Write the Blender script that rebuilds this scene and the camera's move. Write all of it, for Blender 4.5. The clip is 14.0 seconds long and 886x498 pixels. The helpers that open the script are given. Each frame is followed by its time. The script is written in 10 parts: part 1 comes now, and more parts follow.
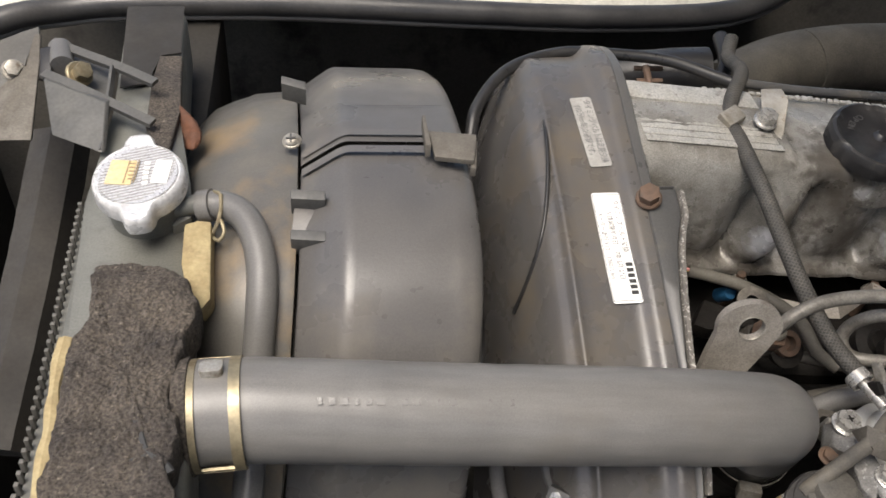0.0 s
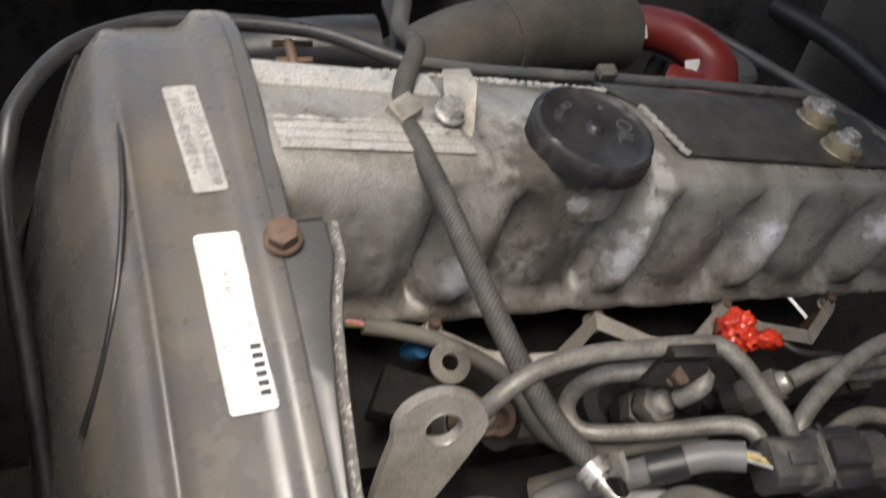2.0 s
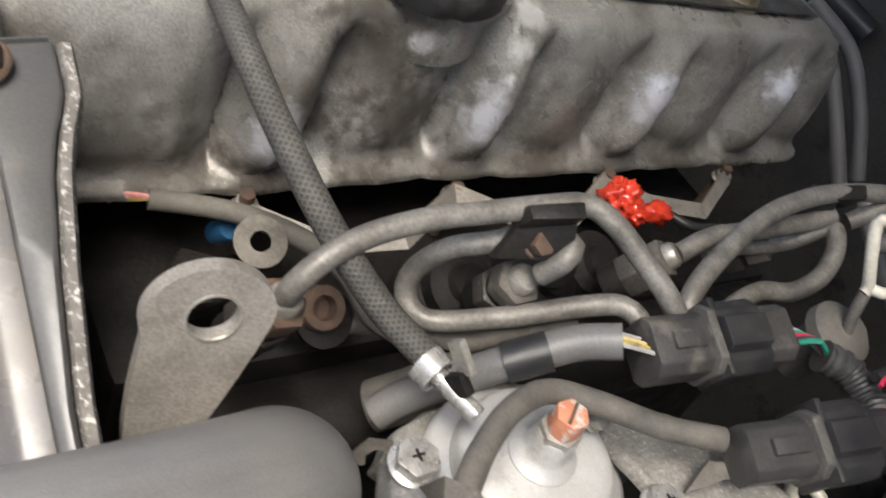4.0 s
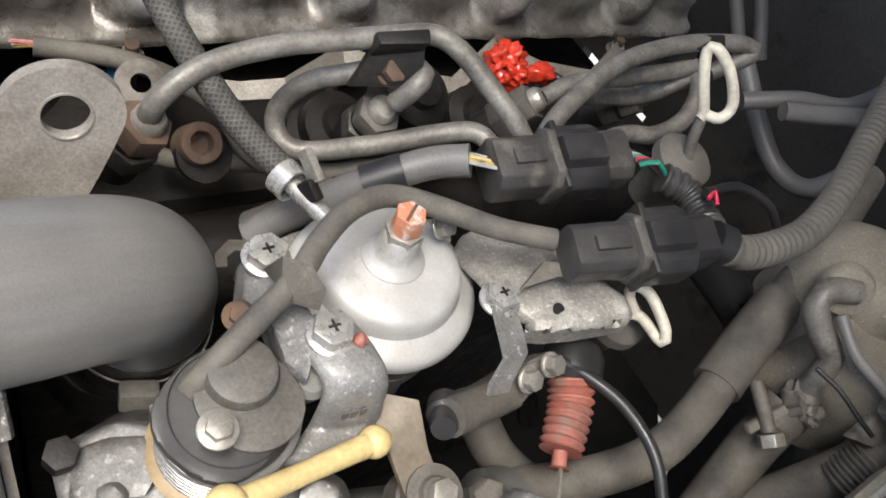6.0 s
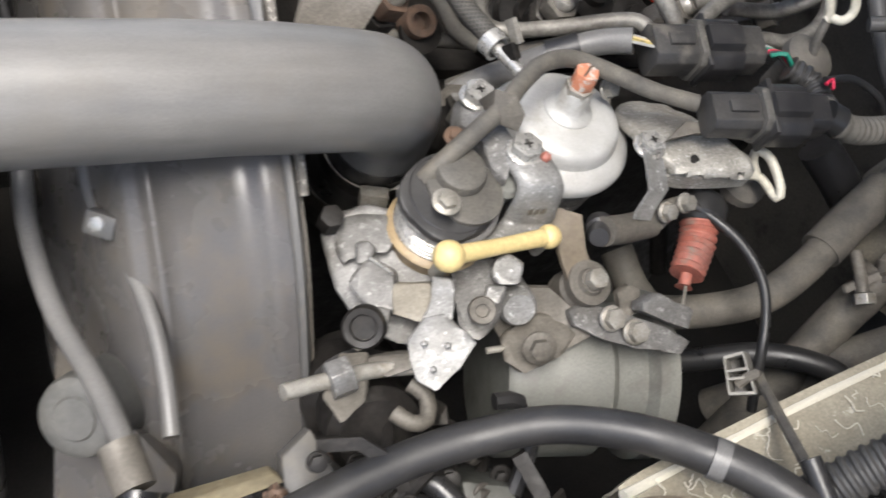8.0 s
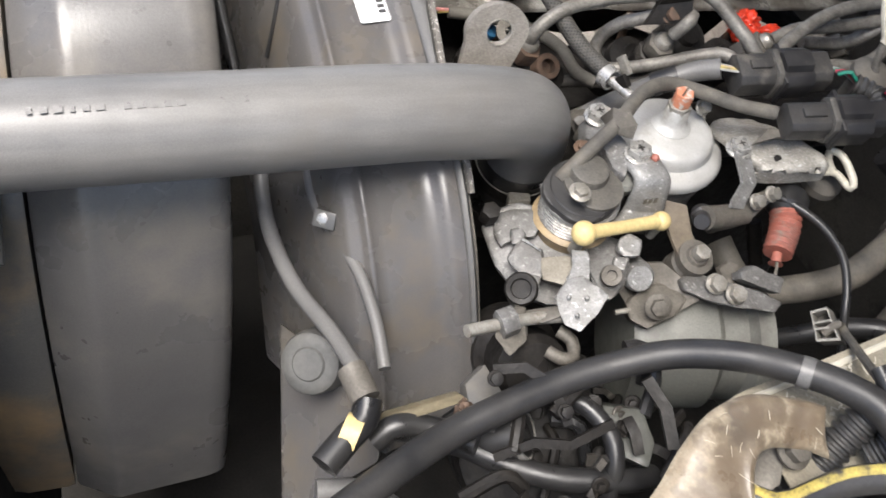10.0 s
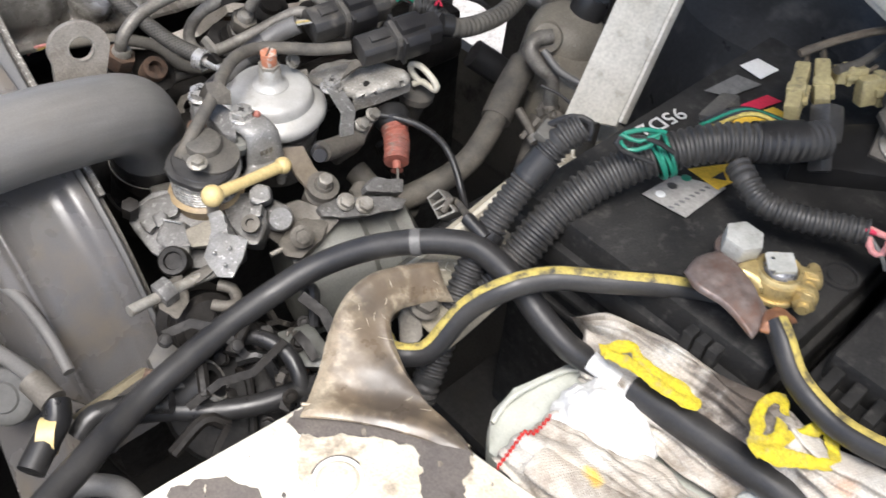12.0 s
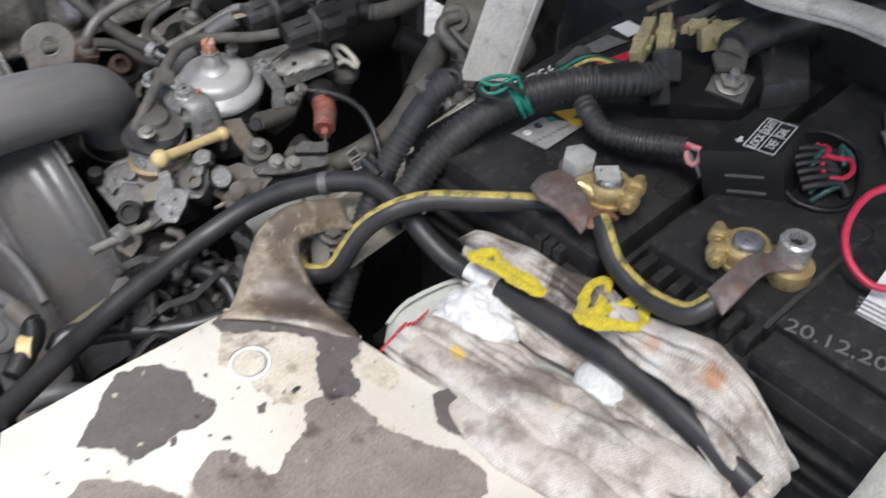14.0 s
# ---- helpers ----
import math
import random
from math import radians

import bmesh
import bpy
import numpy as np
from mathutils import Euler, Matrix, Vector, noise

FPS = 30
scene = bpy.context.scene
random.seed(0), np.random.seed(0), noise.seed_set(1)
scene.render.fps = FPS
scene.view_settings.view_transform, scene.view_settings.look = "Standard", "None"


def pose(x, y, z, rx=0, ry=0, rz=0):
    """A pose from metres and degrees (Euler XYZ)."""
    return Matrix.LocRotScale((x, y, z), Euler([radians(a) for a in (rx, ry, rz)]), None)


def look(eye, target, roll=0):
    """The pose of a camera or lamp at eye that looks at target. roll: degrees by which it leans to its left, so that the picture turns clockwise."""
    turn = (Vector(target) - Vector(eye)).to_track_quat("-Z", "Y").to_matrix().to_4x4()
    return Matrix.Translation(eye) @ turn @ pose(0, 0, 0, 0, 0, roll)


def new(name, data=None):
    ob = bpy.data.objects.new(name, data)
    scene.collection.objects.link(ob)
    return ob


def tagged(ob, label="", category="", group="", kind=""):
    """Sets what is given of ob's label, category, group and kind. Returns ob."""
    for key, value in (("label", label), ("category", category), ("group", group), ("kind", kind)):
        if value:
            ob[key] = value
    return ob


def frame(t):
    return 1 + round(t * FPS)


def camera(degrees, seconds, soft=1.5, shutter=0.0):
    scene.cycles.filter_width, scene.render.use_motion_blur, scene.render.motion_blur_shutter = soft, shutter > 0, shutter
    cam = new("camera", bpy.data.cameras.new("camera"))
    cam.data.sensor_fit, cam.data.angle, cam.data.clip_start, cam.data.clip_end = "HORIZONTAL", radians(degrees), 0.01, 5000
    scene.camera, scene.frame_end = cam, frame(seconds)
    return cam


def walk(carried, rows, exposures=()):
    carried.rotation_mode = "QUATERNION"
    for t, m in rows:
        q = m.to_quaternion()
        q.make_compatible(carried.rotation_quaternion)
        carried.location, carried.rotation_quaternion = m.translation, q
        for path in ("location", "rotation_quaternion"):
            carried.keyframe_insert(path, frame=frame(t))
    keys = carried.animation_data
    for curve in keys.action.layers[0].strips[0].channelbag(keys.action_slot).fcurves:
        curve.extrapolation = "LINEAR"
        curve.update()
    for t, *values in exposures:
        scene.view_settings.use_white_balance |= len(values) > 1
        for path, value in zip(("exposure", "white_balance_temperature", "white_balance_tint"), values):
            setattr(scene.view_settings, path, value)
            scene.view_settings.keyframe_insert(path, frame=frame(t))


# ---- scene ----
cam = camera(52.9, 14.0, soft=1.6, shutter=0.35)
PATH = [
    (0, (0.016, 0.0, 1.369), (0.276, 1.428, -0.007), 6.2),
    (0.5, (0.033, 0.015, 1.363), (0.366, 1.42, -0.021), 7.4),
    (0.8, (0.057, 0.035, 1.350), (0.493, 1.398, -0.047), 9.5),
    (1, (0.063, 0.056, 1.333), (0.581, 1.388, -0.065), 12.5),
    (1.5, (0.088, 0.103, 1.298), (0.791, 1.355, -0.094), 15.0),
    (1.8, (0.115, 0.128, 1.290), (0.863, 1.371, -0.087), 15.5),
    (2, (0.121, 0.144, 1.27), (0.951, 1.415, -0.031), 17.3),
    (2.2, (0.139, 0.152, 1.274), (1.009, 1.434, 0.009), 14.2),
    (2.5, (0.142, 0.167, 1.26), (1.048, 1.444, 0.016), 15.1),
    (2.7, (0.152, 0.166, 1.268), (1.006, 1.445, -0.011), 14.6),
    (3, (0.152, 0.17, 1.255), (1.004, 1.43, -0.044), 16.9),
    (3.3, (0.172, 0.166, 1.247), (1.005, 1.390, -0.098), 16.0),
    (3.5, (0.174, 0.172, 1.23), (1.107, 1.326, -0.112), 18.9),
    (4, (0.19, 0.167, 1.203), (1.174, 1.223, -0.18), 22.4),
    (4.2, (0.193, 0.162, 1.2), (1.205, 1.186, -0.188), 23.9),
    (6.3, (0.206, 0.091, 1.211), (1.204, 1.013, -0.256), 24.1),
    (6.5, (0.199, 0.085, 1.215), (1.195, 0.996, -0.261), 24.5),
    (7, (0.189, 0.061, 1.233), (1.127, 0.963, -0.286), 24.8),
    (7.5, (0.17, 0.037, 1.234), (1.026, 0.959, -0.32), 23.2),
    (8, (0.126, 0.019, 1.244), (0.888, 0.997, -0.326), 21.3),
    (8.5, (0.083, -0.007, 1.267), (0.664, 1.072, -0.314), 15.7),
    (8.7, (0.065, -0.015, 1.273), (0.581, 1.104, -0.302), 13.5),
    (10.8, (0.057, -0.109, 1.31), (0.784, 1.032, -0.163), 5.6),
    (11, (0.068, -0.119, 1.312), (0.896, 0.978, -0.141), 6.2),
    (11.5, (0.087, -0.14, 1.319), (1.031, 0.855, -0.136), 5.8),
    (12, (0.092, -0.171, 1.329), (1.075, 0.79, -0.123), 4.6),
    (12.5, (0.096, -0.202, 1.336), (1.128, 0.725, -0.105), 4.4),
    (13, (0.102, -0.232, 1.343), (1.17, 0.693, -0.072), 3.8),
    (13.5, (0.099, -0.264, 1.352), (1.196, 0.658, -0.043), 3.7),
    (14, (0.08, -0.31, 1.365), (1.026, 0.73, -0.058), -1.0),
]
walk(cam, [(t, look(eye, target, roll)) for t, eye, target, roll in PATH], exposures=((0.0, 1.2, 6800, 11), (0.8, 1.25, 6800, 11), (1.5, 1.5, 6800, 11), (2.2, 1.42, 6780, 10), (3.0, 1.3, 6750, 10), (3.5, 1.36, 6700, 10), (4.0, 1.78, 6650, 10), (4.4, 1.82, 6650, 10), (6.5, 1.82, 6450, 10), (8.5, 1.9, 6400, 10), (11.0, 1.85, 6400, 11), (11.5, 1.7, 6350, 11), (12.0, 1.8, 6300, 11), (12.5, 1.52, 6150, 11), (13.5, 1.47, 6150, 11), (14.0, 1.15, 6000, 12)))

# ---- world and light: a bright overcast sky ----
world = bpy.data.worlds.new("overcast_sky")
scene.world = world
world.use_nodes = True
wn = world.node_tree
wbg = wn.nodes["Background"]
wsky = wn.nodes.new("ShaderNodeTexSky")
wsky.sky_type = "NISHITA"
wsky.sun_disc = False
wsky.sun_elevation = radians(69)
wsky.sun_rotation = radians(224)
wsky.air_density = 1.0
wsky.dust_density = 4.0
wsky.ozone_density = 0.6
wn.links.new(wsky.outputs[0], wbg.inputs[0])
wbg.inputs[1].default_value = 0.08
sun = new("sun", bpy.data.lights.new("sun", "SUN"))
sun.data.energy = 1.9
sun.data.angle = radians(35)
sun.data.color = (1.0, 0.97, 0.92)
sun.matrix_basis = look((0, 0, 5), (1.3, 1.35, 0.0))


# ---- materials ----
def mat(name, base, second=None, rough=0.6, metal=0.0, scale=60.0, mix=0.5, grain=400.0, grain_amt=0.25, bump=0.15, bump_scale=300.0,
        spec=0.5, spots=None, spot_scale=90.0, spot_cut=0.62, spot_soft=0.08, rough_var=0.12, coat=0.0, island=0.0):
    """Procedural surface: two-scale colour mottling, fine grain, an optional layer of stains, and relief."""
    m = bpy.data.materials.new(name)
    m.use_nodes = True
    nt = m.node_tree
    N, L = nt.nodes, nt.links
    b = N["Principled BSDF"]
    co = N.new("ShaderNodeNewGeometry")
    second = second or tuple(min(1, c * 0.6) for c in base)

    def noise_of(sc, detail=4.0, rgh=0.6):
        n = N.new("ShaderNodeTexNoise")
        n.inputs["Scale"].default_value = sc
        n.inputs["Detail"].default_value = detail
        n.inputs["Roughness"].default_value = rgh
        L.new(co.outputs["Position"], n.inputs["Vector"])
        return n.outputs["Fac"]

    def ramp(src, lo, hi):
        r = N.new("ShaderNodeMapRange")
        r.inputs["From Min"].default_value = lo
        r.inputs["From Max"].default_value = hi
        r.clamp = True
        L.new(src, r.inputs["Value"])
        return r.outputs["Result"]

    def blend(fac, a, bb, kind="MIX"):
        x = N.new("ShaderNodeMix")
        x.data_type = "RGBA"
        x.blend_type = kind
        if isinstance(fac, float):
            x.inputs[0].default_value = fac
        else:
            L.new(fac, x.inputs[0])
        for i, v in ((6, a), (7, bb)):
            if isinstance(v, tuple):
                x.inputs[i].default_value = (*v, 1)
            else:
                L.new(v, x.inputs[i])
        return x.outputs[2]

    c = blend(ramp(noise_of(scale), mix - 0.18, mix + 0.18), base, second)
    g = ramp(noise_of(grain, 2.0), 0.3, 0.7)
    dark = tuple(v * (1 - grain_amt) for v in (1, 1, 1))
    c = blend(1.0, c, blend(g, dark, (1, 1, 1)), "MULTIPLY")
    if spots:
        c = blend(ramp(noise_of(spot_scale, 6.0, 0.65), spot_cut - spot_soft, spot_cut + spot_soft), c, spots)
    if island:
        rnd = N.new("ShaderNodeObjectInfo")
        r2 = N.new("ShaderNodeMapRange")
        r2.inputs["To Min"].default_value = 1 - island
        L.new(rnd.outputs["Random"], r2.inputs["Value"])
        c = blend(1.0, c, r2.outputs["Result"], "MULTIPLY")
    L.new(c, b.inputs["Base Color"])
    r = N.new("ShaderNodeMapRange")
    r.inputs["From Min"].default_value, r.inputs["From Max"].default_value = 0.35, 0.65
    r.inputs["To Min"].default_value, r.inputs["To Max"].default_value = max(0.05, rough - rough_var), min(1.0, rough + rough_var)
    L.new(noise_of(scale * 1.7), r.inputs["Value"])
    L.new(r.outputs["Result"], b.inputs["Roughness"])
    b.inputs["Metallic"].default_value = metal
    b.inputs["Coat Weight"].default_value = coat
    b.inputs["Specular IOR Level"].default_value = spec
    if bump:
        bp = N.new("ShaderNodeBump")
        bp.inputs["Strength"].default_value = bump
        bp.inputs["Distance"].default_value = 0.001
        L.new(noise_of(bump_scale, 4.0), bp.inputs["Height"])
        L.new(bp.outputs["Normal"], b.inputs["Normal"])
    return m


def along_hose(m, pattern, strength, colour_amt):
    """Adds to a surface what runs along a swept tube: drawn-out streaks, or the crossing yarns of a braid."""
    nt = m.node_tree
    N, L = nt.nodes, nt.links
    b = N["Principled BSDF"]
    uv = N.new("ShaderNodeUVMap")
    mp = N.new("ShaderNodeMapping")
    L.new(uv.outputs["UV"], mp.inputs["Vector"])
    if pattern == "streaks":
        mp.inputs["Scale"].default_value = (34, 26, 1)
        tex = N.new("ShaderNodeTexNoise")
        tex.inputs["Scale"].default_value = 1.0
        tex.inputs["Detail"].default_value = 5.0
        L.new(mp.outputs["Vector"], tex.inputs["Vector"])
        height = tex.outputs["Fac"]
    else:
        waves = []
        for sgn in (1, -1):
            mp = N.new("ShaderNodeMapping")
            mp.inputs["Scale"].default_value = (10 * sgn, 420, 1)
            L.new(uv.outputs["UV"], mp.inputs["Vector"])
            sep = N.new("ShaderNodeSeparateXYZ")
            L.new(mp.outputs["Vector"], sep.inputs["Vector"])
            add = N.new("ShaderNodeMath")
            L.new(sep.outputs["X"], add.inputs[0])
            L.new(sep.outputs["Y"], add.inputs[1])
            sn = N.new("ShaderNodeMath")
            sn.operation = "PINGPONG"
            sn.inputs[1].default_value = 0.5
            L.new(add.outputs[0], sn.inputs[0])
            waves.append(sn.outputs[0])
        top = N.new("ShaderNodeMath")
        top.operation = "MAXIMUM"
        L.new(waves[0], top.inputs[0])
        L.new(waves[1], top.inputs[1])
        height = top.outputs[0]
    src = b.inputs["Base Color"].links[0].from_socket
    lo = N.new("ShaderNodeMapRange")
    lo.inputs["From Min"].default_value, lo.inputs["From Max"].default_value = (0.35, 0.65) if pattern == "streaks" else (0.2, 0.5)
    lo.inputs["To Min"].default_value, lo.inputs["To Max"].default_value = 1 - colour_amt, 1.0
    L.new(height, lo.inputs["Value"])
    x = N.new("ShaderNodeMix")
    x.data_type, x.blend_type = "RGBA", "MULTIPLY"
    x.inputs[0].default_value = 1.0
    L.new(src, x.inputs[6])
    L.new(lo.outputs["Result"], x.inputs[7])
    L.new(x.outputs[2], b.inputs["Base Color"])
    bp = N.new("ShaderNodeBump")
    bp.inputs["Strength"].default_value = strength
    bp.inputs["Distance"].default_value = 0.0006
    L.new(height, bp.inputs["Height"])
    L.new(bp.outputs["Normal"], b.inputs["Normal"])
    return m


M = {}
M["plastic"] = mat("dusty_grey_plastic", (0.075, 0.076, 0.078), (0.105, 0.102, 0.096), 0.36, scale=16, grain=900, grain_amt=0.2, bump=0.05, bump_scale=900, spots=(0.15, 0.135, 0.11), spot_scale=30, spot_cut=0.68, spot_soft=0.14)
M["cover"] = mat("timing_cover_plastic", (0.084, 0.082, 0.083), (0.112, 0.104, 0.094), 0.28, scale=14, grain=1200, grain_amt=0.2, bump=0.04, bump_scale=900, spots=(0.12, 0.10, 0.075), spot_scale=24, spot_cut=0.62, spot_soft=0.14)
M["shroud"] = mat("shroud_plastic", (0.094, 0.091, 0.089), (0.118, 0.112, 0.106), 0.36, scale=14, grain=900, grain_amt=0.22, bump=0.08, bump_scale=700, spots=(0.16, 0.145, 0.122), spot_scale=14, spot_cut=0.68, spot_soft=0.14)
M["shroud_lug"] = mat("shroud_lug_plastic", (0.07, 0.07, 0.068), (0.1, 0.098, 0.09), 0.55, scale=40)
M["rubber"] = mat("dusty_rubber", (0.13, 0.127, 0.123), (0.165, 0.16, 0.15), 0.40, scale=22, grain=1100, grain_amt=0.25, bump=0.08, bump_scale=800)
M["main_hose"] = along_hose(mat("worn_grey_hose_rubber", (0.160, 0.156, 0.150), (0.190, 0.184, 0.174), 0.40, spec=0.55, rough_var=0.04, scale=26, grain=1300, grain_amt=0.2, bump=0.05, spots=(0.15, 0.14, 0.125), spot_scale=22, spot_cut=0.66, spot_soft=0.14), "streaks", 0.05, 0.14)
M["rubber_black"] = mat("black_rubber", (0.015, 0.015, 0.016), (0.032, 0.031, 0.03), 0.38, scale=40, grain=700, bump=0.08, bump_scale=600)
M["cable"] = mat("black_cable_jacket", (0.018, 0.018, 0.019), (0.04, 0.038, 0.036), 0.45, scale=30, grain=600, bump=0.06, bump_scale=500)
M["dust_rubber"] = mat("brown_dusty_rubber", (0.07, 0.065, 0.058), (0.15, 0.135, 0.11), 0.75, scale=60, grain=900, bump=0.15)
M["braid"] = along_hose(mat("braided_hose", (0.062, 0.06, 0.055), (0.115, 0.106, 0.09), 0.7, scale=70, grain=1400, grain_amt=0.3, bump=0.2, bump_scale=1200), "braid", 0.9, 0.6)
M["foam"] = mat("crumbling_foam", (0.055, 0.047, 0.042), (0.135, 0.113, 0.09), 0.95, scale=34, grain=700, grain_amt=0.8, bump=1.0, bump_scale=700, spots=(0.20, 0.175, 0.14), spot_scale=260, spot_cut=0.66, spot_soft=0.05)
M["alu"] = mat("cast_aluminium", (0.46, 0.445, 0.41), (0.29, 0.275, 0.24), 0.34, 0.30, scale=20, grain=1100, grain_amt=0.45, bump=0.35, bump_scale=700, spots=(0.085, 0.073, 0.058), spot_scale=26, spot_cut=0.60, spot_soft=0.14)
M["alu_pump"] = mat("pump_aluminium", (0.215, 0.211, 0.204), (0.11, 0.104, 0.094), 0.46, 0.15, scale=55, grain=1000, grain_amt=0.4, bump=0.28, bump_scale=600, spots=(0.38, 0.375, 0.36), spot_scale=300, spot_cut=0.66, spot_soft=0.1)
M["alu_cover"] = mat("pale_cover_aluminium", (0.44, 0.42, 0.375), (0.25, 0.232, 0.2), 0.46, 0.25, scale=50, grain=800, grain_amt=0.4, bump=0.4, bump_scale=420, spots=(0.64, 0.63, 0.60), spot_scale=600, spot_cut=0.64, spot_soft=0.06)
M["dome"] = mat("dome_aluminium", (0.54, 0.54, 0.52), (0.42, 0.41, 0.385), 0.46, 0.2, scale=45, grain=1100, grain_amt=0.14, bump=0.08, bump_scale=600, spots=(0.27, 0.24, 0.19), spot_scale=60, spot_cut=0.66, spot_soft=0.1)
M["alu_dark"] = mat("oily_dark_aluminium", (0.11, 0.10, 0.088), (0.06, 0.054, 0.047), 0.45, 0.35, scale=30, grain=900, grain_amt=0.45, bump=0.3, bump_scale=700, spots=(0.2, 0.185, 0.16), spot_scale=170, spot_cut=0.66, spot_soft=0.05)
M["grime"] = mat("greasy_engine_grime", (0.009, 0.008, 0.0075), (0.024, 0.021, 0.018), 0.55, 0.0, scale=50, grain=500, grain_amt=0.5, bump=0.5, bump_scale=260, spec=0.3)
M["steel"] = mat("dull_zinc_steel", (0.42, 0.40, 0.36), (0.26, 0.24, 0.20), 0.4, 0.45, scale=110, grain=900, bump=0.15, spots=(0.14, 0.10, 0.065), spot_scale=120, spot_cut=0.66)
M["bright"] = mat("bright_steel", (0.56, 0.55, 0.52), (0.38, 0.365, 0.335), 0.3, 0.55, scale=140, bump=0.08)
M["pipe"] = mat("dirty_steel_pipe", (0.27, 0.255, 0.225), (0.12, 0.11, 0.095), 0.55, 0.3, scale=70, grain=700, grain_amt=0.35, bump=0.25, spots=(0.24, 0.23, 0.215), spot_scale=90, spot_cut=0.66)
M["rust"] = mat("rusty_bolt", (0.17, 0.105, 0.07), (0.085, 0.062, 0.048), 0.75, 0.3, scale=200, bump=0.4)
M["bracket"] = mat("grey_brown_steel", (0.17, 0.155, 0.132), (0.10, 0.09, 0.075), 0.65, 0.3, scale=60, grain=800, grain_amt=0.3, bump=0.25, spots=(0.22, 0.2, 0.17), spot_scale=60, spot_cut=0.64)
M["gasket"] = mat("speckled_gasket", (0.12, 0.112, 0.10), (0.2, 0.185, 0.165), 0.8, scale=160, grain=500, bump=0.8, bump_scale=260, spots=(0.5, 0.48, 0.44), spot_scale=430, spot_cut=0.585, spot_soft=0.04)
M["cream"] = mat("cream_plastic", (0.66, 0.52, 0.24), (0.55, 0.42, 0.19), 0.45, scale=40, bump=0.05)
M["ivory"] = mat("ivory_handle", (0.68, 0.64, 0.52), (0.5, 0.46, 0.37), 0.4, scale=90, bump=0.05)
M["orange"] = mat("orange_rubber", (0.40, 0.13, 0.09), (0.27, 0.115, 0.09), 0.65, scale=70, bump=0.15, spots=(0.2, 0.16, 0.13), spot_scale=110, spot_cut=0.62)
M["red_hose"] = mat("red_silicone", (0.22, 0.022, 0.016), (0.16, 0.02, 0.016), 0.4, scale=30, bump=0.05)
M["red_paint"] = mat("red_sealing_paint", (0.75, 0.06, 0.025), (0.55, 0.04, 0.02), 0.16, scale=160, bump=0.2, coat=0.4)
M["orange_paint"] = mat("orange_mark_paint", (0.66, 0.25, 0.13), (0.5, 0.2, 0.12), 0.55, scale=200, bump=0.4, spots=(0.5, 0.46, 0.41), spot_scale=210, spot_cut=0.56, spot_soft=0.05)
M["seat_tan"] = mat("tan_plastic", (0.36, 0.27, 0.15), (0.26, 0.19, 0.11), 0.5, scale=80, bump=0.1)
M["duct"] = mat("dusty_brown_duct", (0.05, 0.046, 0.038), (0.095, 0.086, 0.068), 0.7, scale=24, grain=700, grain_amt=0.4, bump=0.2)
M["pale_yellow"] = mat("faded_yellow_print", (0.72, 0.56, 0.28), (0.66, 0.55, 0.34), 0.5)
M["print_faint"] = mat("faint_print", (0.165, 0.16, 0.152), (0.14, 0.136, 0.13), 0.32, scale=200)
M["blue"] = mat("blue_plastic", (0.012, 0.09, 0.19), (0.01, 0.05, 0.11), 0.5)
M["silver_cap"] = mat("brushed_cap_metal", (0.80, 0.80, 0.80), (0.68, 0.68, 0.68), 0.34, 0.35, scale=60, bump=0.05)
M["foil"] = mat("patterned_foil", (0.80, 0.80, 0.81), (0.66, 0.66, 0.67), 0.35, 0.5, scale=500, grain=1500, grain_amt=0.4)
M["tank"] = mat("grey_painted_tank", (0.135, 0.138, 0.125), (0.175, 0.175, 0.155), 0.5, scale=20, grain=900, bump=0.08, spots=(0.09, 0.085, 0.075), spot_scale=28)
M["tank_dark"] = mat("grey_green_coated_steel", (0.085, 0.088, 0.078), (0.06, 0.06, 0.052), 0.55, scale=40, grain=900, bump=0.1, spots=(0.03, 0.028, 0.024), spot_scale=50)
M["zinc_yellow"] = mat("worn_yellow_zinc", (0.40, 0.34, 0.22), (0.28, 0.24, 0.16), 0.45, 0.6, scale=70, bump=0.15, spots=(0.18, 0.13, 0.075), spot_scale=60, spot_cut=0.64)
M["tan_foam"] = mat("tan_sponge", (0.46, 0.38, 0.21), (0.3, 0.23, 0.12), 0.9, scale=60, bump=0.5)
M["amber"] = mat("brown_torn_foam", (0.15, 0.06, 0.03), (0.07, 0.032, 0.02), 0.8, scale=90, bump=0.6)
M["paint"] = mat("peeling_cream_paint", (0.70, 0.67, 0.575), (0.60, 0.56, 0.46), 0.42, scale=14, grain=900, grain_amt=0.12, bump=0.12, bump_scale=120, spots=(0.34, 0.29, 0.22), spot_scale=38.0, spot_cut=0.66, spot_soft=0.05)
M["rail_paint"] = mat("grimy_rail_paint", (0.42, 0.385, 0.30), (0.27, 0.24, 0.185), 0.5, scale=22, grain=700, grain_amt=0.3, bump=0.2, bump_scale=200, spots=(0.6, 0.57, 0.49), spot_scale=70, spot_cut=0.66, spot_soft=0.03)
M["beige"] = mat("dusty_beige_housing", (0.27, 0.245, 0.195), (0.17, 0.152, 0.12), 0.65, scale=30, grain=800, grain_amt=0.3, bump=0.2, spots=(0.5, 0.48, 0.43), spot_scale=260, spot_cut=0.7, spot_soft=0.04)
M["strap"] = mat("stamped_aluminium", (0.32, 0.316, 0.305), (0.19, 0.183, 0.168), 0.45, 0.25, scale=60, grain=900, grain_amt=0.35, bump=0.3, spots=(0.62, 0.61, 0.59), spot_scale=300, spot_cut=0.64, spot_soft=0.05)
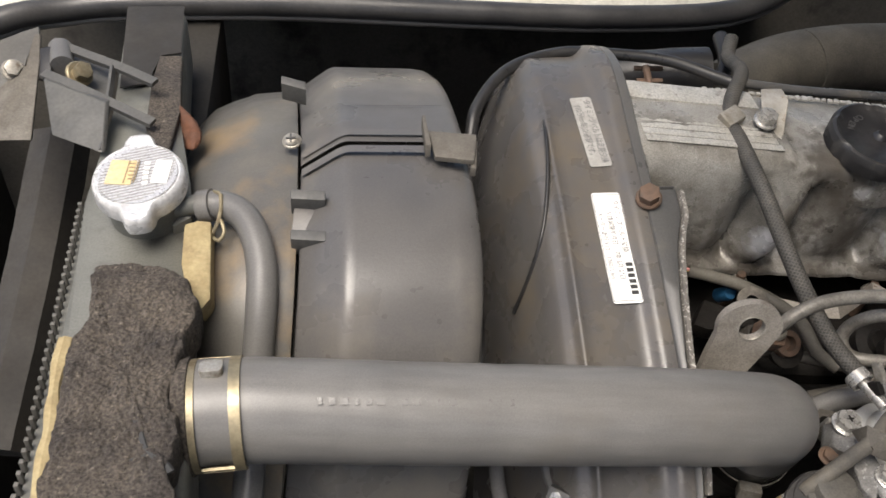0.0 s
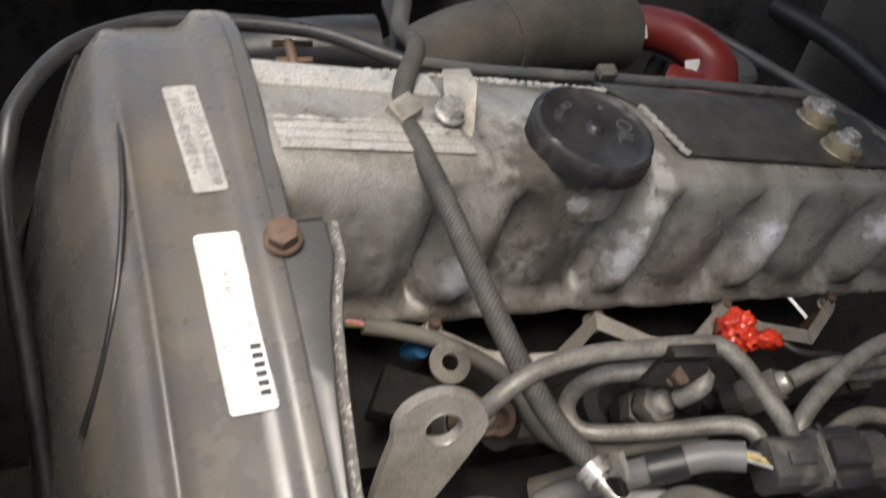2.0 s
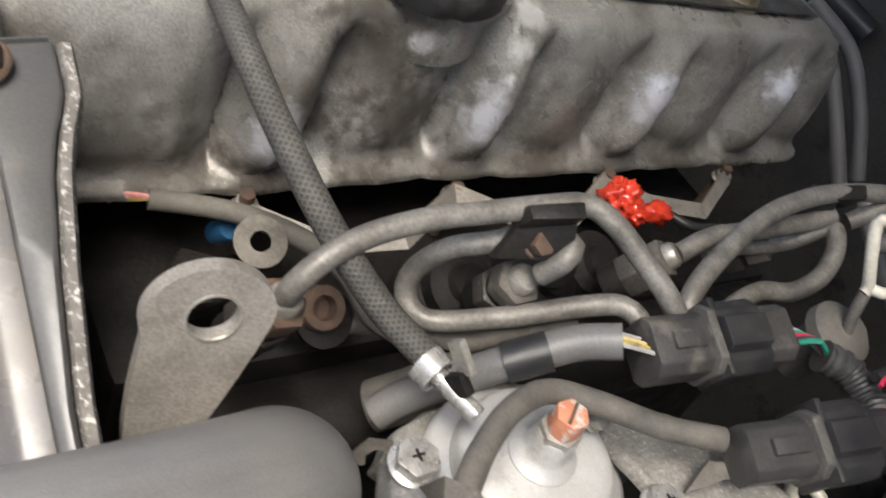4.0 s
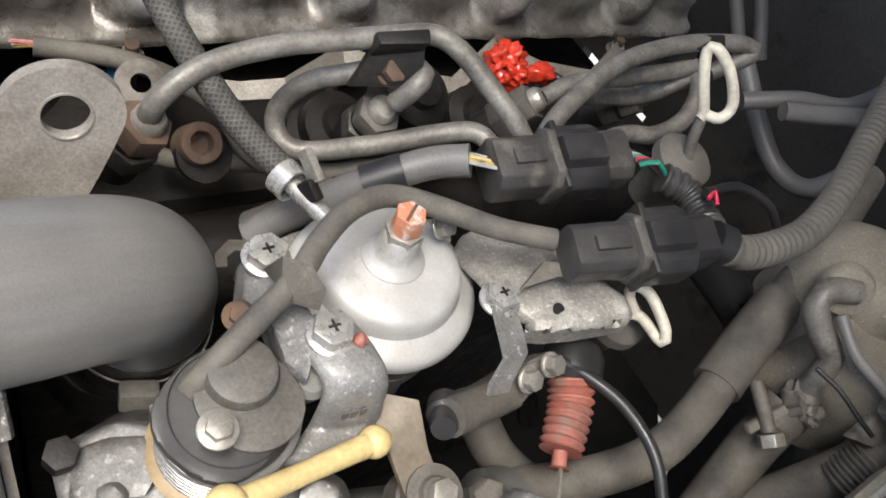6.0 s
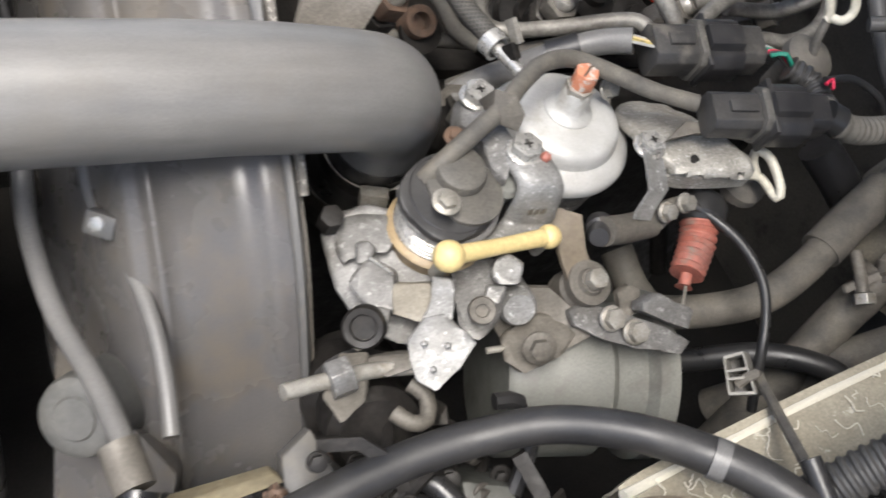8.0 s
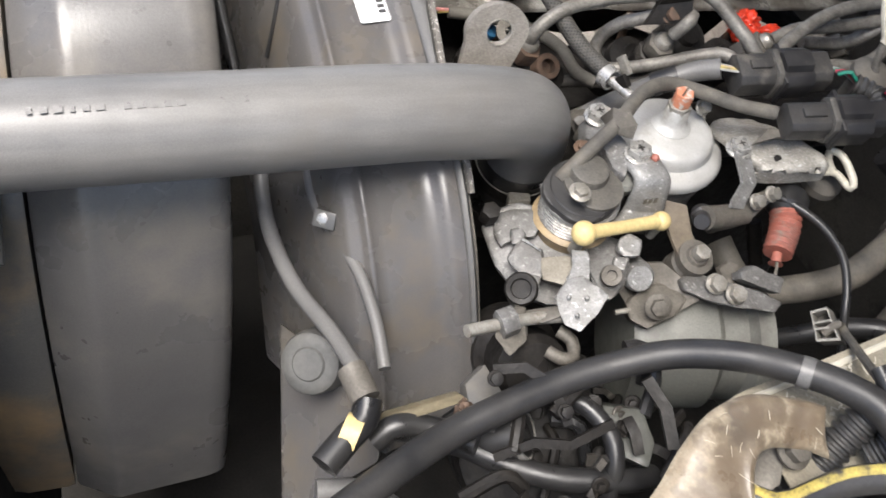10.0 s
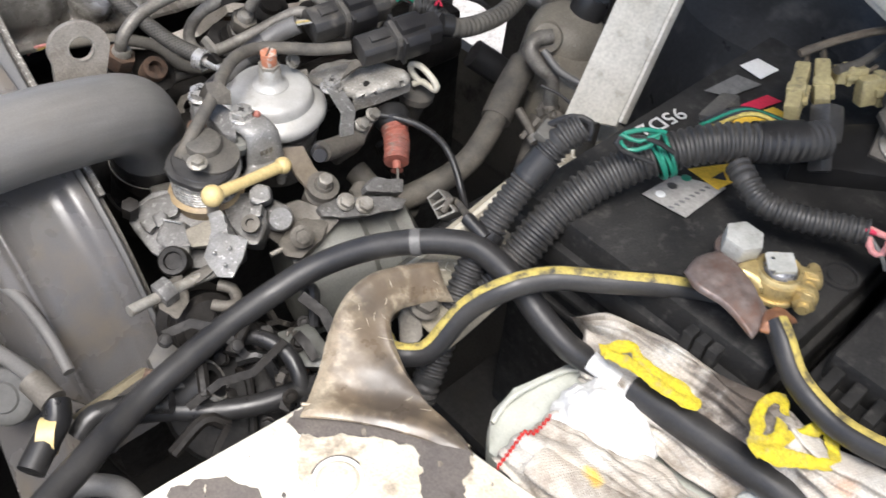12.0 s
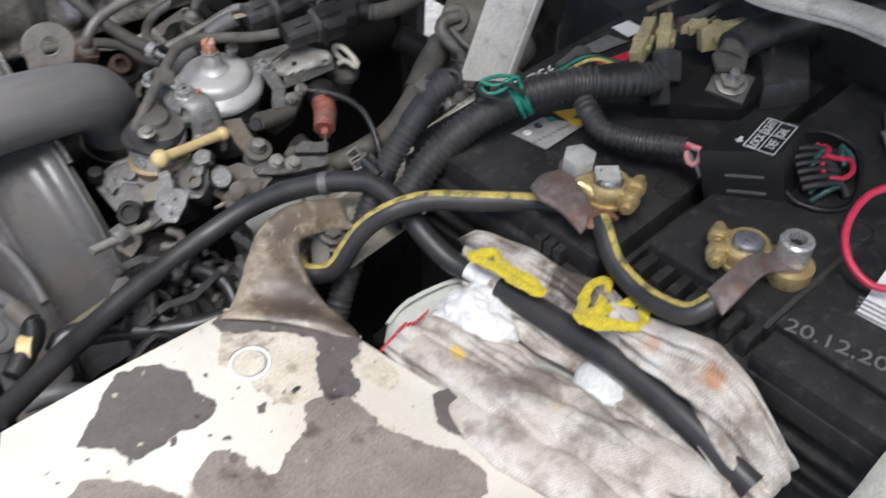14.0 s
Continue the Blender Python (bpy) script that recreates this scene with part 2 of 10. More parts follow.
M["bar"] = mat("worn_silver_paint", (0.60, 0.585, 0.515), (0.46, 0.44, 0.38), 0.42, 0.0, scale=40, grain=500, grain_amt=0.25, bump=0.1, spots=(0.28, 0.255, 0.21), spot_scale=80, spot_cut=0.64)
M["battery"] = mat("black_battery_case", (0.015, 0.0148, 0.015), (0.038, 0.0365, 0.034), 0.66, spec=0.28, scale=24, grain=800, grain_amt=0.4, bump=0.1, bump_scale=700, spots=(0.055, 0.052, 0.048), spot_scale=120, spot_cut=0.63)
M["black_plastic"] = mat("black_connector_plastic", (0.018, 0.018, 0.02), (0.036, 0.034, 0.033), 0.42, scale=50, grain=900, bump=0.08, spots=(0.085, 0.077, 0.065), spot_scale=60, spot_cut=0.7, spot_soft=0.1)
M["dusty_plug"] = mat("dusty_connector_plastic", (0.065, 0.062, 0.058), (0.12, 0.111, 0.095), 0.55, scale=45, grain=700, grain_amt=0.35, bump=0.15, spots=(0.2, 0.18, 0.15), spot_scale=120, spot_cut=0.66)
M["black_dusty"] = mat("dusty_black_connector_plastic", (0.036, 0.035, 0.036), (0.07, 0.066, 0.06), 0.42, scale=45, grain=800, grain_amt=0.35, bump=0.1, spots=(0.13, 0.118, 0.1), spot_scale=70, spot_cut=0.66, spot_soft=0.1)
M["box_black"] = mat("satin_black_plastic", (0.011, 0.011, 0.0115), (0.017, 0.0165, 0.016), 0.42, scale=40, grain=900, grain_amt=0.2, bump=0.04, spec=0.35)
M["wire_green_dark"] = mat("dark_green_wire", (0.02, 0.10, 0.085), (0.03, 0.07, 0.06), 0.45)
M["conduit"] = mat("black_conduit", (0.025, 0.025, 0.026), (0.06, 0.057, 0.052), 0.5, scale=50, grain=900, bump=0.06)
M["conduit_dusty"] = mat("dusty_conduit", (0.085, 0.078, 0.066), (0.13, 0.12, 0.1), 0.75, scale=50, grain=900, bump=0.1)
M["brass"] = mat("brass_terminal", (0.66, 0.52, 0.25), (0.50, 0.385, 0.17), 0.38, 0.6, scale=120, grain=900, grain_amt=0.15, bump=0.08, spots=(0.26, 0.19, 0.09), spot_scale=150, spot_cut=0.66)
M["copper"] = mat("oxidised_copper", (0.21, 0.165, 0.148), (0.15, 0.125, 0.115), 0.45, 0.3, scale=70, bump=0.10, spots=(0.15, 0.08, 0.055), spot_scale=70, spot_cut=0.60, spot_soft=0.12)
M["copper_bright"] = mat("bare_copper", (0.72, 0.36, 0.2), (0.5, 0.25, 0.15), 0.4, 0.8, scale=200, bump=0.2)
M["zinc_pale"] = mat("pale_dull_zinc", (0.60, 0.605, 0.565), (0.45, 0.45, 0.41), 0.42, 0.25, scale=110, grain=900, grain_amt=0.2, bump=0.1, spots=(0.3, 0.28, 0.23), spot_scale=150, spot_cut=0.66)
M["lead"] = mat("lead_post", (0.40, 0.41, 0.44), (0.27, 0.275, 0.30), 0.36, 0.7, scale=150, bump=0.12)
M["connector_grey"] = mat("dusty_grey_connector_plastic", (0.30, 0.29, 0.265), (0.20, 0.19, 0.17), 0.6, scale=60, grain=700, grain_amt=0.3, bump=0.15)
def knitted(m, pitch, angle):
    """Rows of stitches over a cloth: fine ribs broken up by noise, in relief and in a darker tone between them."""
    nt = m.node_tree
    N, L = nt.nodes, nt.links
    b = N["Principled BSDF"]
    geo = N.new("ShaderNodeNewGeometry")
    mp = N.new("ShaderNodeMapping")
    mp.inputs["Rotation"].default_value = (0, 0, angle)
    L.new(geo.outputs["Position"], mp.inputs["Vector"])
    hs = []
    for axis, p in (("X", pitch), ("Y", pitch * 1.5)):
        w = N.new("ShaderNodeTexWave")
        w.bands_direction = axis
        w.inputs["Scale"].default_value = 0.314 / p
        w.inputs["Distortion"].default_value = 6.0
        w.inputs["Detail"].default_value = 2.0
        w.inputs["Detail Scale"].default_value = 0.4
        L.new(mp.outputs["Vector"], w.inputs["Vector"])
        hs.append(w.outputs["Fac"])
    mul = N.new("ShaderNodeMath")
    mul.operation = "MULTIPLY"
    L.new(hs[0], mul.inputs[0])
    L.new(hs[1], mul.inputs[1])
    lo = N.new("ShaderNodeMapRange")
    lo.inputs["To Min"].default_value = 0.8
    L.new(mul.outputs[0], lo.inputs["Value"])
    x = N.new("ShaderNodeMix")
    x.data_type, x.blend_type = "RGBA", "MULTIPLY"
    x.inputs[0].default_value = 1.0
    L.new(b.inputs["Base Color"].links[0].from_socket, x.inputs[6])
    L.new(lo.outputs["Result"], x.inputs[7])
    L.new(x.outputs[2], b.inputs["Base Color"])
    bp = N.new("ShaderNodeBump")
    bp.inputs["Strength"].default_value = 0.5
    bp.inputs["Distance"].default_value = 0.0006
    L.new(mul.outputs[0], bp.inputs["Height"])
    L.new(b.inputs["Normal"].links[0].from_socket, bp.inputs["Normal"])
    L.new(bp.outputs["Normal"], b.inputs["Normal"])
    return m


def stained(m, patches):
    """Soaks ragged patches of colour, each with its own place and size, into a cloth."""
    nt = m.node_tree
    N, L = nt.nodes, nt.links
    b = N["Principled BSDF"]
    geo = N.new("ShaderNodeNewGeometry")
    fray = N.new("ShaderNodeTexNoise")
    fray.inputs["Scale"].default_value = 130.0
    fray.inputs["Detail"].default_value = 5.0
    L.new(geo.outputs["Position"], fray.inputs["Vector"])
    for centre, radius, colour, strength in patches:
        d = N.new("ShaderNodeVectorMath")
        d.operation = "DISTANCE"
        d.inputs[1].default_value = centre
        L.new(geo.outputs["Position"], d.inputs[0])
        a = N.new("ShaderNodeMath")
        a.operation = "MULTIPLY_ADD"
        a.inputs[1].default_value = radius * 2.2
        L.new(fray.outputs["Fac"], a.inputs[0])
        L.new(d.outputs["Value"], a.inputs[2])
        f = N.new("ShaderNodeMapRange")
        f.inputs["From Min"].default_value, f.inputs["From Max"].default_value = radius * 1.65, radius * 2.35
        f.inputs["To Min"].default_value, f.inputs["To Max"].default_value = strength, 0.0
        L.new(a.outputs[0], f.inputs["Value"])
        x = N.new("ShaderNodeMix")
        x.data_type = "RGBA"
        L.new(f.outputs["Result"], x.inputs[0])
        L.new(b.inputs["Base Color"].links[0].from_socket, x.inputs[6])
        x.inputs[7].default_value = (*colour, 1)
        L.new(x.outputs[2], b.inputs["Base Color"])
    return m


# oil by the filler cap is real; lobe gleam and gutter shade are painted in
OIL, CHALK, LOBE_GLEAM = (0.075, 0.064, 0.052), (0.74, 0.73, 0.71), (0.64, 0.65, 0.68)
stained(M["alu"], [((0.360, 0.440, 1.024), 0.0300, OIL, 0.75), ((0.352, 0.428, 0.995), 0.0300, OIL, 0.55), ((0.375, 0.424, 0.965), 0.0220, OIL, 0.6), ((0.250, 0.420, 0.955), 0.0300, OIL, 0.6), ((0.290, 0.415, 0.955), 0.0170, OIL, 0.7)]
        # gutters: oil and their shade put in as one dark tone
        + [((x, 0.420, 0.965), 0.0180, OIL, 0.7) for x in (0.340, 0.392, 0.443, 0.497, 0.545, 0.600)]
        # the same dark tone along the foot of the wall
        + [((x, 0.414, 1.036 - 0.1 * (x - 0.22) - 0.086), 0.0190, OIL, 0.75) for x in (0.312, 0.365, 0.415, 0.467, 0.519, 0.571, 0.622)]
        # clean lobes: their sky gleam painted on in bluish white
        + [((x, 0.412, 0.968), 0.0150, LOBE_GLEAM, 0.75) for x in (0.314, 0.417, 0.521, 0.624)]
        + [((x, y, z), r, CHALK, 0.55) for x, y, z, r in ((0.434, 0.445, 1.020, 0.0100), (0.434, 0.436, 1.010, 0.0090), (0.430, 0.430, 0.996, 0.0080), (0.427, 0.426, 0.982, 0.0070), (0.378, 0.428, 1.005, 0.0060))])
SOOT, RUST, OCHRE = (0.13, 0.105, 0.085), (0.52, 0.24, 0.10), (0.80, 0.52, 0.08)
GREASE, TAR = (0.115, 0.087, 0.060), (0.065, 0.053, 0.042)
M["hook_paint"] = stained(mat("grease_stained_cream_paint", (0.60, 0.53, 0.40), (0.34, 0.28, 0.195), 0.38, scale=30, grain=700, grain_amt=0.35, bump=0.12, bump_scale=200, spots=(0.22, 0.17, 0.115), spot_scale=46, spot_cut=0.54, spot_soft=0.12), [
    ((0.249, 0.024, 0.958), 0.0210, GREASE, 0.9), ((0.262, -0.002, 0.955), 0.0270, GREASE, 0.92), ((0.256, 0.014, 0.957), 0.0170, TAR, 0.85), ((0.266, -0.020, 0.952), 0.0150, TAR, 0.8), ((0.263, 0.038, 0.965), 0.0190, GREASE, 0.85), ((0.260, 0.026, 0.960), 0.0120, TAR, 0.8),
    ((0.276, 0.054, 0.970), 0.0170, GREASE, 0.85), ((0.283, 0.064, 0.972), 0.0110, TAR, 0.8), ((0.297, 0.066, 0.973), 0.0170, GREASE, 0.85), ((0.316, 0.060, 0.970), 0.0180, GREASE, 0.8)])
M["cotton"] = knitted(stained(mat("soiled_white_cotton", (0.88, 0.845, 0.765), (0.66, 0.58, 0.475), 0.95, scale=38, grain=1500, grain_amt=0.3, bump=0.8, bump_scale=700, spots=(0.25, 0.20, 0.15), spot_scale=44, spot_cut=0.57, spot_soft=0.12), [
    ((0.379, -0.101, 0.982), 0.0260, SOOT, 0.95), ((0.373, -0.104, 0.976), 0.0200, SOOT, 0.9), ((0.322, -0.120, 0.955), 0.0180, SOOT, 0.6), ((0.333, -0.165, 0.950), 0.0200, SOOT, 0.55), ((0.300, -0.110, 0.955), 0.0110, SOOT, 0.6), ((0.370, -0.225, 0.960), 0.0160, SOOT, 0.5), ((0.378, -0.045, 0.968), 0.0100, SOOT, 0.5), ((0.276, -0.075, 0.940), 0.0080, SOOT, 0.6),
    ((0.303, -0.077, 0.955), 0.0055, OCHRE, 0.9), ((0.379, -0.166, 0.975), 0.0040, RUST, 0.7), ((0.375, -0.197, 0.981), 0.0080, RUST, 0.75), ((0.372, -0.162, 0.976), 0.0070, RUST, 0.5), ((0.314, -0.143, 0.955), 0.0040, OCHRE, 0.5)]), 0.0011, 0.5)
M["yarn_yellow"] = mat("yellow_yarn", (0.76, 0.62, 0.03), (0.56, 0.44, 0.04), 0.9, scale=170, grain=700, grain_amt=0.35, bump=1.0, bump_scale=900, spots=(0.40, 0.33, 0.12), spot_scale=150, spot_cut=0.62)
M["yarn_red"] = mat("red_yarn", (0.6, 0.03, 0.02), (0.4, 0.02, 0.02), 0.9, scale=300, bump=0.8, bump_scale=900)
M["white_plastic"] = mat("white_sleeve", (0.82, 0.82, 0.80), (0.74, 0.73, 0.7), 0.5, scale=60, bump=0.08)
M["clear_tank"] = mat("grimy_translucent_tank", (0.56, 0.575, 0.515), (0.40, 0.41, 0.36), 0.42, scale=30, grain=800, grain_amt=0.15, bump=0.08, spots=(0.3, 0.29, 0.24), spot_scale=40, spot_cut=0.66, spot_soft=0.1)
M["cap_white"] = mat("milky_plastic_cap", (0.72, 0.735, 0.70), (0.62, 0.635, 0.60), 0.4, scale=60, bump=0.05)
M["stripe"] = mat("yellow_stripe", (0.62, 0.49, 0.12), (0.32, 0.26, 0.09), 0.55, scale=130, grain=700, grain_amt=0.3, spots=(0.05, 0.046, 0.042), spot_scale=130, spot_cut=0.60)
M["label"] = mat("white_label", (0.88, 0.88, 0.86), (0.80, 0.79, 0.75), 0.5, scale=60, grain_amt=0.1)
M["label_worn"] = mat("worn_silver_label", (0.40, 0.39, 0.365), (0.30, 0.29, 0.27), 0.5, scale=120)
M["ink"] = mat("black_ink", (0.03, 0.03, 0.03), (0.05, 0.05, 0.05), 0.6)
M["ink_grey"] = mat("faded_grey_print", (0.19, 0.19, 0.185), (0.13, 0.13, 0.125), 0.6, scale=160)
M["cap_letters"] = mat("worn_cap_lettering", (0.11, 0.108, 0.104), (0.07, 0.069, 0.067), 0.5, scale=160)
M["ink_white"] = mat("white_print", (0.72, 0.72, 0.70), (0.55, 0.55, 0.53), 0.6)
M["ink_yellow"] = mat("yellow_print", (0.85, 0.55, 0.05), (0.8, 0.5, 0.06), 0.5)
M["green"] = mat("green_wire", (0.02, 0.26, 0.17), (0.02, 0.2, 0.13), 0.45)
M["red_wire"] = mat("red_wire", (0.6, 0.03, 0.08), (0.5, 0.03, 0.06), 0.4)
M["pink_wire"] = mat("pink_wire", (0.7, 0.3, 0.28), (0.6, 0.25, 0.24), 0.4)
M["bay"] = mat("dark_bay_paint", (0.026, 0.025, 0.024), (0.046, 0.043, 0.038), 0.8, scale=8, grain=300, bump=0.1, spec=0.15, spots=(0.03, 0.027, 0.022), spot_scale=14, spot_cut=0.68)
M["bay_sheen"] = mat("dark_satin_bay_paint", (0.05, 0.053, 0.057), (0.032, 0.033, 0.034), 0.38, scale=11, grain=300, grain_amt=0.3, bump=0.08, spots=(0.10, 0.10, 0.098), spot_scale=26, spot_cut=0.64, spot_soft=0.1)
M["seal"] = mat("weather_strip", (0.03, 0.03, 0.031), (0.06, 0.058, 0.056), 0.42, scale=20, bump=0.06)
M["rail_dark"] = mat("dark_dusty_rail", (0.022, 0.02, 0.0175), (0.04, 0.035, 0.028), 0.7, scale=20, bump=0.2)
M["stain"] = mat("brown_stained_paint", (0.56, 0.49, 0.365), (0.68, 0.635, 0.52), 0.5, scale=40, grain=700, grain_amt=0.3, bump=0.12, spots=(0.2, 0.16, 0.12), spot_scale=60, spot_cut=0.6, spot_soft=0.1)
M["primer_brown"] = mat("brown_primer_patch", (0.20, 0.172, 0.138), (0.30, 0.265, 0.215), 0.65, scale=30, grain=600, grain_amt=0.35, bump=0.4, bump_scale=180, spots=(0.075, 0.055, 0.045), spot_scale=45, spot_cut=0.64)
M["eye"] = mat("dull_grey_steel_plate", (0.37, 0.34, 0.30), (0.25, 0.228, 0.196), 0.6, 0.25, scale=50, grain=900, grain_amt=0.35, bump=0.25, spots=(0.15, 0.125, 0.1), spot_scale=80, spot_cut=0.64)
M["alu_rib"] = mat("machined_aluminium_ribs", (0.62, 0.605, 0.555), (0.46, 0.44, 0.39), 0.4, 0.25, scale=50, grain=700, grain_amt=0.45, bump=0.3, spots=(0.12, 0.1, 0.08), spot_scale=130, spot_cut=0.66)
M["lever"] = mat("brown_oily_lever", (0.20, 0.165, 0.12), (0.12, 0.10, 0.08), 0.5, 0.3, scale=60, bump=0.2)
M["ink_faded"] = mat("faded_black_print", (0.13, 0.13, 0.135), (0.2, 0.2, 0.2), 0.6)
M["shroud_neck"] = mat("rust_stained_shroud", (0.092, 0.09, 0.086), (0.135, 0.126, 0.108), 0.45, scale=16, grain=900, grain_amt=0.22, bump=0.08, spots=(0.25, 0.175, 0.095), spot_scale=9, spot_cut=0.57, spot_soft=0.10)
M["bay_dusty"] = mat("dusty_bay_wall", (0.062, 0.059, 0.053), (0.10, 0.093, 0.08), 0.8, scale=9, grain=300, bump=0.15, spec=0.2, spots=(0.02, 0.019, 0.017), spot_scale=16, spot_cut=0.62)
M["dusty_panel"] = mat("dusty_grey_panel", (0.14, 0.135, 0.12), (0.09, 0.085, 0.075), 0.6, scale=18, bump=0.1)
M["primer"] = mat("bare_primer_patch", (0.10, 0.088, 0.082), (0.15, 0.13, 0.113), 0.6, scale=30, grain=700, grain_amt=0.3, bump=0.3, bump_scale=200, spots=(0.05, 0.04, 0.035), spot_scale=40, spot_cut=0.66)
M["gravel"] = mat("pale_gravel", (0.55, 0.53, 0.49), (0.36, 0.34, 0.31), 0.9, scale=30, grain=120, grain_amt=0.5, bump=1.0, bump_scale=60)
M["yconn"] = mat("aged_yellow_connector", (0.50, 0.43, 0.22), (0.34, 0.29, 0.15), 0.55, scale=60, bump=0.15, spots=(0.14, 0.12, 0.08), spot_scale=90, spot_cut=0.64)


# ---- mesh helpers ----
HOME = {}


def link_mesh(name, bm, material, smooth=38):
    bmesh.ops.recalc_face_normals(bm, faces=bm.faces)
    me = bpy.data.meshes.new(name)
    bm.to_mesh(me)
    bm.free()
    n = len(me.vertices)
    co = np.empty(n * 3)
    me.vertices.foreach_get("co", co)
    co = co.reshape(-1, 3)
    c = Vector((co.min(0) + co.max(0)) / 2)
    me.transform(Matrix.Translation(-c))
    if smooth:
        me.shade_smooth()
        me.set_sharp_from_angle(angle=radians(smooth))
    me.materials.append(M[material])
    ob = new(name, me)
    ob.matrix_basis = Matrix.Translation(c)
    HOME[ob] = c
    return ob


def part(name, bm, material, parent, label="", smooth=38):
    """One mesh as a part of a thing (or of a part)."""
    ob = link_mesh(name, bm, material, smooth)
    ob.parent = parent
    ob.matrix_parent_inverse = Matrix.Translation(-HOME[parent])
    return tagged(ob, label)


def solid(name, bm, material, label, category, group="", kind="", smooth=38):
    """A thing of one mesh."""
    return tagged(link_mesh(name, bm, material, smooth), label, category, group, kind)


def thing(name, at, label, category, group="", kind=""):
    """An empty at a thing's base, that parents its parts."""
    ob = new(name)
    ob.empty_display_size = 0.02
    ob.matrix_basis = Matrix.Translation(at)
    HOME[ob] = Vector(at)
    return tagged(ob, label, category, group, kind)


def basis(o, z, x=(1, 0, 0)):
    """A pose at o whose z axis points along z, and whose x axis lies near x."""
    z = Vector(z).normalized()
    x = Vector(x)
    x = x - z * x.dot(z)
    if x.length < 1e-4:
        x = z.orthogonal()
    x.normalize()
    m = Matrix((x, z.cross(x), z)).transposed().to_4x4()
    m.translation = Vector(o)
    return m


def spline(pts, step=0.004):
    """A Catmull-Rom curve through the points, in even steps."""
    p = [Vector(q) for q in pts]
    if len(p) == 2:
        n = max(2, int((p[1] - p[0]).length / step))
        return [p[0].lerp(p[1], i / n) for i in range(n + 1)]
    e = [p[0] * 2 - p[1]] + p + [p[-1] * 2 - p[-2]]
    out = []
    for i in range(1, len(e) - 2):
        a, b, c, d = e[i - 1:i + 3]
        n = max(2, int((c - b).length / step))
        for k in range(n):
            t = k / n
            out.append(0.5 * ((2 * b) + (c - a) * t + (2 * a - 5 * b + 4 * c - d) * t * t + (3 * b - a - 3 * c + d) * t ** 3))
    out.append(p[-1])
    return out


def sweep(bm, line, radius, segs=14, flat=1.0, caps=True, wall=0.0, arc=None):
    """Sweeps a round (or flattened) section along a line. radius: a number or a function of (index, fraction)."""
    n = len(line)
    up = None
    rings = []
    lo, hi = arc or (0, 2 * math.pi)
    for i, p in enumerate(line):
        t = (line[min(i + 1, n - 1)] - line[max(i - 1, 0)])
        t = t.normalized() if t.length > 1e-9 else Vector((0, 0, 1))
        if up is None:
            up = Vector((0, 0, 1)) if abs(t.z) < 0.9 else Vector((0, 1, 0))
        up = (up - t * up.dot(t)).normalized()
        side = t.cross(up)
        r = radius(i, i / (n - 1)) if callable(radius) else radius
        cnt = segs if arc is None else segs + 1
        rings.append([bm.verts.new(p + (side * math.cos(lo + (hi - lo) * k / segs) + up * math.sin(lo + (hi - lo) * k / segs) * flat) * r) for k in range(cnt)])
    uv = bm.loops.layers.uv.verify()
    run = [0.0]
    for a, b in zip(line, line[1:]):
        run.append(run[-1] + (b - a).length)
    for i, (a, b) in enumerate(zip(rings, rings[1:])):
        for k in range(segs):
            k2 = (k + 1) % segs if arc is None else k + 1
            f = bm.faces.new((a[k], a[k2], b[k2], b[k]))
            for l, (u, v) in zip(f.loops, ((k, i), (k + 1, i), (k + 1, i + 1), (k, i + 1))):
                l[uv].uv = (u / segs, run[v])
    if caps and arc is None:
        bm.faces.new(rings[0][::-1])
        bm.faces.new(rings[-1])
    return bm


def tube(pts, r, segs=14, step=0.004, flat=1.0, wobble=0.0):
    line = spline(pts, step)
    if wobble:
        return sweep(bmesh.new(), line, lambda i, f: r * (1 + wobble * noise.noise(line[i] * 60)), segs, flat)
    return sweep(bmesh.new(), line, r, segs, flat)


def corrugated(pts, r, pitch=0.0042, depth=0.0011, segs=16):
    line = spline(pts, pitch / 4)
    return sweep(bmesh.new(), line, lambda i, f: r - (0, 0, depth, depth)[i % 4], segs)


def lathe(profile, m, segs=32, bm=None, arc=2 * math.pi):
    """Turns (radius, height) pairs round the z axis of the pose m."""
    bm = bm or bmesh.new()
    full = abs(arc - 2 * math.pi) < 1e-6
    cnt = segs if full else segs + 1
    rings = [[bm.verts.new(m @ Vector((max(r, 1e-5) * math.cos(arc * k / segs), max(r, 1e-5) * math.sin(arc * k / segs), h))) for k in range(cnt)] for r, h in profile]
    for a, b in zip(rings, rings[1:]):
        for k in range(segs):
            k2 = (k + 1) % cnt
            bm.faces.new((a[k], a[k2], b[k2], b[k]))
    return bm


def prism(poly, h, m, bevel=0.0, bm=None, holes=()):
    """A flat outline in the xy plane of the pose m, drawn out to the height h along its z."""
    own = bmesh.new()
    lo = [own.verts.new((x, y, 0)) for x, y in poly]
    hi = [own.verts.new((x, y, h)) for x, y in poly]
    own.faces.new(lo[::-1])
    own.faces.new(hi)
    for i in range(len(poly)):
        j = (i + 1) % len(poly)
        own.faces.new((lo[i], lo[j], hi[j], hi[i]))
    if bevel:
        bmesh.ops.bevel(own, geom=list(own.edges), offset=bevel, segments=2, profile=0.6, affect="EDGES", clamp_overlap=True)
    return merge(bm, own, m)


def merge(bm, own, m=None):
    if m is not None:
        bmesh.ops.transform(own, matrix=m, verts=own.verts)
    if bm is None:
        return own
    tmp = bpy.data.meshes.new("tmp")
    own.to_mesh(tmp)
    own.free()
    bm.from_mesh(tmp)
    bpy.data.meshes.remove(tmp)
    return bm


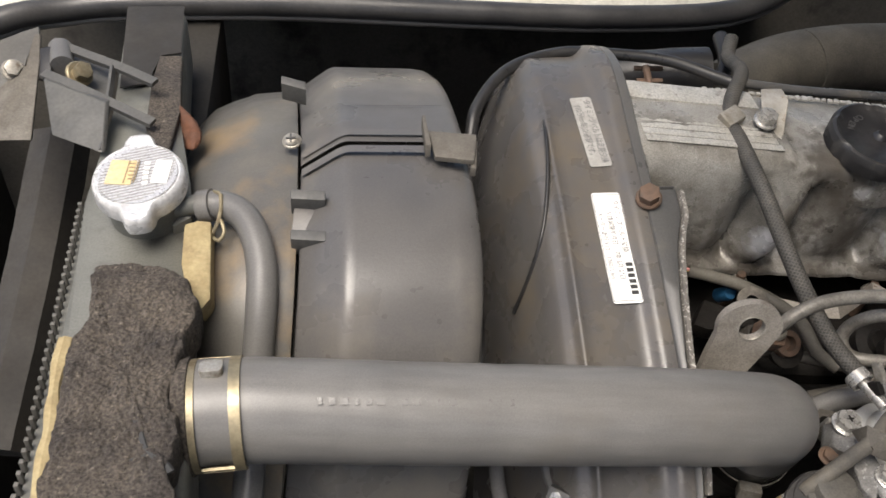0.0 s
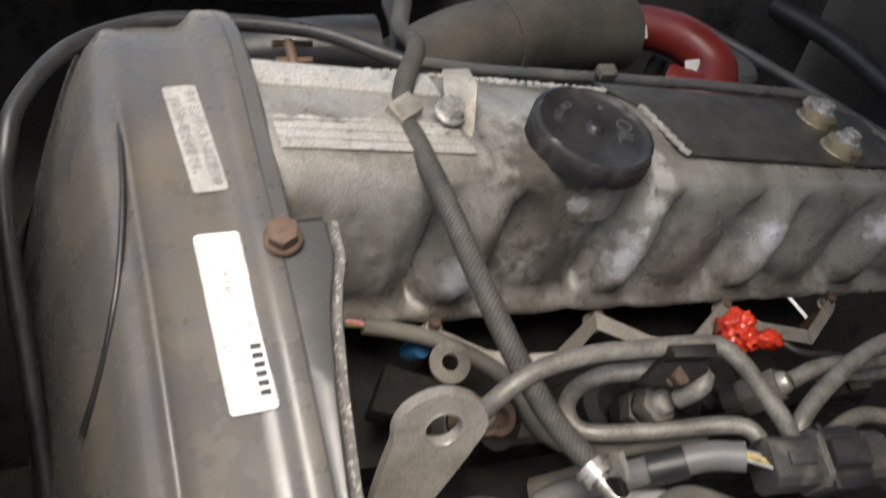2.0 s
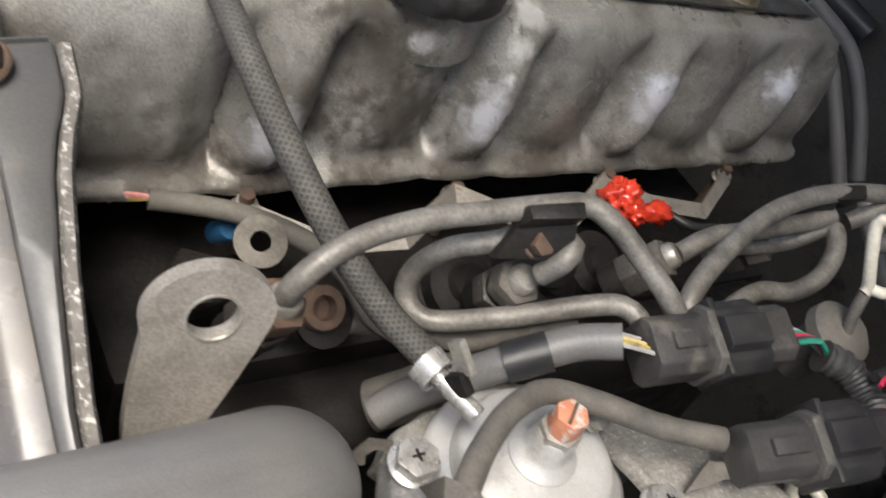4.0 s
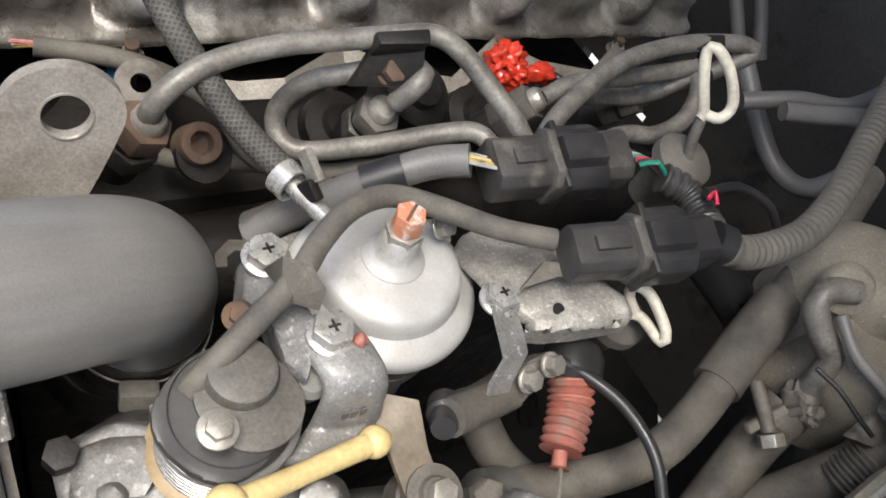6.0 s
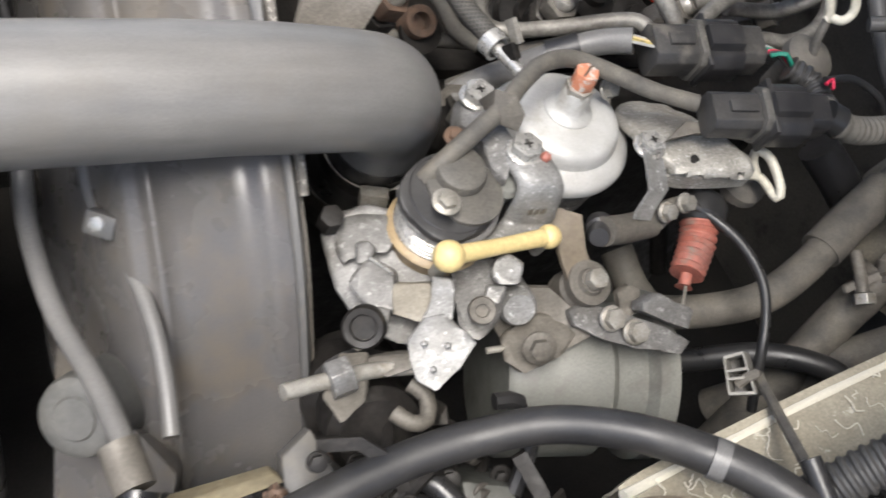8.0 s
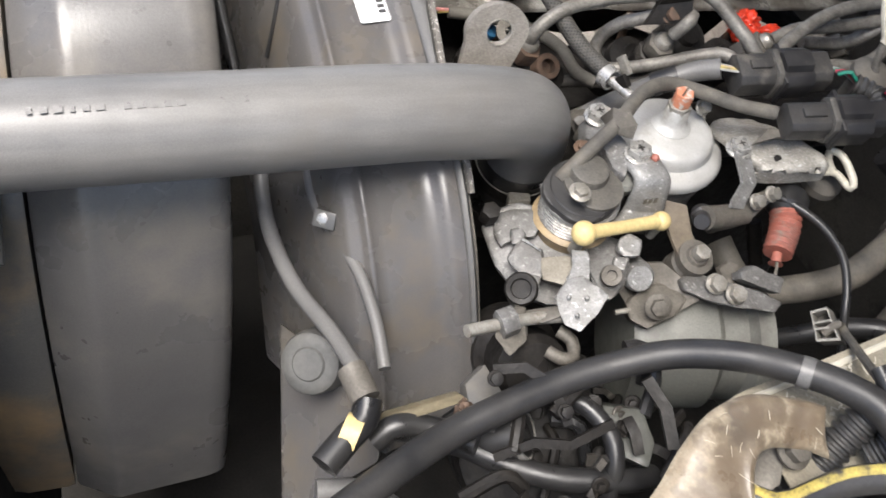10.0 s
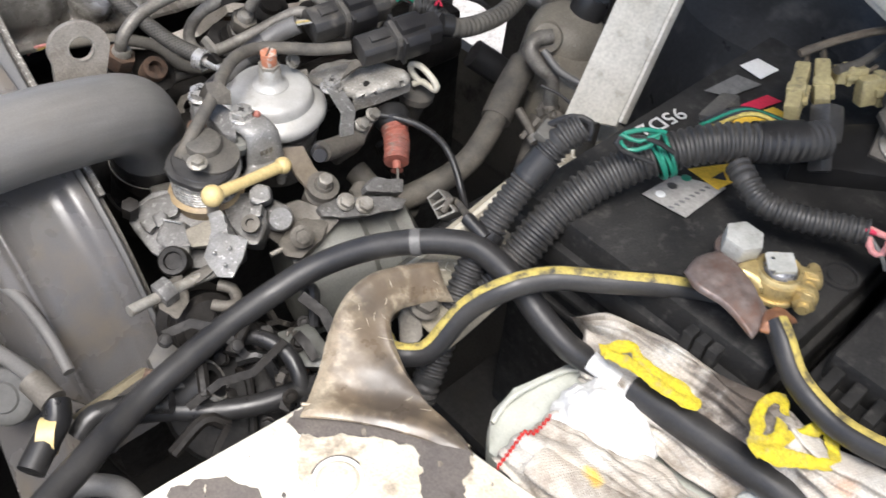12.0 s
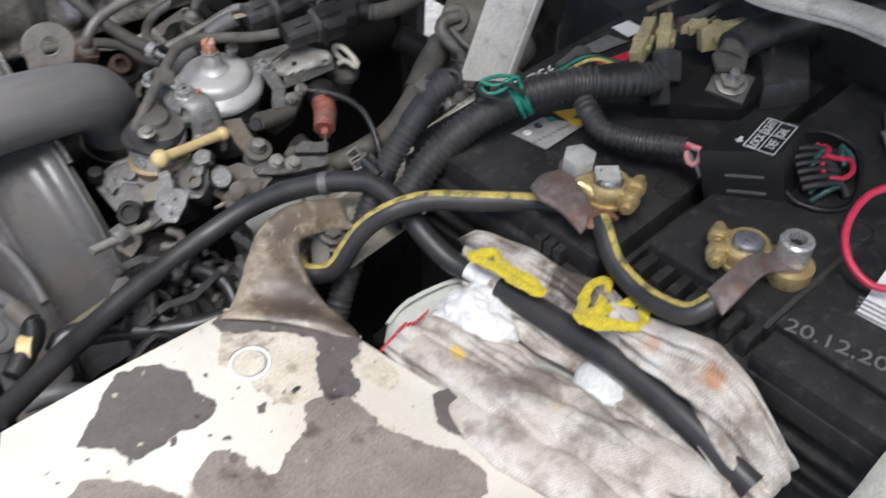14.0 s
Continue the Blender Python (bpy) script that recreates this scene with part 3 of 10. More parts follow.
def box(sx, sy, sz, m, bevel=0.001, bm=None):
    """A box centred in x and y on the pose m, standing on its xy plane."""
    return prism([(-sx / 2, -sy / 2), (sx / 2, -sy / 2), (sx / 2, sy / 2), (-sx / 2, sy / 2)], sz, m, bevel, bm)


def slab(pts, ext, bevel=0.001, bm=None):
    """A plate from an outline in space and the way by which it is thick."""
    own = bmesh.new()
    e = Vector(ext)
    a = [own.verts.new(Vector(p)) for p in pts]
    b = [own.verts.new(Vector(p) + e) for p in pts]
    own.faces.new(a)
    own.faces.new(b[::-1])
    for i in range(len(pts)):
        j = (i + 1) % len(pts)
        own.faces.new((a[i], a[j], b[j], b[i]))
    if bevel:
        bmesh.ops.bevel(own, geom=list(own.edges), offset=bevel, segments=2, profile=0.6, affect="EDGES", clamp_overlap=True)
    return merge(bm, own)


def ngon(r, n, turn=0.0):
    return [(r * math.cos(turn + 2 * math.pi * k / n), r * math.sin(turn + 2 * math.pi * k / n)) for k in range(n)]


def hexhead(m, af, h, flange=0.0):
    """A hexagon bolt head with a chamfered crown and, if wanted, a washer."""
    r = af / 2 / math.cos(math.pi / 6)
    bm = prism(ngon(r, 6), h, m, af * 0.05)
    if flange:
        lathe([(0, 0.0), (flange, 0.0), (flange, h * 0.18), (flange * 0.9, h * 0.28), (0, h * 0.28)], m, 24, bm)
    return bm


def plate_hole(outline, hole, h, m, bm=None):
    """A plate whose outline and hole have the same number of points, going the same way round."""
    own = bmesh.new()
    n = len(outline)
    v = [[own.verts.new((x, y, z)) for x, y in ring] for ring, z in ((outline, 0), (outline, h), (hole, h), (hole, 0))]
    for a in range(4):
        p, q = v[a], v[(a + 1) % 4]
        for i in range(n):
            j = (i + 1) % n
            own.faces.new((p[i], p[j], q[j], q[i]))
    return merge(bm, own, m)


def loft(rows, nu=24, nv=24, thick=0.003, amp=0.0, freq=40.0, fold=0.0):
    """A soft sheet through rows of points (each row a line across), with thickness, waves and folds."""
    lines = []
    for row in rows:
        s = spline(row, 0.0004)
        lines.append([s[round(k * (len(s) - 1) / nu)] for k in range(nu + 1)])
    cols = []
    for k in range(nu + 1):
        s = spline([l[k] for l in lines], 0.0004)
        cols.append([s[round(j * (len(s) - 1) / nv)] for j in range(nv + 1)])
    bm = bmesh.new()
    top, low = [], []
    for k in range(nu + 1):
        for j in range(nv + 1):
            p = cols[k][j]
            du = cols[min(k + 1, nu)][j] - cols[max(k - 1, 0)][j]
            dv = cols[k][min(j + 1, nv)] - cols[k][max(j - 1, 0)]
            nrm = du.cross(dv)
            nrm = nrm.normalized() if nrm.length > 1e-12 else Vector((0, 0, 1))
            if nrm.z < 0:
                nrm = -nrm
            w = amp * noise.noise(p * freq) + amp * 0.5 * noise.noise(p * freq * 2.3)
            if fold:
                w += fold * noise.noise(Vector((k * 0.035, j * 0.13, 3.7 + thick * 300))) * 1.6
            edge = min(k, nu - k, j, nv - j)
            q = p + nrm * (w + thick * (min(edge, 3) / 3) ** 0.5)
            top.append(bm.verts.new(q))
            low.append(bm.verts.new(p - nrm * 0.001 + nrm * min(w, 0)))
    for grid, flip in ((top, False), (low, True)):
        for k in range(nu):
            for j in range(nv):
                a, b, c, d = (grid[k * (nv + 1) + j], grid[(k + 1) * (nv + 1) + j], grid[(k + 1) * (nv + 1) + j + 1], grid[k * (nv + 1) + j + 1])
                bm.faces.new((d, c, b, a) if flip else (a, b, c, d))
    w1 = nv + 1
    rim = [j for j in range(w1)] + [k * w1 + nv for k in range(1, nu + 1)] + [nu * w1 + j for j in range(nv - 1, -1, -1)] + [k * w1 for k in range(nu - 1, 0, -1)]
    for a, b in zip(rim, rim[1:] + rim[:1]):
        bm.faces.new((top[a], low[a], low[b], top[b]))
    return bm


def lettering(body, size, m, squash=1.0, depth=0.0002):
    """Letters in the built-in font as a mesh, centred on the pose m, their tops towards its y."""
    cu = bpy.data.curves.new("letters", "FONT")
    cu.body, cu.size, cu.align_x, cu.align_y, cu.extrude = body, size, "CENTER", "CENTER", depth
    ob = bpy.data.objects.new("letters", cu)
    scene.collection.objects.link(ob)
    me = bpy.data.meshes.new_from_object(ob.evaluated_get(bpy.context.evaluated_depsgraph_get()))
    bm = bmesh.new()
    bm.from_mesh(me)
    bpy.data.objects.remove(ob)
    bpy.data.curves.remove(cu)
    bpy.data.meshes.remove(me)
    bmesh.ops.transform(bm, matrix=m @ Matrix.Diagonal((squash, 1, 1, 1)), verts=bm.verts)
    return bm


def along(a, b, w=0.5):
    return Vector(a).lerp(Vector(b), w)


def rounded(w, h, r, n=5):
    """A rectangle with round corners, centred on zero."""
    out = []
    for cx, cy, a0 in ((w / 2 - r, h / 2 - r, 0), (-w / 2 + r, h / 2 - r, 90), (-w / 2 + r, -h / 2 + r, 180), (w / 2 - r, -h / 2 + r, 270)):
        out += [(cx + r * math.cos(radians(a0 + 90 * k / n)), cy + r * math.sin(radians(a0 + 90 * k / n))) for k in range(n + 1)]
    return out


# ---- small hardware ----
def strip(pts, width, thick, normal, bm=None):
    """A bent flat strip along points; normal: the way its broad side faces."""
    own = bmesh.new()
    p = [Vector(q) for q in pts]
    n = Vector(normal).normalized()
    rows = []
    for i in range(len(p)):
        a = (p[i] - p[i - 1]).normalized() if i else (p[1] - p[0]).normalized()
        b = (p[i + 1] - p[i]).normalized() if i < len(p) - 1 else a
        t = (a + b).normalized()
        s = n.cross(t).normalized()
        w = width / 2 / max(0.5, t.dot(a))
        rows.append([own.verts.new(p[i] + s * x + n * z) for x, z in ((-w, 0), (w, 0), (w, thick), (-w, thick))])
    for a, b in zip(rows, rows[1:]):
        for k in range(4):
            own.faces.new((a[k], a[(k + 1) % 4], b[(k + 1) % 4], b[k]))
    own.faces.new(rows[0][::-1])
    own.faces.new(rows[-1])
    return merge(bm, own)


def lump(c, r, amp, freq, seed=0.0, squash=(1, 1, 1), bm=None, div=3):
    """A lumpy rounded mass."""
    own = bmesh.new()
    bmesh.ops.create_icosphere(own, subdivisions=div, radius=1.0)
    for v in own.verts:
        k = 1 + amp * noise.noise(v.co * freq + Vector((seed, seed * 1.7, 0))) + amp * 0.5 * noise.noise(v.co * freq * 2.3)
        v.co = Vector(c) + Vector((v.co.x * squash[0], v.co.y * squash[1], v.co.z * squash[2])) * r * k
    return merge(bm, own)


def rough(bm, amp=0.0006, freq=90, cuts=3):
    """Breaks a plain block up into an uneven casting."""
    bmesh.ops.triangulate(bm, faces=bm.faces)
    long_ = [e for e in bm.edges if e.calc_length() > 0.005]
    bmesh.ops.subdivide_edges(bm, edges=long_, cuts=cuts, use_grid_fill=True)
    bm.normal_update()
    for v in bm.verts:
        p = v.co * freq
        v.co += v.normal * amp * (1.6 * noise.noise(p) + 0.9 * noise.noise(p * 2.7))
    return bm


def ring_band(c, axis, r, width, thick=0.0012, segs=36):
    return lathe([(r, -width / 2), (r + thick, -width / 2), (r + thick, width / 2), (r, width / 2), (r, -width / 2)], basis(c, axis), segs)


def pipe_thing(name, pts, r, material, label, category, group="", segs=14, wobble=0.03):
    return solid(name, tube(pts, r, segs, 0.003, wobble=wobble), material, label, category, group)


def bolt_thing(t, name, c, axis, af, h, material, flange=0.0, label="", cross=False):
    b = part(name, hexhead(basis(c, axis), af, h, flange), material, t, label)
    if cross:
        m = basis(Vector(c) + Vector(axis).normalized() * (h + 0.0001), axis)
        part("cross_slot", box(af * 0.34, af * 0.07, 0.0003, m, 0), "grime", b)
        part("cross_slot", box(af * 0.07, af * 0.34, 0.0004, m, 0), "grime", b)
    return b


# ---- setting: ground and the walls of the engine bay ----
ground = solid("ground", slab([(-60, -60, 0), (60, -60, 0), (60, 60, 0), (-60, 60, 0)], (0, 0, -0.2), 0), "gravel", "pale gravel ground under the car", "ground", kind="structure")
solid("wall_fender_right", slab([(-0.6, 0.86, 1.0), (1.0, 0.86, 1.0), (1.0, 0.80, 0.3), (-0.6, 0.80, 0.3)], (0, 0.02, 0)), "bay_dusty", "dark dirty inner fender panel of the engine bay", "fender panel", kind="structure")
solid("wall_fender_left", slab([(-0.6, -0.40, 0.93), (1.3, -0.40, 0.93), (1.3, -0.36, 0.3), (-0.6, -0.36, 0.3)], (0, -0.02, 0)), "bay", "dark dirty inner fender panel beside the batteries", "fender panel", kind="structure")


# the bulkhead, with the gap low down through which daylight shows
def bulkhead():
    bm = bmesh.new()
    for y0, y1, z0, z1 in ((-0.42, 0.622, 0.3, 1.1), (0.622, 0.88, 0.575, 1.1), (0.622, 0.88, 0.3, 0.485), (0.76, 0.88, 0.485, 0.575)):
        x0, x1 = 0.98 + 0.0875 * (z0 - 0.3), 0.98 + 0.0875 * (z1 - 0.3)
        slab([(x1, y0, z1), (x1, y1, z1), (x0, y1, z0), (x0, y0, z0)], (0.02, 0, 0), 0, bm)
    return solid("wall_firewall", bm, "bay_dusty", "dark dirty bulkhead behind the engine", "bulkhead", kind="structure")


bulkhead()
solid("wall_front", slab([(-0.36, -0.42, 0.9), (-0.36, 0.88, 0.9), (-0.32, 0.88, 0.25), (-0.32, -0.42, 0.25)], (-0.02, 0, 0)), "bay", "dark front panel ahead of the radiator", "front panel", kind="structure")
# dark sheet added below the engine, standing in for the shade in the gaps
solid("floor_undertray", slab([(-0.32, -0.36, 0.31), (0.80, -0.36, 0.31), (0.92, 0.28, 0.31), (0.98, 0.36, 0.31), (0.98, 0.8, 0.31), (-0.32, 0.8, 0.31)], (0, 0, -0.01)), "bay", "dark sheet added under the engine to keep the gaps black", "undertray", kind="structure")


# unseen open hood, added over the rear of the bay to block sky light
solid("ceiling_hood", slab([(1.04, -0.75, 1.14), (1.04, 1.05, 1.14), (0.16, 1.05, 2.08), (0.16, -0.75, 2.08)], (0.02, 0, 0.015)), "bay", "unseen raised hood panel, added to shade the rear of the bay", "hood", kind="structure")


# ---- engine block under everything ----
blk = thing("engine_block", (0.45, 0.40, 0.55), "greasy dark engine block and cylinder head under the silver cover", "engine")
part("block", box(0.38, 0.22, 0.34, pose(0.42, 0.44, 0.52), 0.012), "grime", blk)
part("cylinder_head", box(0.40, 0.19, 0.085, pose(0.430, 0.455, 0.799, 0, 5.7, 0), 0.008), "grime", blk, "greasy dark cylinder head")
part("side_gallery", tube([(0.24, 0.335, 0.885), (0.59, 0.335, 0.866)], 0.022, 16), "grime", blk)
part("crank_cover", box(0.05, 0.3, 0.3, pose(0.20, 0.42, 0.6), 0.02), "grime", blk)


# ---- rocker cover: cast aluminium, with ribs on the near side ----
def crown(x):
    return 1.036 - 0.1 * (x - 0.22)


def flute(ph):
    """The near wall over one period: a proud lobe at a stud, a sharp gutter on each side, a flatter swell between."""
    u = abs((ph + 0.5) % 1.0 - 0.5)
    if u < 0.2:
        return math.cos(math.pi / 2 * u / 0.2) ** 0.9
    return 0.62 * math.sin(math.pi / 2 * (u - 0.2) / 0.3) ** 0.65


def rocker_cover():
    t = thing("rocker_cover", (0.45, 0.46, 0.93), "cast aluminium rocker cover with oily stains and ribs", "rocker cover")
    bm = bmesh.new()
    nx, x0, x1 = 330, 0.214, 0.690
    base = [(0.417, -0.0895), (0.4175, -0.086), (0.4235, -0.083), (0.4245, -0.076), (0.4235, -0.070), (0.4245, -0.050), (0.4265, -0.032), (0.430, -0.015), (0.4355, -0.005), (0.444, -0.0005),
            (0.458, 0.001), (0.475, 0.003), (0.492, 0.003), (0.508, 0.001), (0.520, -0.004), (0.530, -0.016), (0.537, -0.04), (0.541, -0.075), (0.543, -0.1)]
    prof = [(p.x, p.y) for p in spline([(a, b, 0) for a, b in base], 0.0035)]
    grid = []
    for i in range(nx + 1):
        x = x0 + (x1 - x0) * i / nx
        row = []
        end = min(1.0, (x1 - x) / 0.03)
        shrink = math.sqrt(max(0.0, 1 - (1 - end) ** 2))
        for y, z in prof:
            down = max(0.0, min(1.0, (-z - 0.004) / 0.09))
            front = 1.0 if y < 0.45 else 0.0
            yy = y
            if front:
                on = min(1.0, max(0.0, (x - 0.272) / 0.018))
                on = on * on * (3 - 2 * on)
                fade = min(1.0, max(0.0, (down - 0.03) / 0.32))
                fade = fade * fade * (3 - 2 * fade)
                run_out = min(1.0, max(0.0, (down - 0.55) / 0.4))
                fade *= 1 - 0.35 * run_out * run_out * (3 - 2 * run_out)
                foot = min(1.0, max(0.0, (down - 0.78) / 0.14))
                fade *= 1 - 0.85 * foot * foot * (3 - 2 * foot)
                yy -= 0.0245 * (flute((x - 0.310 - 0.020 * (1 - down)) / 0.1035) - 0.62) * fade * on
                # the cast neck under the filler cap runs out into the wall
                w = 0.0325 * max(0.0, 1 - down / 0.62) ** 0.8
                dx = x - 0.398 + 0.01 * down
                if abs(dx) < w:
                    yy = min(yy, 0.4565 - math.sqrt(w * w - dx * dx))
            boss = 0.0
            d2 = ((x - 0.396) / 0.038) ** 2 + ((y - 0.455) / 0.034) ** 2
            if d2 < 4:
                boss = 0.006 * math.exp(-d2 * 0.9)
            # a step across the crown behind the ribbed field
            step = 0.0022 * min(1.0, max(0.0, (x - 0.326) / 0.004)) if y > 0.437 else 0.0
            zz = crown(x) + z * (0.25 + 0.75 * shrink if z > -0.05 else 1) - (1 - shrink) * 0.03 * (1 if z > -0.05 else 0) + boss - step
            yc = 0.47 + (yy - 0.47) * (0.86 + 0.14 * shrink)
            q = Vector((x, y, z))
            row.append(bm.verts.new((x, yc + 0.0009 * noise.noise(q * 60) + 0.0005 * noise.noise(q * 160), zz + 0.0006 * noise.noise(q * 45) + 0.0003 * noise.noise(q * 210))))
        grid.append(row)
    for a, b in zip(grid, grid[1:]):
        for k in range(len(prof) - 1):
            bm.faces.new((a[k], a[k + 1], b[k + 1], b[k]))
    bm.faces.new(grid[0])
    bm.faces.new(grid[-1][::-1])
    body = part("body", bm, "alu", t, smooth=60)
    for k in range(6):
        y = 0.4465 + 0.0068 * k
        part("rib", box(0.098 - 0.0015 * k, 0.0066, 0.0007, pose(0.2705 - 0.0008 * k, y, crown(0.2705) + 0.0003 + 0.0004 * k, 0, 5.7, 0), 0.0006), "alu_rib", body)
    part("rib", box(0.096, 0.020, 0.0024, pose(0.268, 0.4965, crown(0.268) + 0.0022, 0, 5.7, 0), 0.001), "alu_rib", body)
    part("top_panel", slab([(0.457, 0.4485, crown(0.457) + 0.0008), (0.565, 0.4455, crown(0.565) + 0.0008), (0.655, 0.445, crown(0.655) + 0.0004), (0.662, 0.520, crown(0.662) - 0.001), (0.434, 0.520, crown(0.434) - 0.001), (0.4525, 0.4904, crown(0.4525) + 0.002)], (0, 0, 0.0016), 0.0006), "alu_dark", t, "dark oily flat top panel")
    for k in range(7):
        part("casting_bead", box(0.0072, 0.0034, 0.0026, pose(0.4525 + 0.0006 * k, 0.4905 - 0.0067 * k, crown(0.4525) + 0.0018, 0, 5, -58), 0.0009), "alu_rib", body)
    rnd = random.Random(3)
    for k in range(30):
        if 4 < k < 7:
            continue
        x = 0.283 + 0.0052 * k
        part("edge_bead", box(0.0034 + 0.0012 * rnd.random(), 0.0046 * rnd.uniform(0.6, 1.1), 0.002, pose(x, 0.508 + 0.001 * rnd.random(), crown(x) + 0.0012, 0, 5, rnd.uniform(-20, 20)), 0.0006), "alu_rib", body)
    return t


rocker_cover()


# ---- timing belt cover: its rim follows the belt ----
RIM = [(0.600, 0.930), (0.588, 0.985), (0.562, 1.022), (0.525, 1.041), (0.482, 1.040), (0.426, 1.0275), (0.374, 1.0145), (0.306, 0.991), (0.252, 0.968), (0.210, 0.931), (0.174, 0.872), (0.158, 0.835)]


def ribbon(outline, stations, closed=False):
    """Draws an outline of (y, z) along x; stations: (x, inset), or (x, inset, inset at the crown). An inset moves the outline inwards."""
    line = [Vector((0, y, z)) for y, z in outline]
    pts = spline(line, 0.005)
    bm = bmesh.new()
    rows = []
    cen = Vector((0, 0.42, 0.75))
    for x, inset, *crown_inset in stations:
        row = []
        for i, p in enumerate(pts):
            t = (pts[min(i + 1, len(pts) - 1)] - pts[max(i - 1, 0)]).normalized()
            n = Vector((0, -t.z, t.y))
            if n.dot(cen - p) < 0:
                n = -n
            d = inset
            if crown_inset:
                f = max(0.0, min(1.0, (p.y - 0.45) / 0.06))
                d += (crown_inset[0] - inset) * f * f * (3 - 2 * f)
            q = p + n * d
            row.append(bm.verts.new(((x(p.y) if callable(x) else x) + 0.02 * (p.z - 1.0), q.y, q.z)))
        rows.append(row)
    for a, b in zip(rows, rows[1:]):
        for i in range(len(a) - 1):
            bm.faces.new((a[i], a[i + 1], b[i + 1], b[i]))
    return bm


def timing_cover():
    t = thing("timing_belt_cover", (0.18, 0.35, 0.84), "dusty dark grey plastic timing belt cover with two paper labels", "timing cover")
    part("body", ribbon(RIM, [(0.110, 0.12), (0.121, 0.085), (0.130, 0.055), (0.1375, 0.030, 0.034), (0.1425, 0.0155, 0.022), (0.1465, 0.0075, 0.0135), (0.1495, 0.0045, 0.0085), (0.1530, 0.0036, 0.0045), (0.1550, 0.0018, 0.0028), (0.1562, -0.0004, 0.0015), (0.1571, -0.0016, 0.0008), (0.1582, -0.0020, 0.0004), (0.1596, -0.0012, 0.0001), (0.1615, -0.0002, 0.0), (0.166, 0.0003), (0.178, 0.0), (0.189, 0.0), (0.1935, -0.0003, -0.0008), (0.1965, -0.0014, -0.0030), (0.1990, -0.0034, -0.0058), (0.2010, -0.0046, -0.0076), (0.2035, -0.0052, -0.0086), (0.2090, -0.0052, -0.0086), (0.2105, 0.02)]), "cover", t, smooth=60)
    part("flange", ribbon(RIM[:6] + [(0.402, 1.0215)], [(0.2092, 0.03), (0.2092, -0.0045, -0.0078), (0.2100, -0.0055, -0.0088), (0.2160, -0.0050, -0.0082), (0.2180, -0.002, -0.0050), (0.2180, 0.03)]), "plastic", t, "grey plastic rear flange", smooth=50)
    def rear(y):
        """How far back the lower flange reaches: it widens to a lug beside the bolt."""
        return float(np.interp(y, (0.15, 0.30, 0.335, 0.362, 0.374, 0.386, 0.41), (0.2130, 0.2150, 0.2185, 0.2225, 0.2255, 0.2300, 0.2310)))

    low = [(0.4045, 1.0222)] + RIM[6:]
    part("flange", ribbon(low, [(0.2092, 0.03), (0.2092, -0.0046), (0.2102, -0.0060), (lambda y: rear(y) - 0.0016, -0.0066), (rear, -0.005), (rear, 0.03)]), "plastic", t, "grey plastic rear flange with a lug", smooth=50)
    part("flange_end", slab([(0.2095, 0.4048, 1.0290), (0.2300, 0.4048, 1.0290), (0.2300, 0.4048, 0.995), (0.2095, 0.4048, 0.995)], (0, 0.0006, 0), 0.0002), "plastic", t)
    # the speckled gasket strip behind the flange
    part("gasket", ribbon([(0.404, 1.0235)] + [(0.374, 1.0150), (0.306, 0.991), (0.252, 0.968), (0.236, 0.956)], [(lambda y: rear(y) + 0.0006, 0.03), (lambda y: rear(y) + 0.0006, -0.003), (lambda y: rear(y) + 0.0016, -0.0056), (lambda y: rear(y) + 0.0044, -0.0050), (lambda y: rear(y) + 0.0056, -0.002), (lambda y: rear(y) + 0.0056, 0.03)]), "gasket", t, "crumbling speckled gasket strip", smooth=50)
    # the strip goes on thinner and darker towards its lower end
    part("gasket_tail", ribbon([(0.236, 0.956), (0.210, 0.931), (0.174, 0.872), (0.158, 0.835)], [(lambda y: rear(y) + 0.0006, 0.03), (lambda y: rear(y) + 0.0006, 0.001), (lambda y: rear(y) + 0.0036, 0.001), (lambda y: rear(y) + 0.0036, 0.03)]), "bracket", t, "thinner, darker lower end of the gasket", smooth=50)
    part("bolt", hexhead(basis((0.2108, 0.3945, 1.0285), (-0.25, -0.35, 1), (1, 0.4, 0)), 0.0115, 0.0085, 0.008), "rust", t, "rusty hexagon bolt")
    def paper(name, tl, tr, br, bl, material, label):
        tl, tr, br, bl = Vector(tl), Vector(tr), Vector(br), Vector(bl)
        x, y = ((bl + br) - (tl + tr)) / 2, ((tr + br) - (tl + bl)) / 2
        m = basis((tl + tr + br + bl) / 4 + Vector((0, -0.0002, 0.0009)), x.cross(y), x)
        lab = part(name, prism(rounded(x.length, y.length, 0.0018), 0.0004, m), material, t, label)
        return lab, m @ pose(0, 0, 0.0005), x.length, y.length

    l1, m1, w1, h1 = paper("label_upper", (0.177, 0.482, 1.041), (0.1915, 0.482, 1.041), (0.196, 0.426, 1.0275), (0.1815, 0.426, 1.0275), "label_worn", "worn silver paper label with Japanese service note")
    for body, dy, w in (("タイミングベルトは定期交換", 0.0034, 0.052), ("(10万km毎)が必要です。", -0.0034, 0.046)):
        part("note_line", lettering(body, 0.0056, m1 @ pose(0, dy, 0), 0.72, 0.0001), "ink_faded", l1)
    l2, m2, w2, h2 = paper("label_lower", (0.1775, 0.405, 1.0235), (0.1955, 0.405, 1.0235), (0.197, 0.333, 1.0015), (0.179, 0.333, 1.0015), "label", "white paper label with Japanese service entries")
    part("note_line", lettering("タイミングベルト交換", 0.0046, m2 @ pose(-0.014, 0.0048, 0), 0.8, 0.0001), "ink_grey", l2)
    part("note_line", lettering("交換実施年月日     7年 5月 27日", 0.0042, m2 @ pose(-0.001, -0.0005, 0), 0.8, 0.0001), "ink_grey", l2)
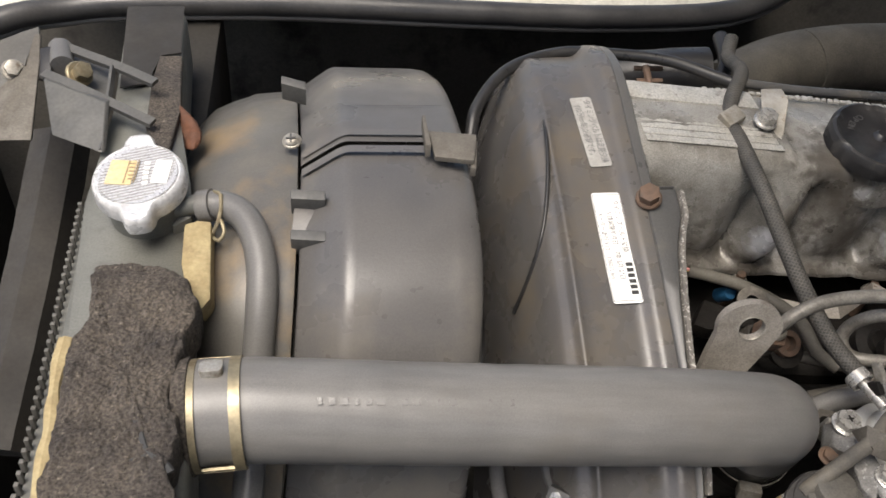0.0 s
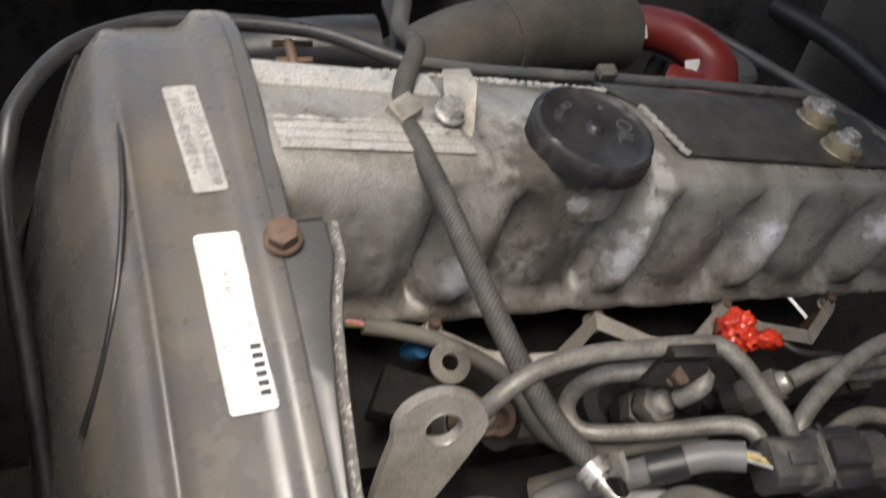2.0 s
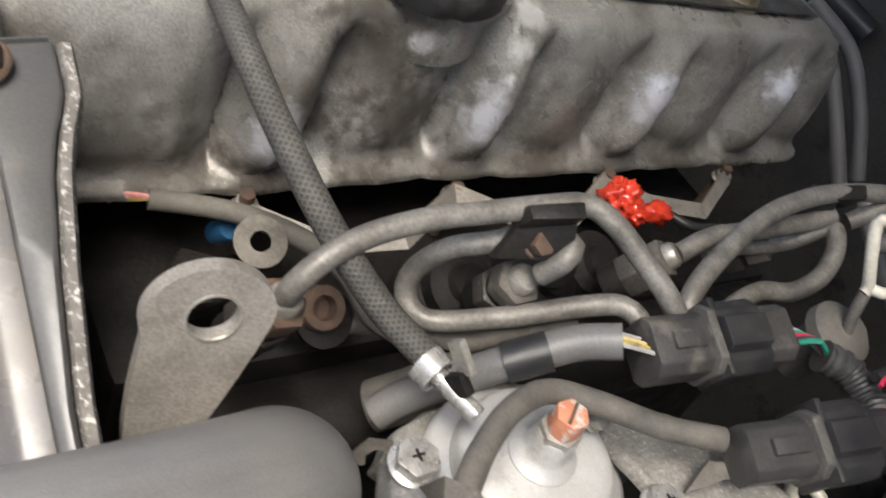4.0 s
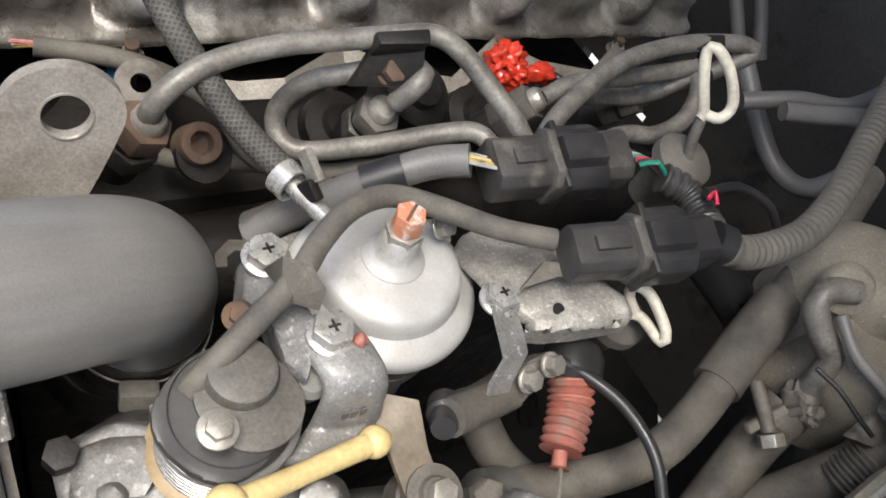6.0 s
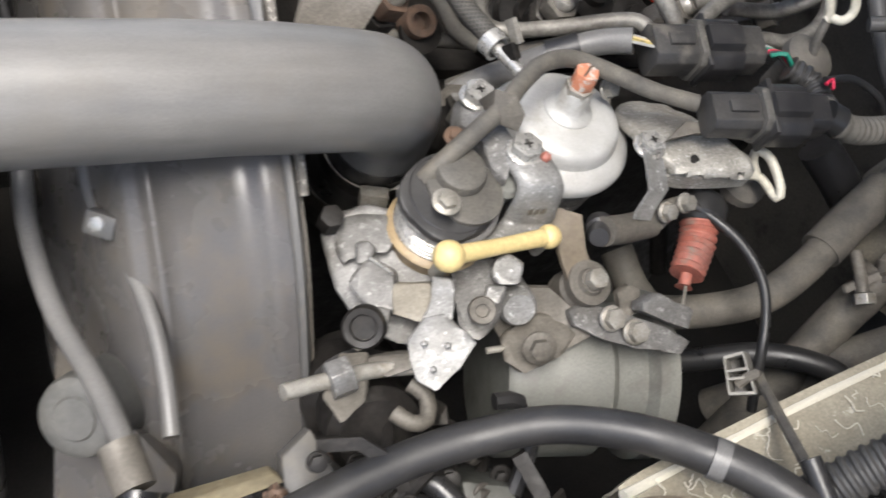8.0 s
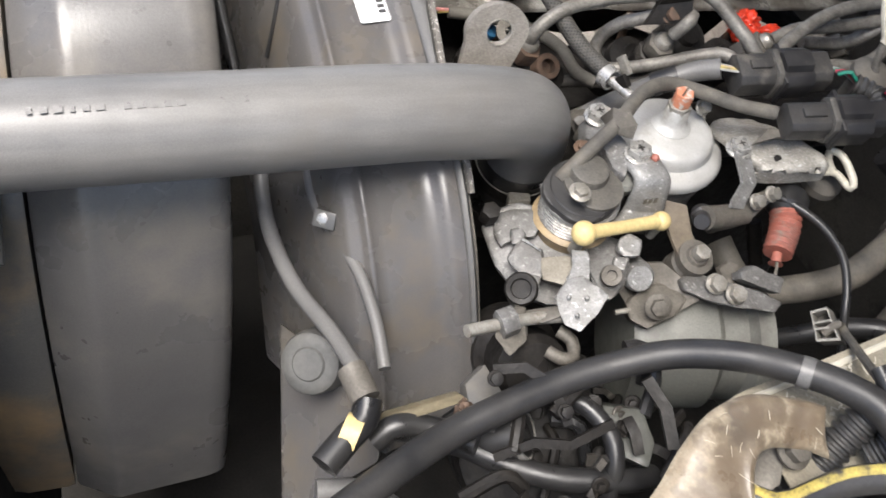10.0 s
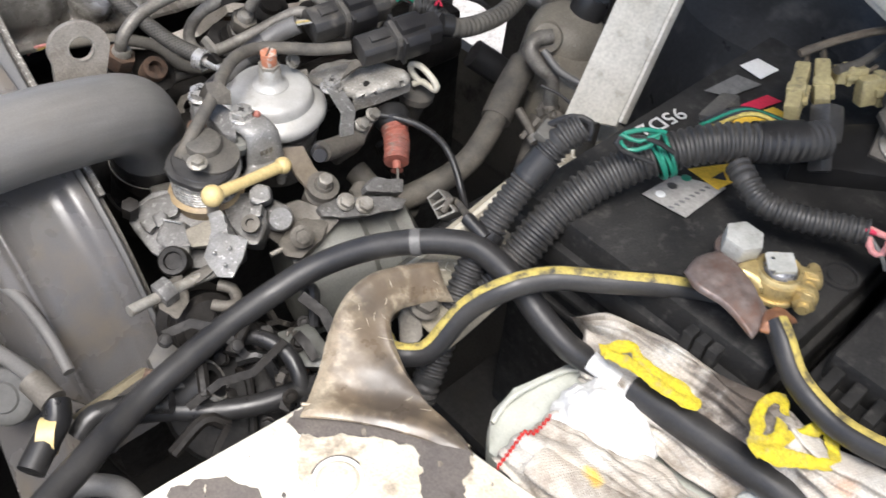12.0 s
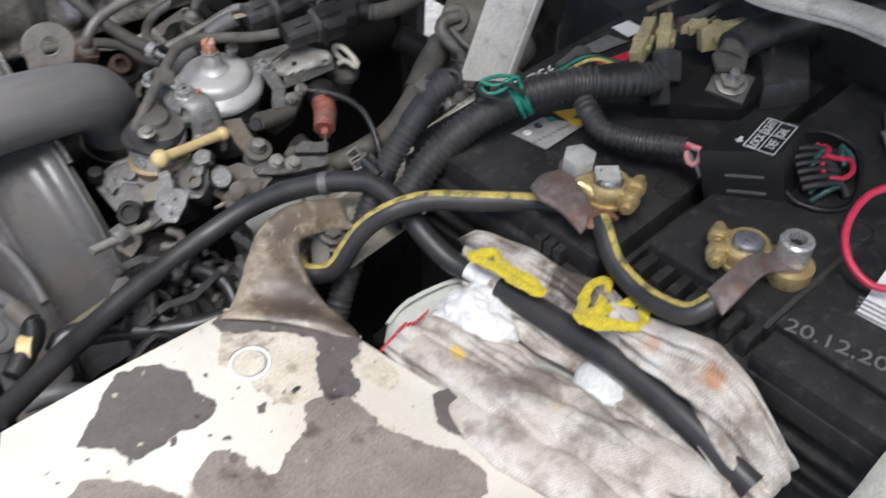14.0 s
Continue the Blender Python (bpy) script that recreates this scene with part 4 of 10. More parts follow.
    part("note_line", lettering("メーター走行キロ    126025 km", 0.0042, m2 @ pose(-0.001, -0.006, 0), 0.8, 0.0001), "ink_grey", l2)
    for k in range(6):
        part("text_bar", box(0.0024, 0.0042, 0.0002, m2 @ pose(0.0125 + 0.0037 * k, 0.0052, 0), 0), "ink", l2)
    for dx, dy, w, h in ((0, 0.0085, w2 - 0.003, 0.0003), (0, -0.0085, w2 - 0.003, 0.0003), (-w2 / 2 + 0.0016, 0, 0.0003, 0.017), (w2 / 2 - 0.0016, 0, 0.0003, 0.017)):
        part("border_line", box(w, h, 0.0002, m2 @ pose(dx, dy, 0), 0), "ink_grey", l2)
    return t


timing_cover()


# ---- fan shroud ----
SHELL = [(0.655, 0.90), (0.64, 0.94), (0.60, 0.985), (0.55, 1.015), (0.50, 1.035), (0.449, 1.046), (0.42, 1.0495), (0.40, 1.0505), (0.359, 1.048), (0.321, 1.034), (0.291, 1.006), (0.262, 0.965), (0.245, 0.92), (0.236, 0.86), (0.234, 0.78), (0.238, 0.70)]


def shell(outline, stations):
    bm = bmesh.new()
    pts = spline([Vector((0, y, z)) for y, z in outline], 0.006)
    rows = []
    for x, inset in stations:
        row = []
        for i, p in enumerate(pts):
            t = (pts[min(i + 1, len(pts) - 1)] - pts[max(i - 1, 0)]).normalized()
            n = Vector((0, -t.z, t.y))
            if n.dot(Vector((0, 0.46, 0.78)) - p) < 0:
                n = -n
            q = p + n * inset
            row.append(bm.verts.new((x + 0.09 * (p.z - 1.045), q.y, q.z)))
        rows.append(row)
    for a, b in zip(rows, rows[1:]):
        for i in range(len(a) - 1):
            bm.faces.new((a[i], a[i + 1], b[i + 1], b[i]))
    return bm


def fan_shroud():
    t = thing("fan_shroud", (0.03, 0.40, 0.70), "dusty grey plastic radiator fan shroud with a folded metal clip", "fan shroud")
    ring = [(0.0015, 0.05), (0.0015, 0.0175), (0.003, 0.0158), (0.012, 0.0095), (0.0225, 0.0024), (0.0255, 0.0007), (0.0285, -0.0002), (0.032, 0.0), (0.086, 0.0006), (0.094, 0.0018), (0.0985, 0.0042), (0.1005, 0.0085), (0.1005, 0.03)]
    part("upper_ring", shell(SHELL[:6] + [(0.4215, 1.0495)], [(x, i - 0.002) for x, i in ring]), "shroud", t, smooth=50)
    part("lower_ring", shell([(0.4165, 1.0498)] + SHELL[7:], ring), "shroud", t, smooth=50)
    part("joint_lip", shell([(0.4325, 1.0488), (0.426, 1.0494)], [(0.002, 0.0135), (0.012, 0.0065), (0.0225, -0.0008), (0.0265, -0.0028), (0.030, -0.0036), (0.086, -0.0030), (0.092, 0.004)]), "shroud", t)
    part("joint_lip", shell([(0.4155, 1.0498), (0.4085, 1.0502)], [(0.002, 0.0135), (0.012, 0.0065), (0.0225, -0.0008), (0.0265, -0.0028), (0.030, -0.0036), (0.086, -0.0030), (0.092, 0.004)]), "shroud", t)
    part("neck", shell(SHELL, [(-0.082, 0.066), (-0.072, 0.042), (-0.06, 0.030), (-0.045, 0.0235), (-0.035, 0.0205), (-0.031, 0.0185), (-0.016, 0.0172), (-0.004, 0.0165), (-0.0005, 0.0175), (-0.0005, 0.05)]), "shroud_neck", t, "brown-stained collar towards the radiator", smooth=50)
    part("crack", shell([(0.4655, 1.0432), (0.4648, 1.0434)], [(0.026, -0.0030), (0.09, -0.0030)]), "ink", t, "hairline crack across the upper ring", smooth=0)
    # clip lugs along the seam
    for a, b in (((-0.003, 0.38, 1.0440), (0.016, 0.377, 1.0450)), ((-0.003, 0.357, 1.0350), (0.016, 0.354, 1.0360)), ((-0.01, 0.479, 1.0530), (0.005, 0.475, 1.0510))):
        a, b = Vector(a), Vector(b)
        part("lug", slab([a + Vector((0, -0.004, 0.003)), b + Vector((0, -0.004, 0.003)), b + Vector((0, 0.002, 0.005)), a + Vector((0, 0.002, 0.005))], (0, 0.003, -0.014), 0.0008), "shroud_lug", t)
    part("lug_bridge", slab([(-0.001, 0.381, 1.0400), (0.014, 0.378, 1.0400), (0.014, 0.362, 1.0340), (-0.003, 0.364, 1.0330)], (0, 0.002, -0.008), 0.0008), "shroud", t)
    for p in ((0.011, 0.294, 0.896), (0.011, 0.276, 0.896)):
        part("lug", box(0.03, 0.005, 0.012, basis(p, (0, -0.75, 0.6), (1, 0, 0)), 0.0008), "shroud_lug", t)
    sc = part("screw", lathe([(0.0001, 0.0035), (0.003, 0.0033), (0.0045, 0.0022), (0.005, 0.0012), (0.0055, 0.001), (0.006, 0)], basis((-0.0035, 0.4385, 1.039), (-0.1, -0.3, 1)), 20), "steel", t, "cross-head screw with washer")
    part("slot", box(0.006, 0.001, 0.0004, basis((-0.004, 0.4370, 1.0425), (-0.1, -0.3, 1)), 0), "ink", sc)
    part("slot", box(0.001, 0.006, 0.0004, basis((-0.004, 0.4370, 1.0427), (-0.1, -0.3, 1)), 0), "ink", sc)
    clip = part("clip", slab([(0.076, 0.42, 1.0570), (0.104, 0.415, 1.0580), (0.1, 0.393, 1.0560), (0.078, 0.397, 1.0560)], (0, 0.0, 0.0035), 0.0007), "bracket", t, "rusty folded steel clip")
    part("clip_tab", slab([(0.073, 0.428, 1.0570), (0.075, 0.428, 1.0570), (0.076, 0.401, 1.0560), (0.073, 0.402, 1.0550)], (0, 0.001, 0.008), 0.0004), "bracket", clip)
    part("clip_tab", slab([(0.103, 0.416, 1.0580), (0.105, 0.414, 1.0570), (0.101, 0.39, 1.0560), (0.098, 0.391, 1.0560)], (0.0, 0.0, -0.006), 0.0004), "bracket", clip)
    return t


fan_shroud()


# ---- radiator with its cap ----
def radiator():
    t = thing("radiator", (-0.10, 0.3, 0.6), "grey painted radiator top tank with a filler neck", "radiator")
    part("top_tank", slab([(-0.127, 0.615, 1.0300), (-0.084, 0.617, 1.0300), (-0.075, 0.48, 1.0300), (-0.061, 0.407, 1.0300), (-0.043, 0.198, 1.0300), (-0.108, 0.202, 1.0300), (-0.117, 0.393, 1.0300), (-0.115, 0.48, 1.0300)], (0, 0, -0.055), 0.009), "tank", t, smooth=60)
    part("core", box(0.05, 0.6, 0.45, pose(-0.095, 0.42, 0.52), 0.003), "bay", t, "dark finned core")
    e0, e1 = Vector((-0.124, 0.408, 1.0120)), Vector((-0.117, 0.213, 1.0120))
    # thin dark overlay added on the far end of the tank top
    part("tar_strip", slab([(-0.124, 0.607, 1.0325), (-0.084, 0.609, 1.0325), (-0.08, 0.545, 1.0325), (-0.093, 0.542, 1.0325), (-0.097, 0.508, 1.0325), (-0.114, 0.503, 1.0325)], (0, 0, 0.0012), 0.0004), "rail_dark", t, "thin dark strip added over the tank top")
    part("core_edge", slab([e0, e0 + Vector((0.006, 0, 0)), e1 + Vector((0.006, 0, 0)), e1], (0, 0, -0.03), 0.001), "tank", t, "pale folded edge of the core")
    for k in range(34):
        part("crimp_tab", box(0.0022, 0.0024, 0.008, pose(*e0.lerp(e1, (k + 0.5) / 34)), 0.0005), "dusty_panel", t)
    cap_c = Vector((-0.082, 0.38, 1.0600))
    nrm = Vector((-0.05, -0.12, 1)).normalized()
    part("neck", lathe([(0.0205, -0.045), (0.0205, -0.012), (0.0225, -0.006), (0.0, -0.006)], basis(cap_c, nrm), 32), "tank", t)
    part("overflow_spout", tube([(-0.068, 0.375, 1.0420), (-0.052, 0.378, 1.0420)], 0.0056, 12), "tank", t)
    part("side_boss", slab([(-0.069, 0.382, 1.0400), (-0.057, 0.385, 1.0400), (-0.056, 0.372, 1.0380), (-0.066, 0.366, 1.0360)], (0, 0, -0.012), 0.002), "tank", t)
    cap = thing("pressure_cap", cap_c, "silver two-eared pressure cap with a patterned label on the radiator", "radiator cap")
    out = []
    for k in range(72):
        an = 2 * math.pi * k / 72
        off = math.asin(min(1.0, abs(math.sin(an - radians(95)))))
        ear = math.exp(-(off / 0.30) ** 5)
        out.append(((0.0244 + 0.0082 * ear) * math.cos(an), (0.0244 + 0.0082 * ear) * math.sin(an)))
    m = basis(cap_c, nrm)
    own = bmesh.new()
    rings = [[own.verts.new(m @ Vector((x * s, y * s, h))) for x, y in out] for s, h in ((0.90, -0.0105), (0.985, -0.010), (1.0, -0.0085), (1.0, -0.0035), (0.985, -0.0012), (0.95, 0.0008), (0.90, 0.0016), (0.86, 0.0012))]
    for p, q in zip(rings, rings[1:]):
        for k in range(72):
            own.faces.new((p[k], p[(k + 1) % 72], q[(k + 1) % 72], q[k]))
    own.faces.new(rings[-1])
    part("rim", own, "silver_cap", cap, smooth=50)
    foil = part("label_disc", lathe([(0.0, 0.0020), (0.0205, 0.0020), (0.021, 0.0014)], m, 48), "foil", cap, "silver patterned label disc")
    for k in range(-9, 10):
        r = math.sqrt(max(0.0, 0.0198 ** 2 - (0.0021 * k) ** 2))
        part("hatch_line", box(2 * r, 0.0006, 0.0002, m @ pose(0, 0.0021 * k, 0.00195, 0, 0, 14), 0), "label_worn", foil)
    part("caution_patch", box(0.0135, 0.0175, 0.0003, m @ pose(-0.0085, 0.001, 0.0023, 0, 0, -6), 0), "pale_yellow", foil, "faded yellow caution field")
    part("caution_patch", box(0.0085, 0.0165, 0.0003, m @ pose(0.0125, 0.0005, 0.0023, 0, 0, -6), 0), "label", foil)
    for k in range(2):
        part("text_bar", box(0.0007, 0.0165, 0.0002, m @ pose(-0.0055 + 0.005 * k, 0.001, 0.0027, 0, 0, -6), 0), "seat_tan", foil)
    for k in range(5):
        part("text_bar", box(0.0028, 0.0009, 0.0002, m @ pose(-0.003, 0.0068 - 0.0028 * k, 0.0027, 0, 0, -6), 0), "seat_tan", foil)
        part("text_bar", box(0.0030, 0.0022, 0.0002, m @ pose(0.0045, 0.0072 - 0.0036 * k, 0.0023, 0, 0, -6), 0), "label", foil)
    return t


radiator()


# ---- upper radiator hose ----
def radiator_hose():
    t = thing("radiator_hose", (0.1, 0.28, 0.95), "thick dusty grey rubber upper radiator hose", "hose")
    pts = [(-0.052, 0.253, 1.0200), (-0.024, 0.255, 1.0210), (0.075, 0.253, 1.0140), (0.177, 0.253, 1.0050), (0.222, 0.256, 0.996), (0.252, 0.263, 0.983), (0.266, 0.275, 0.960), (0.270, 0.283, 0.935)]
    part("tube", tube(pts, 0.0247, 44, 0.003, wobble=0.012), "main_hose", t)
    # same grey hose; the shade round its bend is put in as black rubber
    part("lower_bend", tube([(0.2695, 0.282, 0.938), (0.2705, 0.288, 0.920), (0.270, 0.300, 0.89), (0.268, 0.312, 0.86)], 0.0250, 40, 0.004), "rubber_black", t, "black lower bend, shade put in its colour")
    part("thermostat_outlet", lathe([(0.02, -0.02), (0.030, -0.018), (0.030, 0.0), (0.027, 0.004), (0.0243, 0.004)], basis((0.269, 0.306, 0.88), (0, -0.2, 1)), 32), "grime", t, "dark outlet under the hose")
    band = part("clamp_band", ring_band((0.2705, 0.288, 0.918), (0, -0.28, 1), 0.0252, 0.010, 0.0012, 44), "grime", t, "dark worm clamp low on the hose")
    part("band_edge", ring_band((0.2705, 0.287, 0.9235), (0, -0.28, 1), 0.0262, 0.0010, 0.0006, 44), "steel", band, "worn bright clamp edge")
    part("screw_housing", box(0.014, 0.010, 0.008, basis((0.263, 0.262, 0.916), (-0.3, -0.95, 0.1), (1, -0.3, 0)), 0.002), "steel", band)
    # faded marking on the upper side
    a, b = Vector((0.012, 0.2428, 1.0420)), Vector((0.15, 0.2432, 1.0303))
    for k in range(26):
        if k in (6, 12, 13, 20):
            continue
        f = k / 25
        o = a.lerp(b, f)
        part("text_bar", box(0.0022 + 0.0008 * (k % 3), 0.0032, 0.00012, basis(o, (0.02, -0.42, 1), (1, 0.02, 0)), 0), "print_faint", t)
    return t


radiator_hose()


# ---- batteries ----
def battery(x0, y1, zt, teeth, length=0.26, width=0.172):
    t = thing("car_battery", (x0 + length / 2, y1 - width / 2, zt - 0.21), "black plastic car battery with dusty lid and vent plugs", "battery", "pair of batteries")
    cx, cy = x0 + length / 2, y1 - width / 2
    part("case", box(length - 0.010, width - 0.008, 0.19, pose(cx, cy, zt - 0.21), 0.004), "battery", t)
    part("rim", box(length + 0.002, width + 0.002, 0.016, pose(cx, cy, zt - 0.034), 0.002), "battery", t)
    inset = 0.022 if teeth else 0.004
    part("lid", box(length - inset, width - 0.006, 0.026, pose(cx + inset / 2, cy, zt - 0.026), 0.003), "battery", t)
    for k in range(3):
        part("side_ledge", box(length + 0.002 - 0.004 * k, width - 0.002, 0.0045, pose(cx, cy, zt - 0.052 - 0.017 * k), 0.0015), "battery", t)
    for k in range(teeth):
        part("grip_tooth", box(0.017, 0.0062, 0.022, pose(x0 + 0.0130, y1 - 0.010 - 0.0118 * k, zt - 0.027), 0.001), "battery", t)
    if teeth:
        part("corner_step", box(0.024, width - 0.012 - 0.0118 * teeth, 0.022, pose(x0 + 0.0125, y1 - width / 2 - 0.0059 * teeth, zt - 0.0265), 0.002), "battery", t)
    return t, cx, cy


bat_a, ax_, ay_ = battery(0.388, 0.066, 0.985, 0)
for k in range(3):
    part("end_rib", box(0.012, 0.006, 0.03, pose(0.3905, -0.062 - 0.0075 * k, 0.950), 0.001), "battery", bat_a)
bat_b, bx_, by_ = battery(0.392, -0.117, 0.998, 7)


# ---- painted front panel with its hook ----
PZ = (0.9622, -0.0423, 0.0154)


def panel_z(x, y):
    return PZ[0] + PZ[1] * x + PZ[2] * y


def front_panel():
    t = thing("headlamp_panel", (0.2, 0.0, 0.9), "cream painted steel support panel with peeling paint and grime", "body panel")
    z = 0.9575
    flat = [(0.084, 0.049, 0.96), (0.149, 0.047, 0.957), (0.226, 0.043, 0.953), (0.25, 0.013, 0.951), (0.269, -0.028, 0.95), (0.279, -0.087, 0.949), (0.281, -0.139, 0.948), (0.282, -0.183, 0.948), (0.203, -0.214, 0.95), (0.025, -0.051, 0.96)]
    part("sheet", slab(flat, (0, 0, -0.006), 0.0012), "paint", t)
    part("edge_flange", slab([(0.084, 0.049, 0.96), (0.149, 0.047, 0.957), (0.226, 0.043, 0.953), (0.223, 0.041, 0.953), (0.083, 0.046, 0.96)], (0, 0, -0.05), 0.0008), "paint", t)
    # places where the paint has come off
    def peel(pts, material="primer", lift=0.0012, label="bare primer where the paint has peeled"):
        own = []
        q = spline([Vector((p[0], p[1], 0)) for p in pts] + [Vector((pts[0][0], pts[0][1], 0))], 0.0015)[:-1]
        for v in q:
            w = noise.noise(v * 160) * 0.0022 + noise.noise(v * 420) * 0.0014 + noise.noise(v * 900) * 0.0008
            own.append((v.x + w, v.y + noise.noise(v * 170 + Vector((5, 0, 0))) * 0.0025 + noise.noise(v * 800) * 0.001))
        bm = bmesh.new()
        f = bm.faces.new([bm.verts.new((x, y, panel_z(x, y) + lift)) for x, y in own])
        bmesh.ops.triangulate(bm, faces=[f])
        return part("bare_patch", bm, material, t, label, smooth=0)

    peel([(0.116, 0.018), (0.137, 0.035), (0.149, 0.042), (0.167, 0.035), (0.178, 0.017), (0.176, 0.005), (0.179, -0.011), (0.17, -0.018), (0.152, -0.014), (0.134, -0.016), (0.126, -0.012), (0.123, 0.0), (0.109, 0.012)])
    peel([(0.21, 0.039), (0.226, 0.041), (0.246, 0.019), (0.26, -0.002), (0.268, -0.022), (0.263, -0.034), (0.251, -0.041), (0.246, -0.057), (0.231, -0.055), (0.227, -0.046), (0.236, -0.028), (0.247, -0.011), (0.232, 0.011), (0.212, 0.028)])
    peel([(0.145, -0.045), (0.158, -0.038), (0.17, -0.046), (0.171, -0.059), (0.178, -0.07), (0.191, -0.063), (0.206, -0.058), (0.217, -0.045), (0.234, -0.052), (0.238, -0.066), (0.24, -0.088), (0.251, -0.113), (0.256, -0.121), (0.26, -0.139), (0.247, -0.151), (0.213, -0.124), (0.15, -0.066), (0.141, -0.049)], "primer_brown")
    peel([(0.273, -0.087), (0.284, -0.092), (0.278, -0.112), (0.269, -0.129), (0.265, -0.116), (0.263, -0.104)])
    peel([(0.092, -0.011), (0.106, -0.009), (0.123, -0.029), (0.136, -0.052), (0.122, -0.058), (0.092, -0.03)], "primer_brown")
    peel([(0.195, -0.028), (0.2, -0.029), (0.197, -0.035), (0.193, -0.033)])
    peel([(0.148, -0.015), (0.152, -0.016), (0.149, -0.021), (0.146, -0.02)])
    peel([(0.21, 0.029, 0.953), (0.23, 0.014, 0.953), (0.245, -0.008, 0.952), (0.236, -0.028, 0.952), (0.221, -0.042, 0.953), (0.207, -0.036, 0.953), (0.202, -0.019, 0.954), (0.201, 0.001, 0.954), (0.196, 0.013, 0.955)], "stain", 0.0006, "brown-stained paint round the filled hole")
    peel([(0.253, -0.005, 0.951), (0.267, -0.032, 0.95), (0.269, -0.06, 0.95), (0.258, -0.068, 0.95), (0.251, -0.051, 0.951), (0.248, -0.034, 0.952)], "stain", 0.0006, "brown-stained paint by the hook")
    peel([(0.142, -0.042, 0.956), (0.158, -0.065, 0.955), (0.181, -0.082, 0.954), (0.182, -0.1, 0.954), (0.147, -0.081, 0.955), (0.135, -0.058, 0.956)], "stain", 0.0006, "brown-stained paint at the panel edge")
    rnd = random.Random(11)
    for k in range(170):
        x, y = rnd.uniform(0.09, 0.27), rnd.uniform(-0.13, 0.04)
        if y > 0.055 - 0.35 * abs(x - 0.2) or y < -0.02 - 0.55 * (x - 0.09):
            continue
        r = 0.0005 + 0.0022 * rnd.random() ** 4
        peel([(x + r * math.cos(a) * rnd.uniform(0.6, 1.3), y + r * math.sin(a) * rnd.uniform(0.6, 1.3)) for a in [q * math.pi / 3 for q in range(6)]], rnd.choice(("primer", "primer_brown", "ink", "stain")), 0.0018, "")
    # raised hook
    rows = [[(0.215, 0.036, 0.959), (0.234, 0.018, 0.957), (0.253, -0.007, 0.954), (0.268, -0.034, 0.95)],
            [(0.225, 0.044, 0.954), (0.242, 0.032, 0.952), (0.262, 0.006, 0.951), (0.272, -0.019, 0.945)],
            [(0.24, 0.054, 0.957), (0.253, 0.045, 0.958), (0.266, 0.025, 0.956), (0.27, 0.005, 0.951)],
            [(0.253, 0.064, 0.963), (0.262, 0.057, 0.964), (0.271, 0.044, 0.961), (0.273, 0.028, 0.958)],
            [(0.27, 0.073, 0.97), (0.274, 0.066, 0.967), (0.28, 0.057, 0.965), (0.281, 0.047, 0.964)],
            [(0.29, 0.075, 0.974), (0.291, 0.068, 0.969), (0.293, 0.062, 0.966), (0.292, 0.053, 0.963)],
            [(0.313, 0.069, 0.971), (0.312, 0.063, 0.965), (0.311, 0.057, 0.96), (0.311, 0.05, 0.959)],
            [(0.329, 0.064, 0.966), (0.327, 0.058, 0.962), (0.326, 0.053, 0.957), (0.325, 0.045, 0.952)]]
    hook = part("hook", loft(rows, 24, 60, 0.004, 0.0006, 60), "hook_paint", t, "grimy hooked bracket with scratched paint")
    rnd = random.Random(21)
    for k in range(14):
        v, u = rnd.uniform(0.3, 6.6), rnd.uniform(0.25, 2.8)
        i, j = int(v), int(u)
        g = [[Vector(rows[min(i + a, 7)][min(j + b, 3)]) for b in (0, 1)] for a in (0, 1)]
        p = g[0][0].lerp(g[0][1], u - j).lerp(g[1][0].lerp(g[1][1], u - j), v - i) + Vector((-0.0008, -0.0015, 0.0040))
        d = Vector((rnd.uniform(-1, 1), rnd.uniform(-1, 1), 0)).normalized() * rnd.uniform(0.0015, 0.005)
        part("scratch", tube([p - d, p - d * 0.3 + Vector((d.y, -d.x, 0)) * rnd.uniform(-0.2, 0.2), p + d], rnd.uniform(0.00010, 0.0002), 5, 0.002, 0.6), "stain", hook)
    a, b = Vector((0.22, 0.042, 0.956)), Vector((0.272, -0.024, 0.945))
    part("seam_ridge", tube([a + Vector((0, 0, 0.0008)), (0.241, 0.023, 0.955), (0.26, -0.003, 0.951), b], 0.0011, 8), "hook_paint", t)
    c = Vector((0.209, -0.001, panel_z(0.209, -0.001) + 0.001))
    part("hole_rim", lathe([(0.0103, 0.0), (0.0108, 0.0011), (0.0119, 0.0012), (0.0124, 0.0)], pose(*c), 32), "label", t, "chipped white ring round a filled hole")
    # shadow of the ring, painted as a dark arc on one side
    part("hole_shadow", lathe([(0.0119, 0.0008), (0.0131, 0.0006), (0.0133, 0.0)], pose(*c), 24, arc=2.2), "primer", t, "dark arc beside the ring, painted as its shadow")
    part("hole_fill", lathe([(0.0, 0.0026), (0.0085, 0.0024), (0.0095, 0.001)], pose(*c), 24), "stain", t)
    # the inner rail that goes on behind the hook
    top = [Vector(p) for p in ((0.300, 0.088, 0.942), (0.357, 0.097, 0.935), (0.42, 0.105, 0.935), (0.475, 0.111, 0.935), (0.51, 0.115, 0.935), (0.535, 0.118, 0.934))]
    part("rail", loft([[p + Vector((0, 0.0, -0.045)) for p in top], [p + Vector((0, 0.001, -0.004)) for p in top], [p + Vector((0, -0.004, 0.0)) for p in top], [p + Vector((0.004, -0.03, 0.003)) for p in top], [p + Vector((0.006, -0.06, 0.0)) for p in top]], 50, 24, 0.002), "rail_paint", t, "grimy beige inner rail with scratched paint")
    part("rail_lip", tube([p + Vector((0, -0.0035, 0.001)) for p in top], 0.0022, 8, wobble=0.3), "paint", t, "worn bright edge of the rail")
    rnd = random.Random(5)
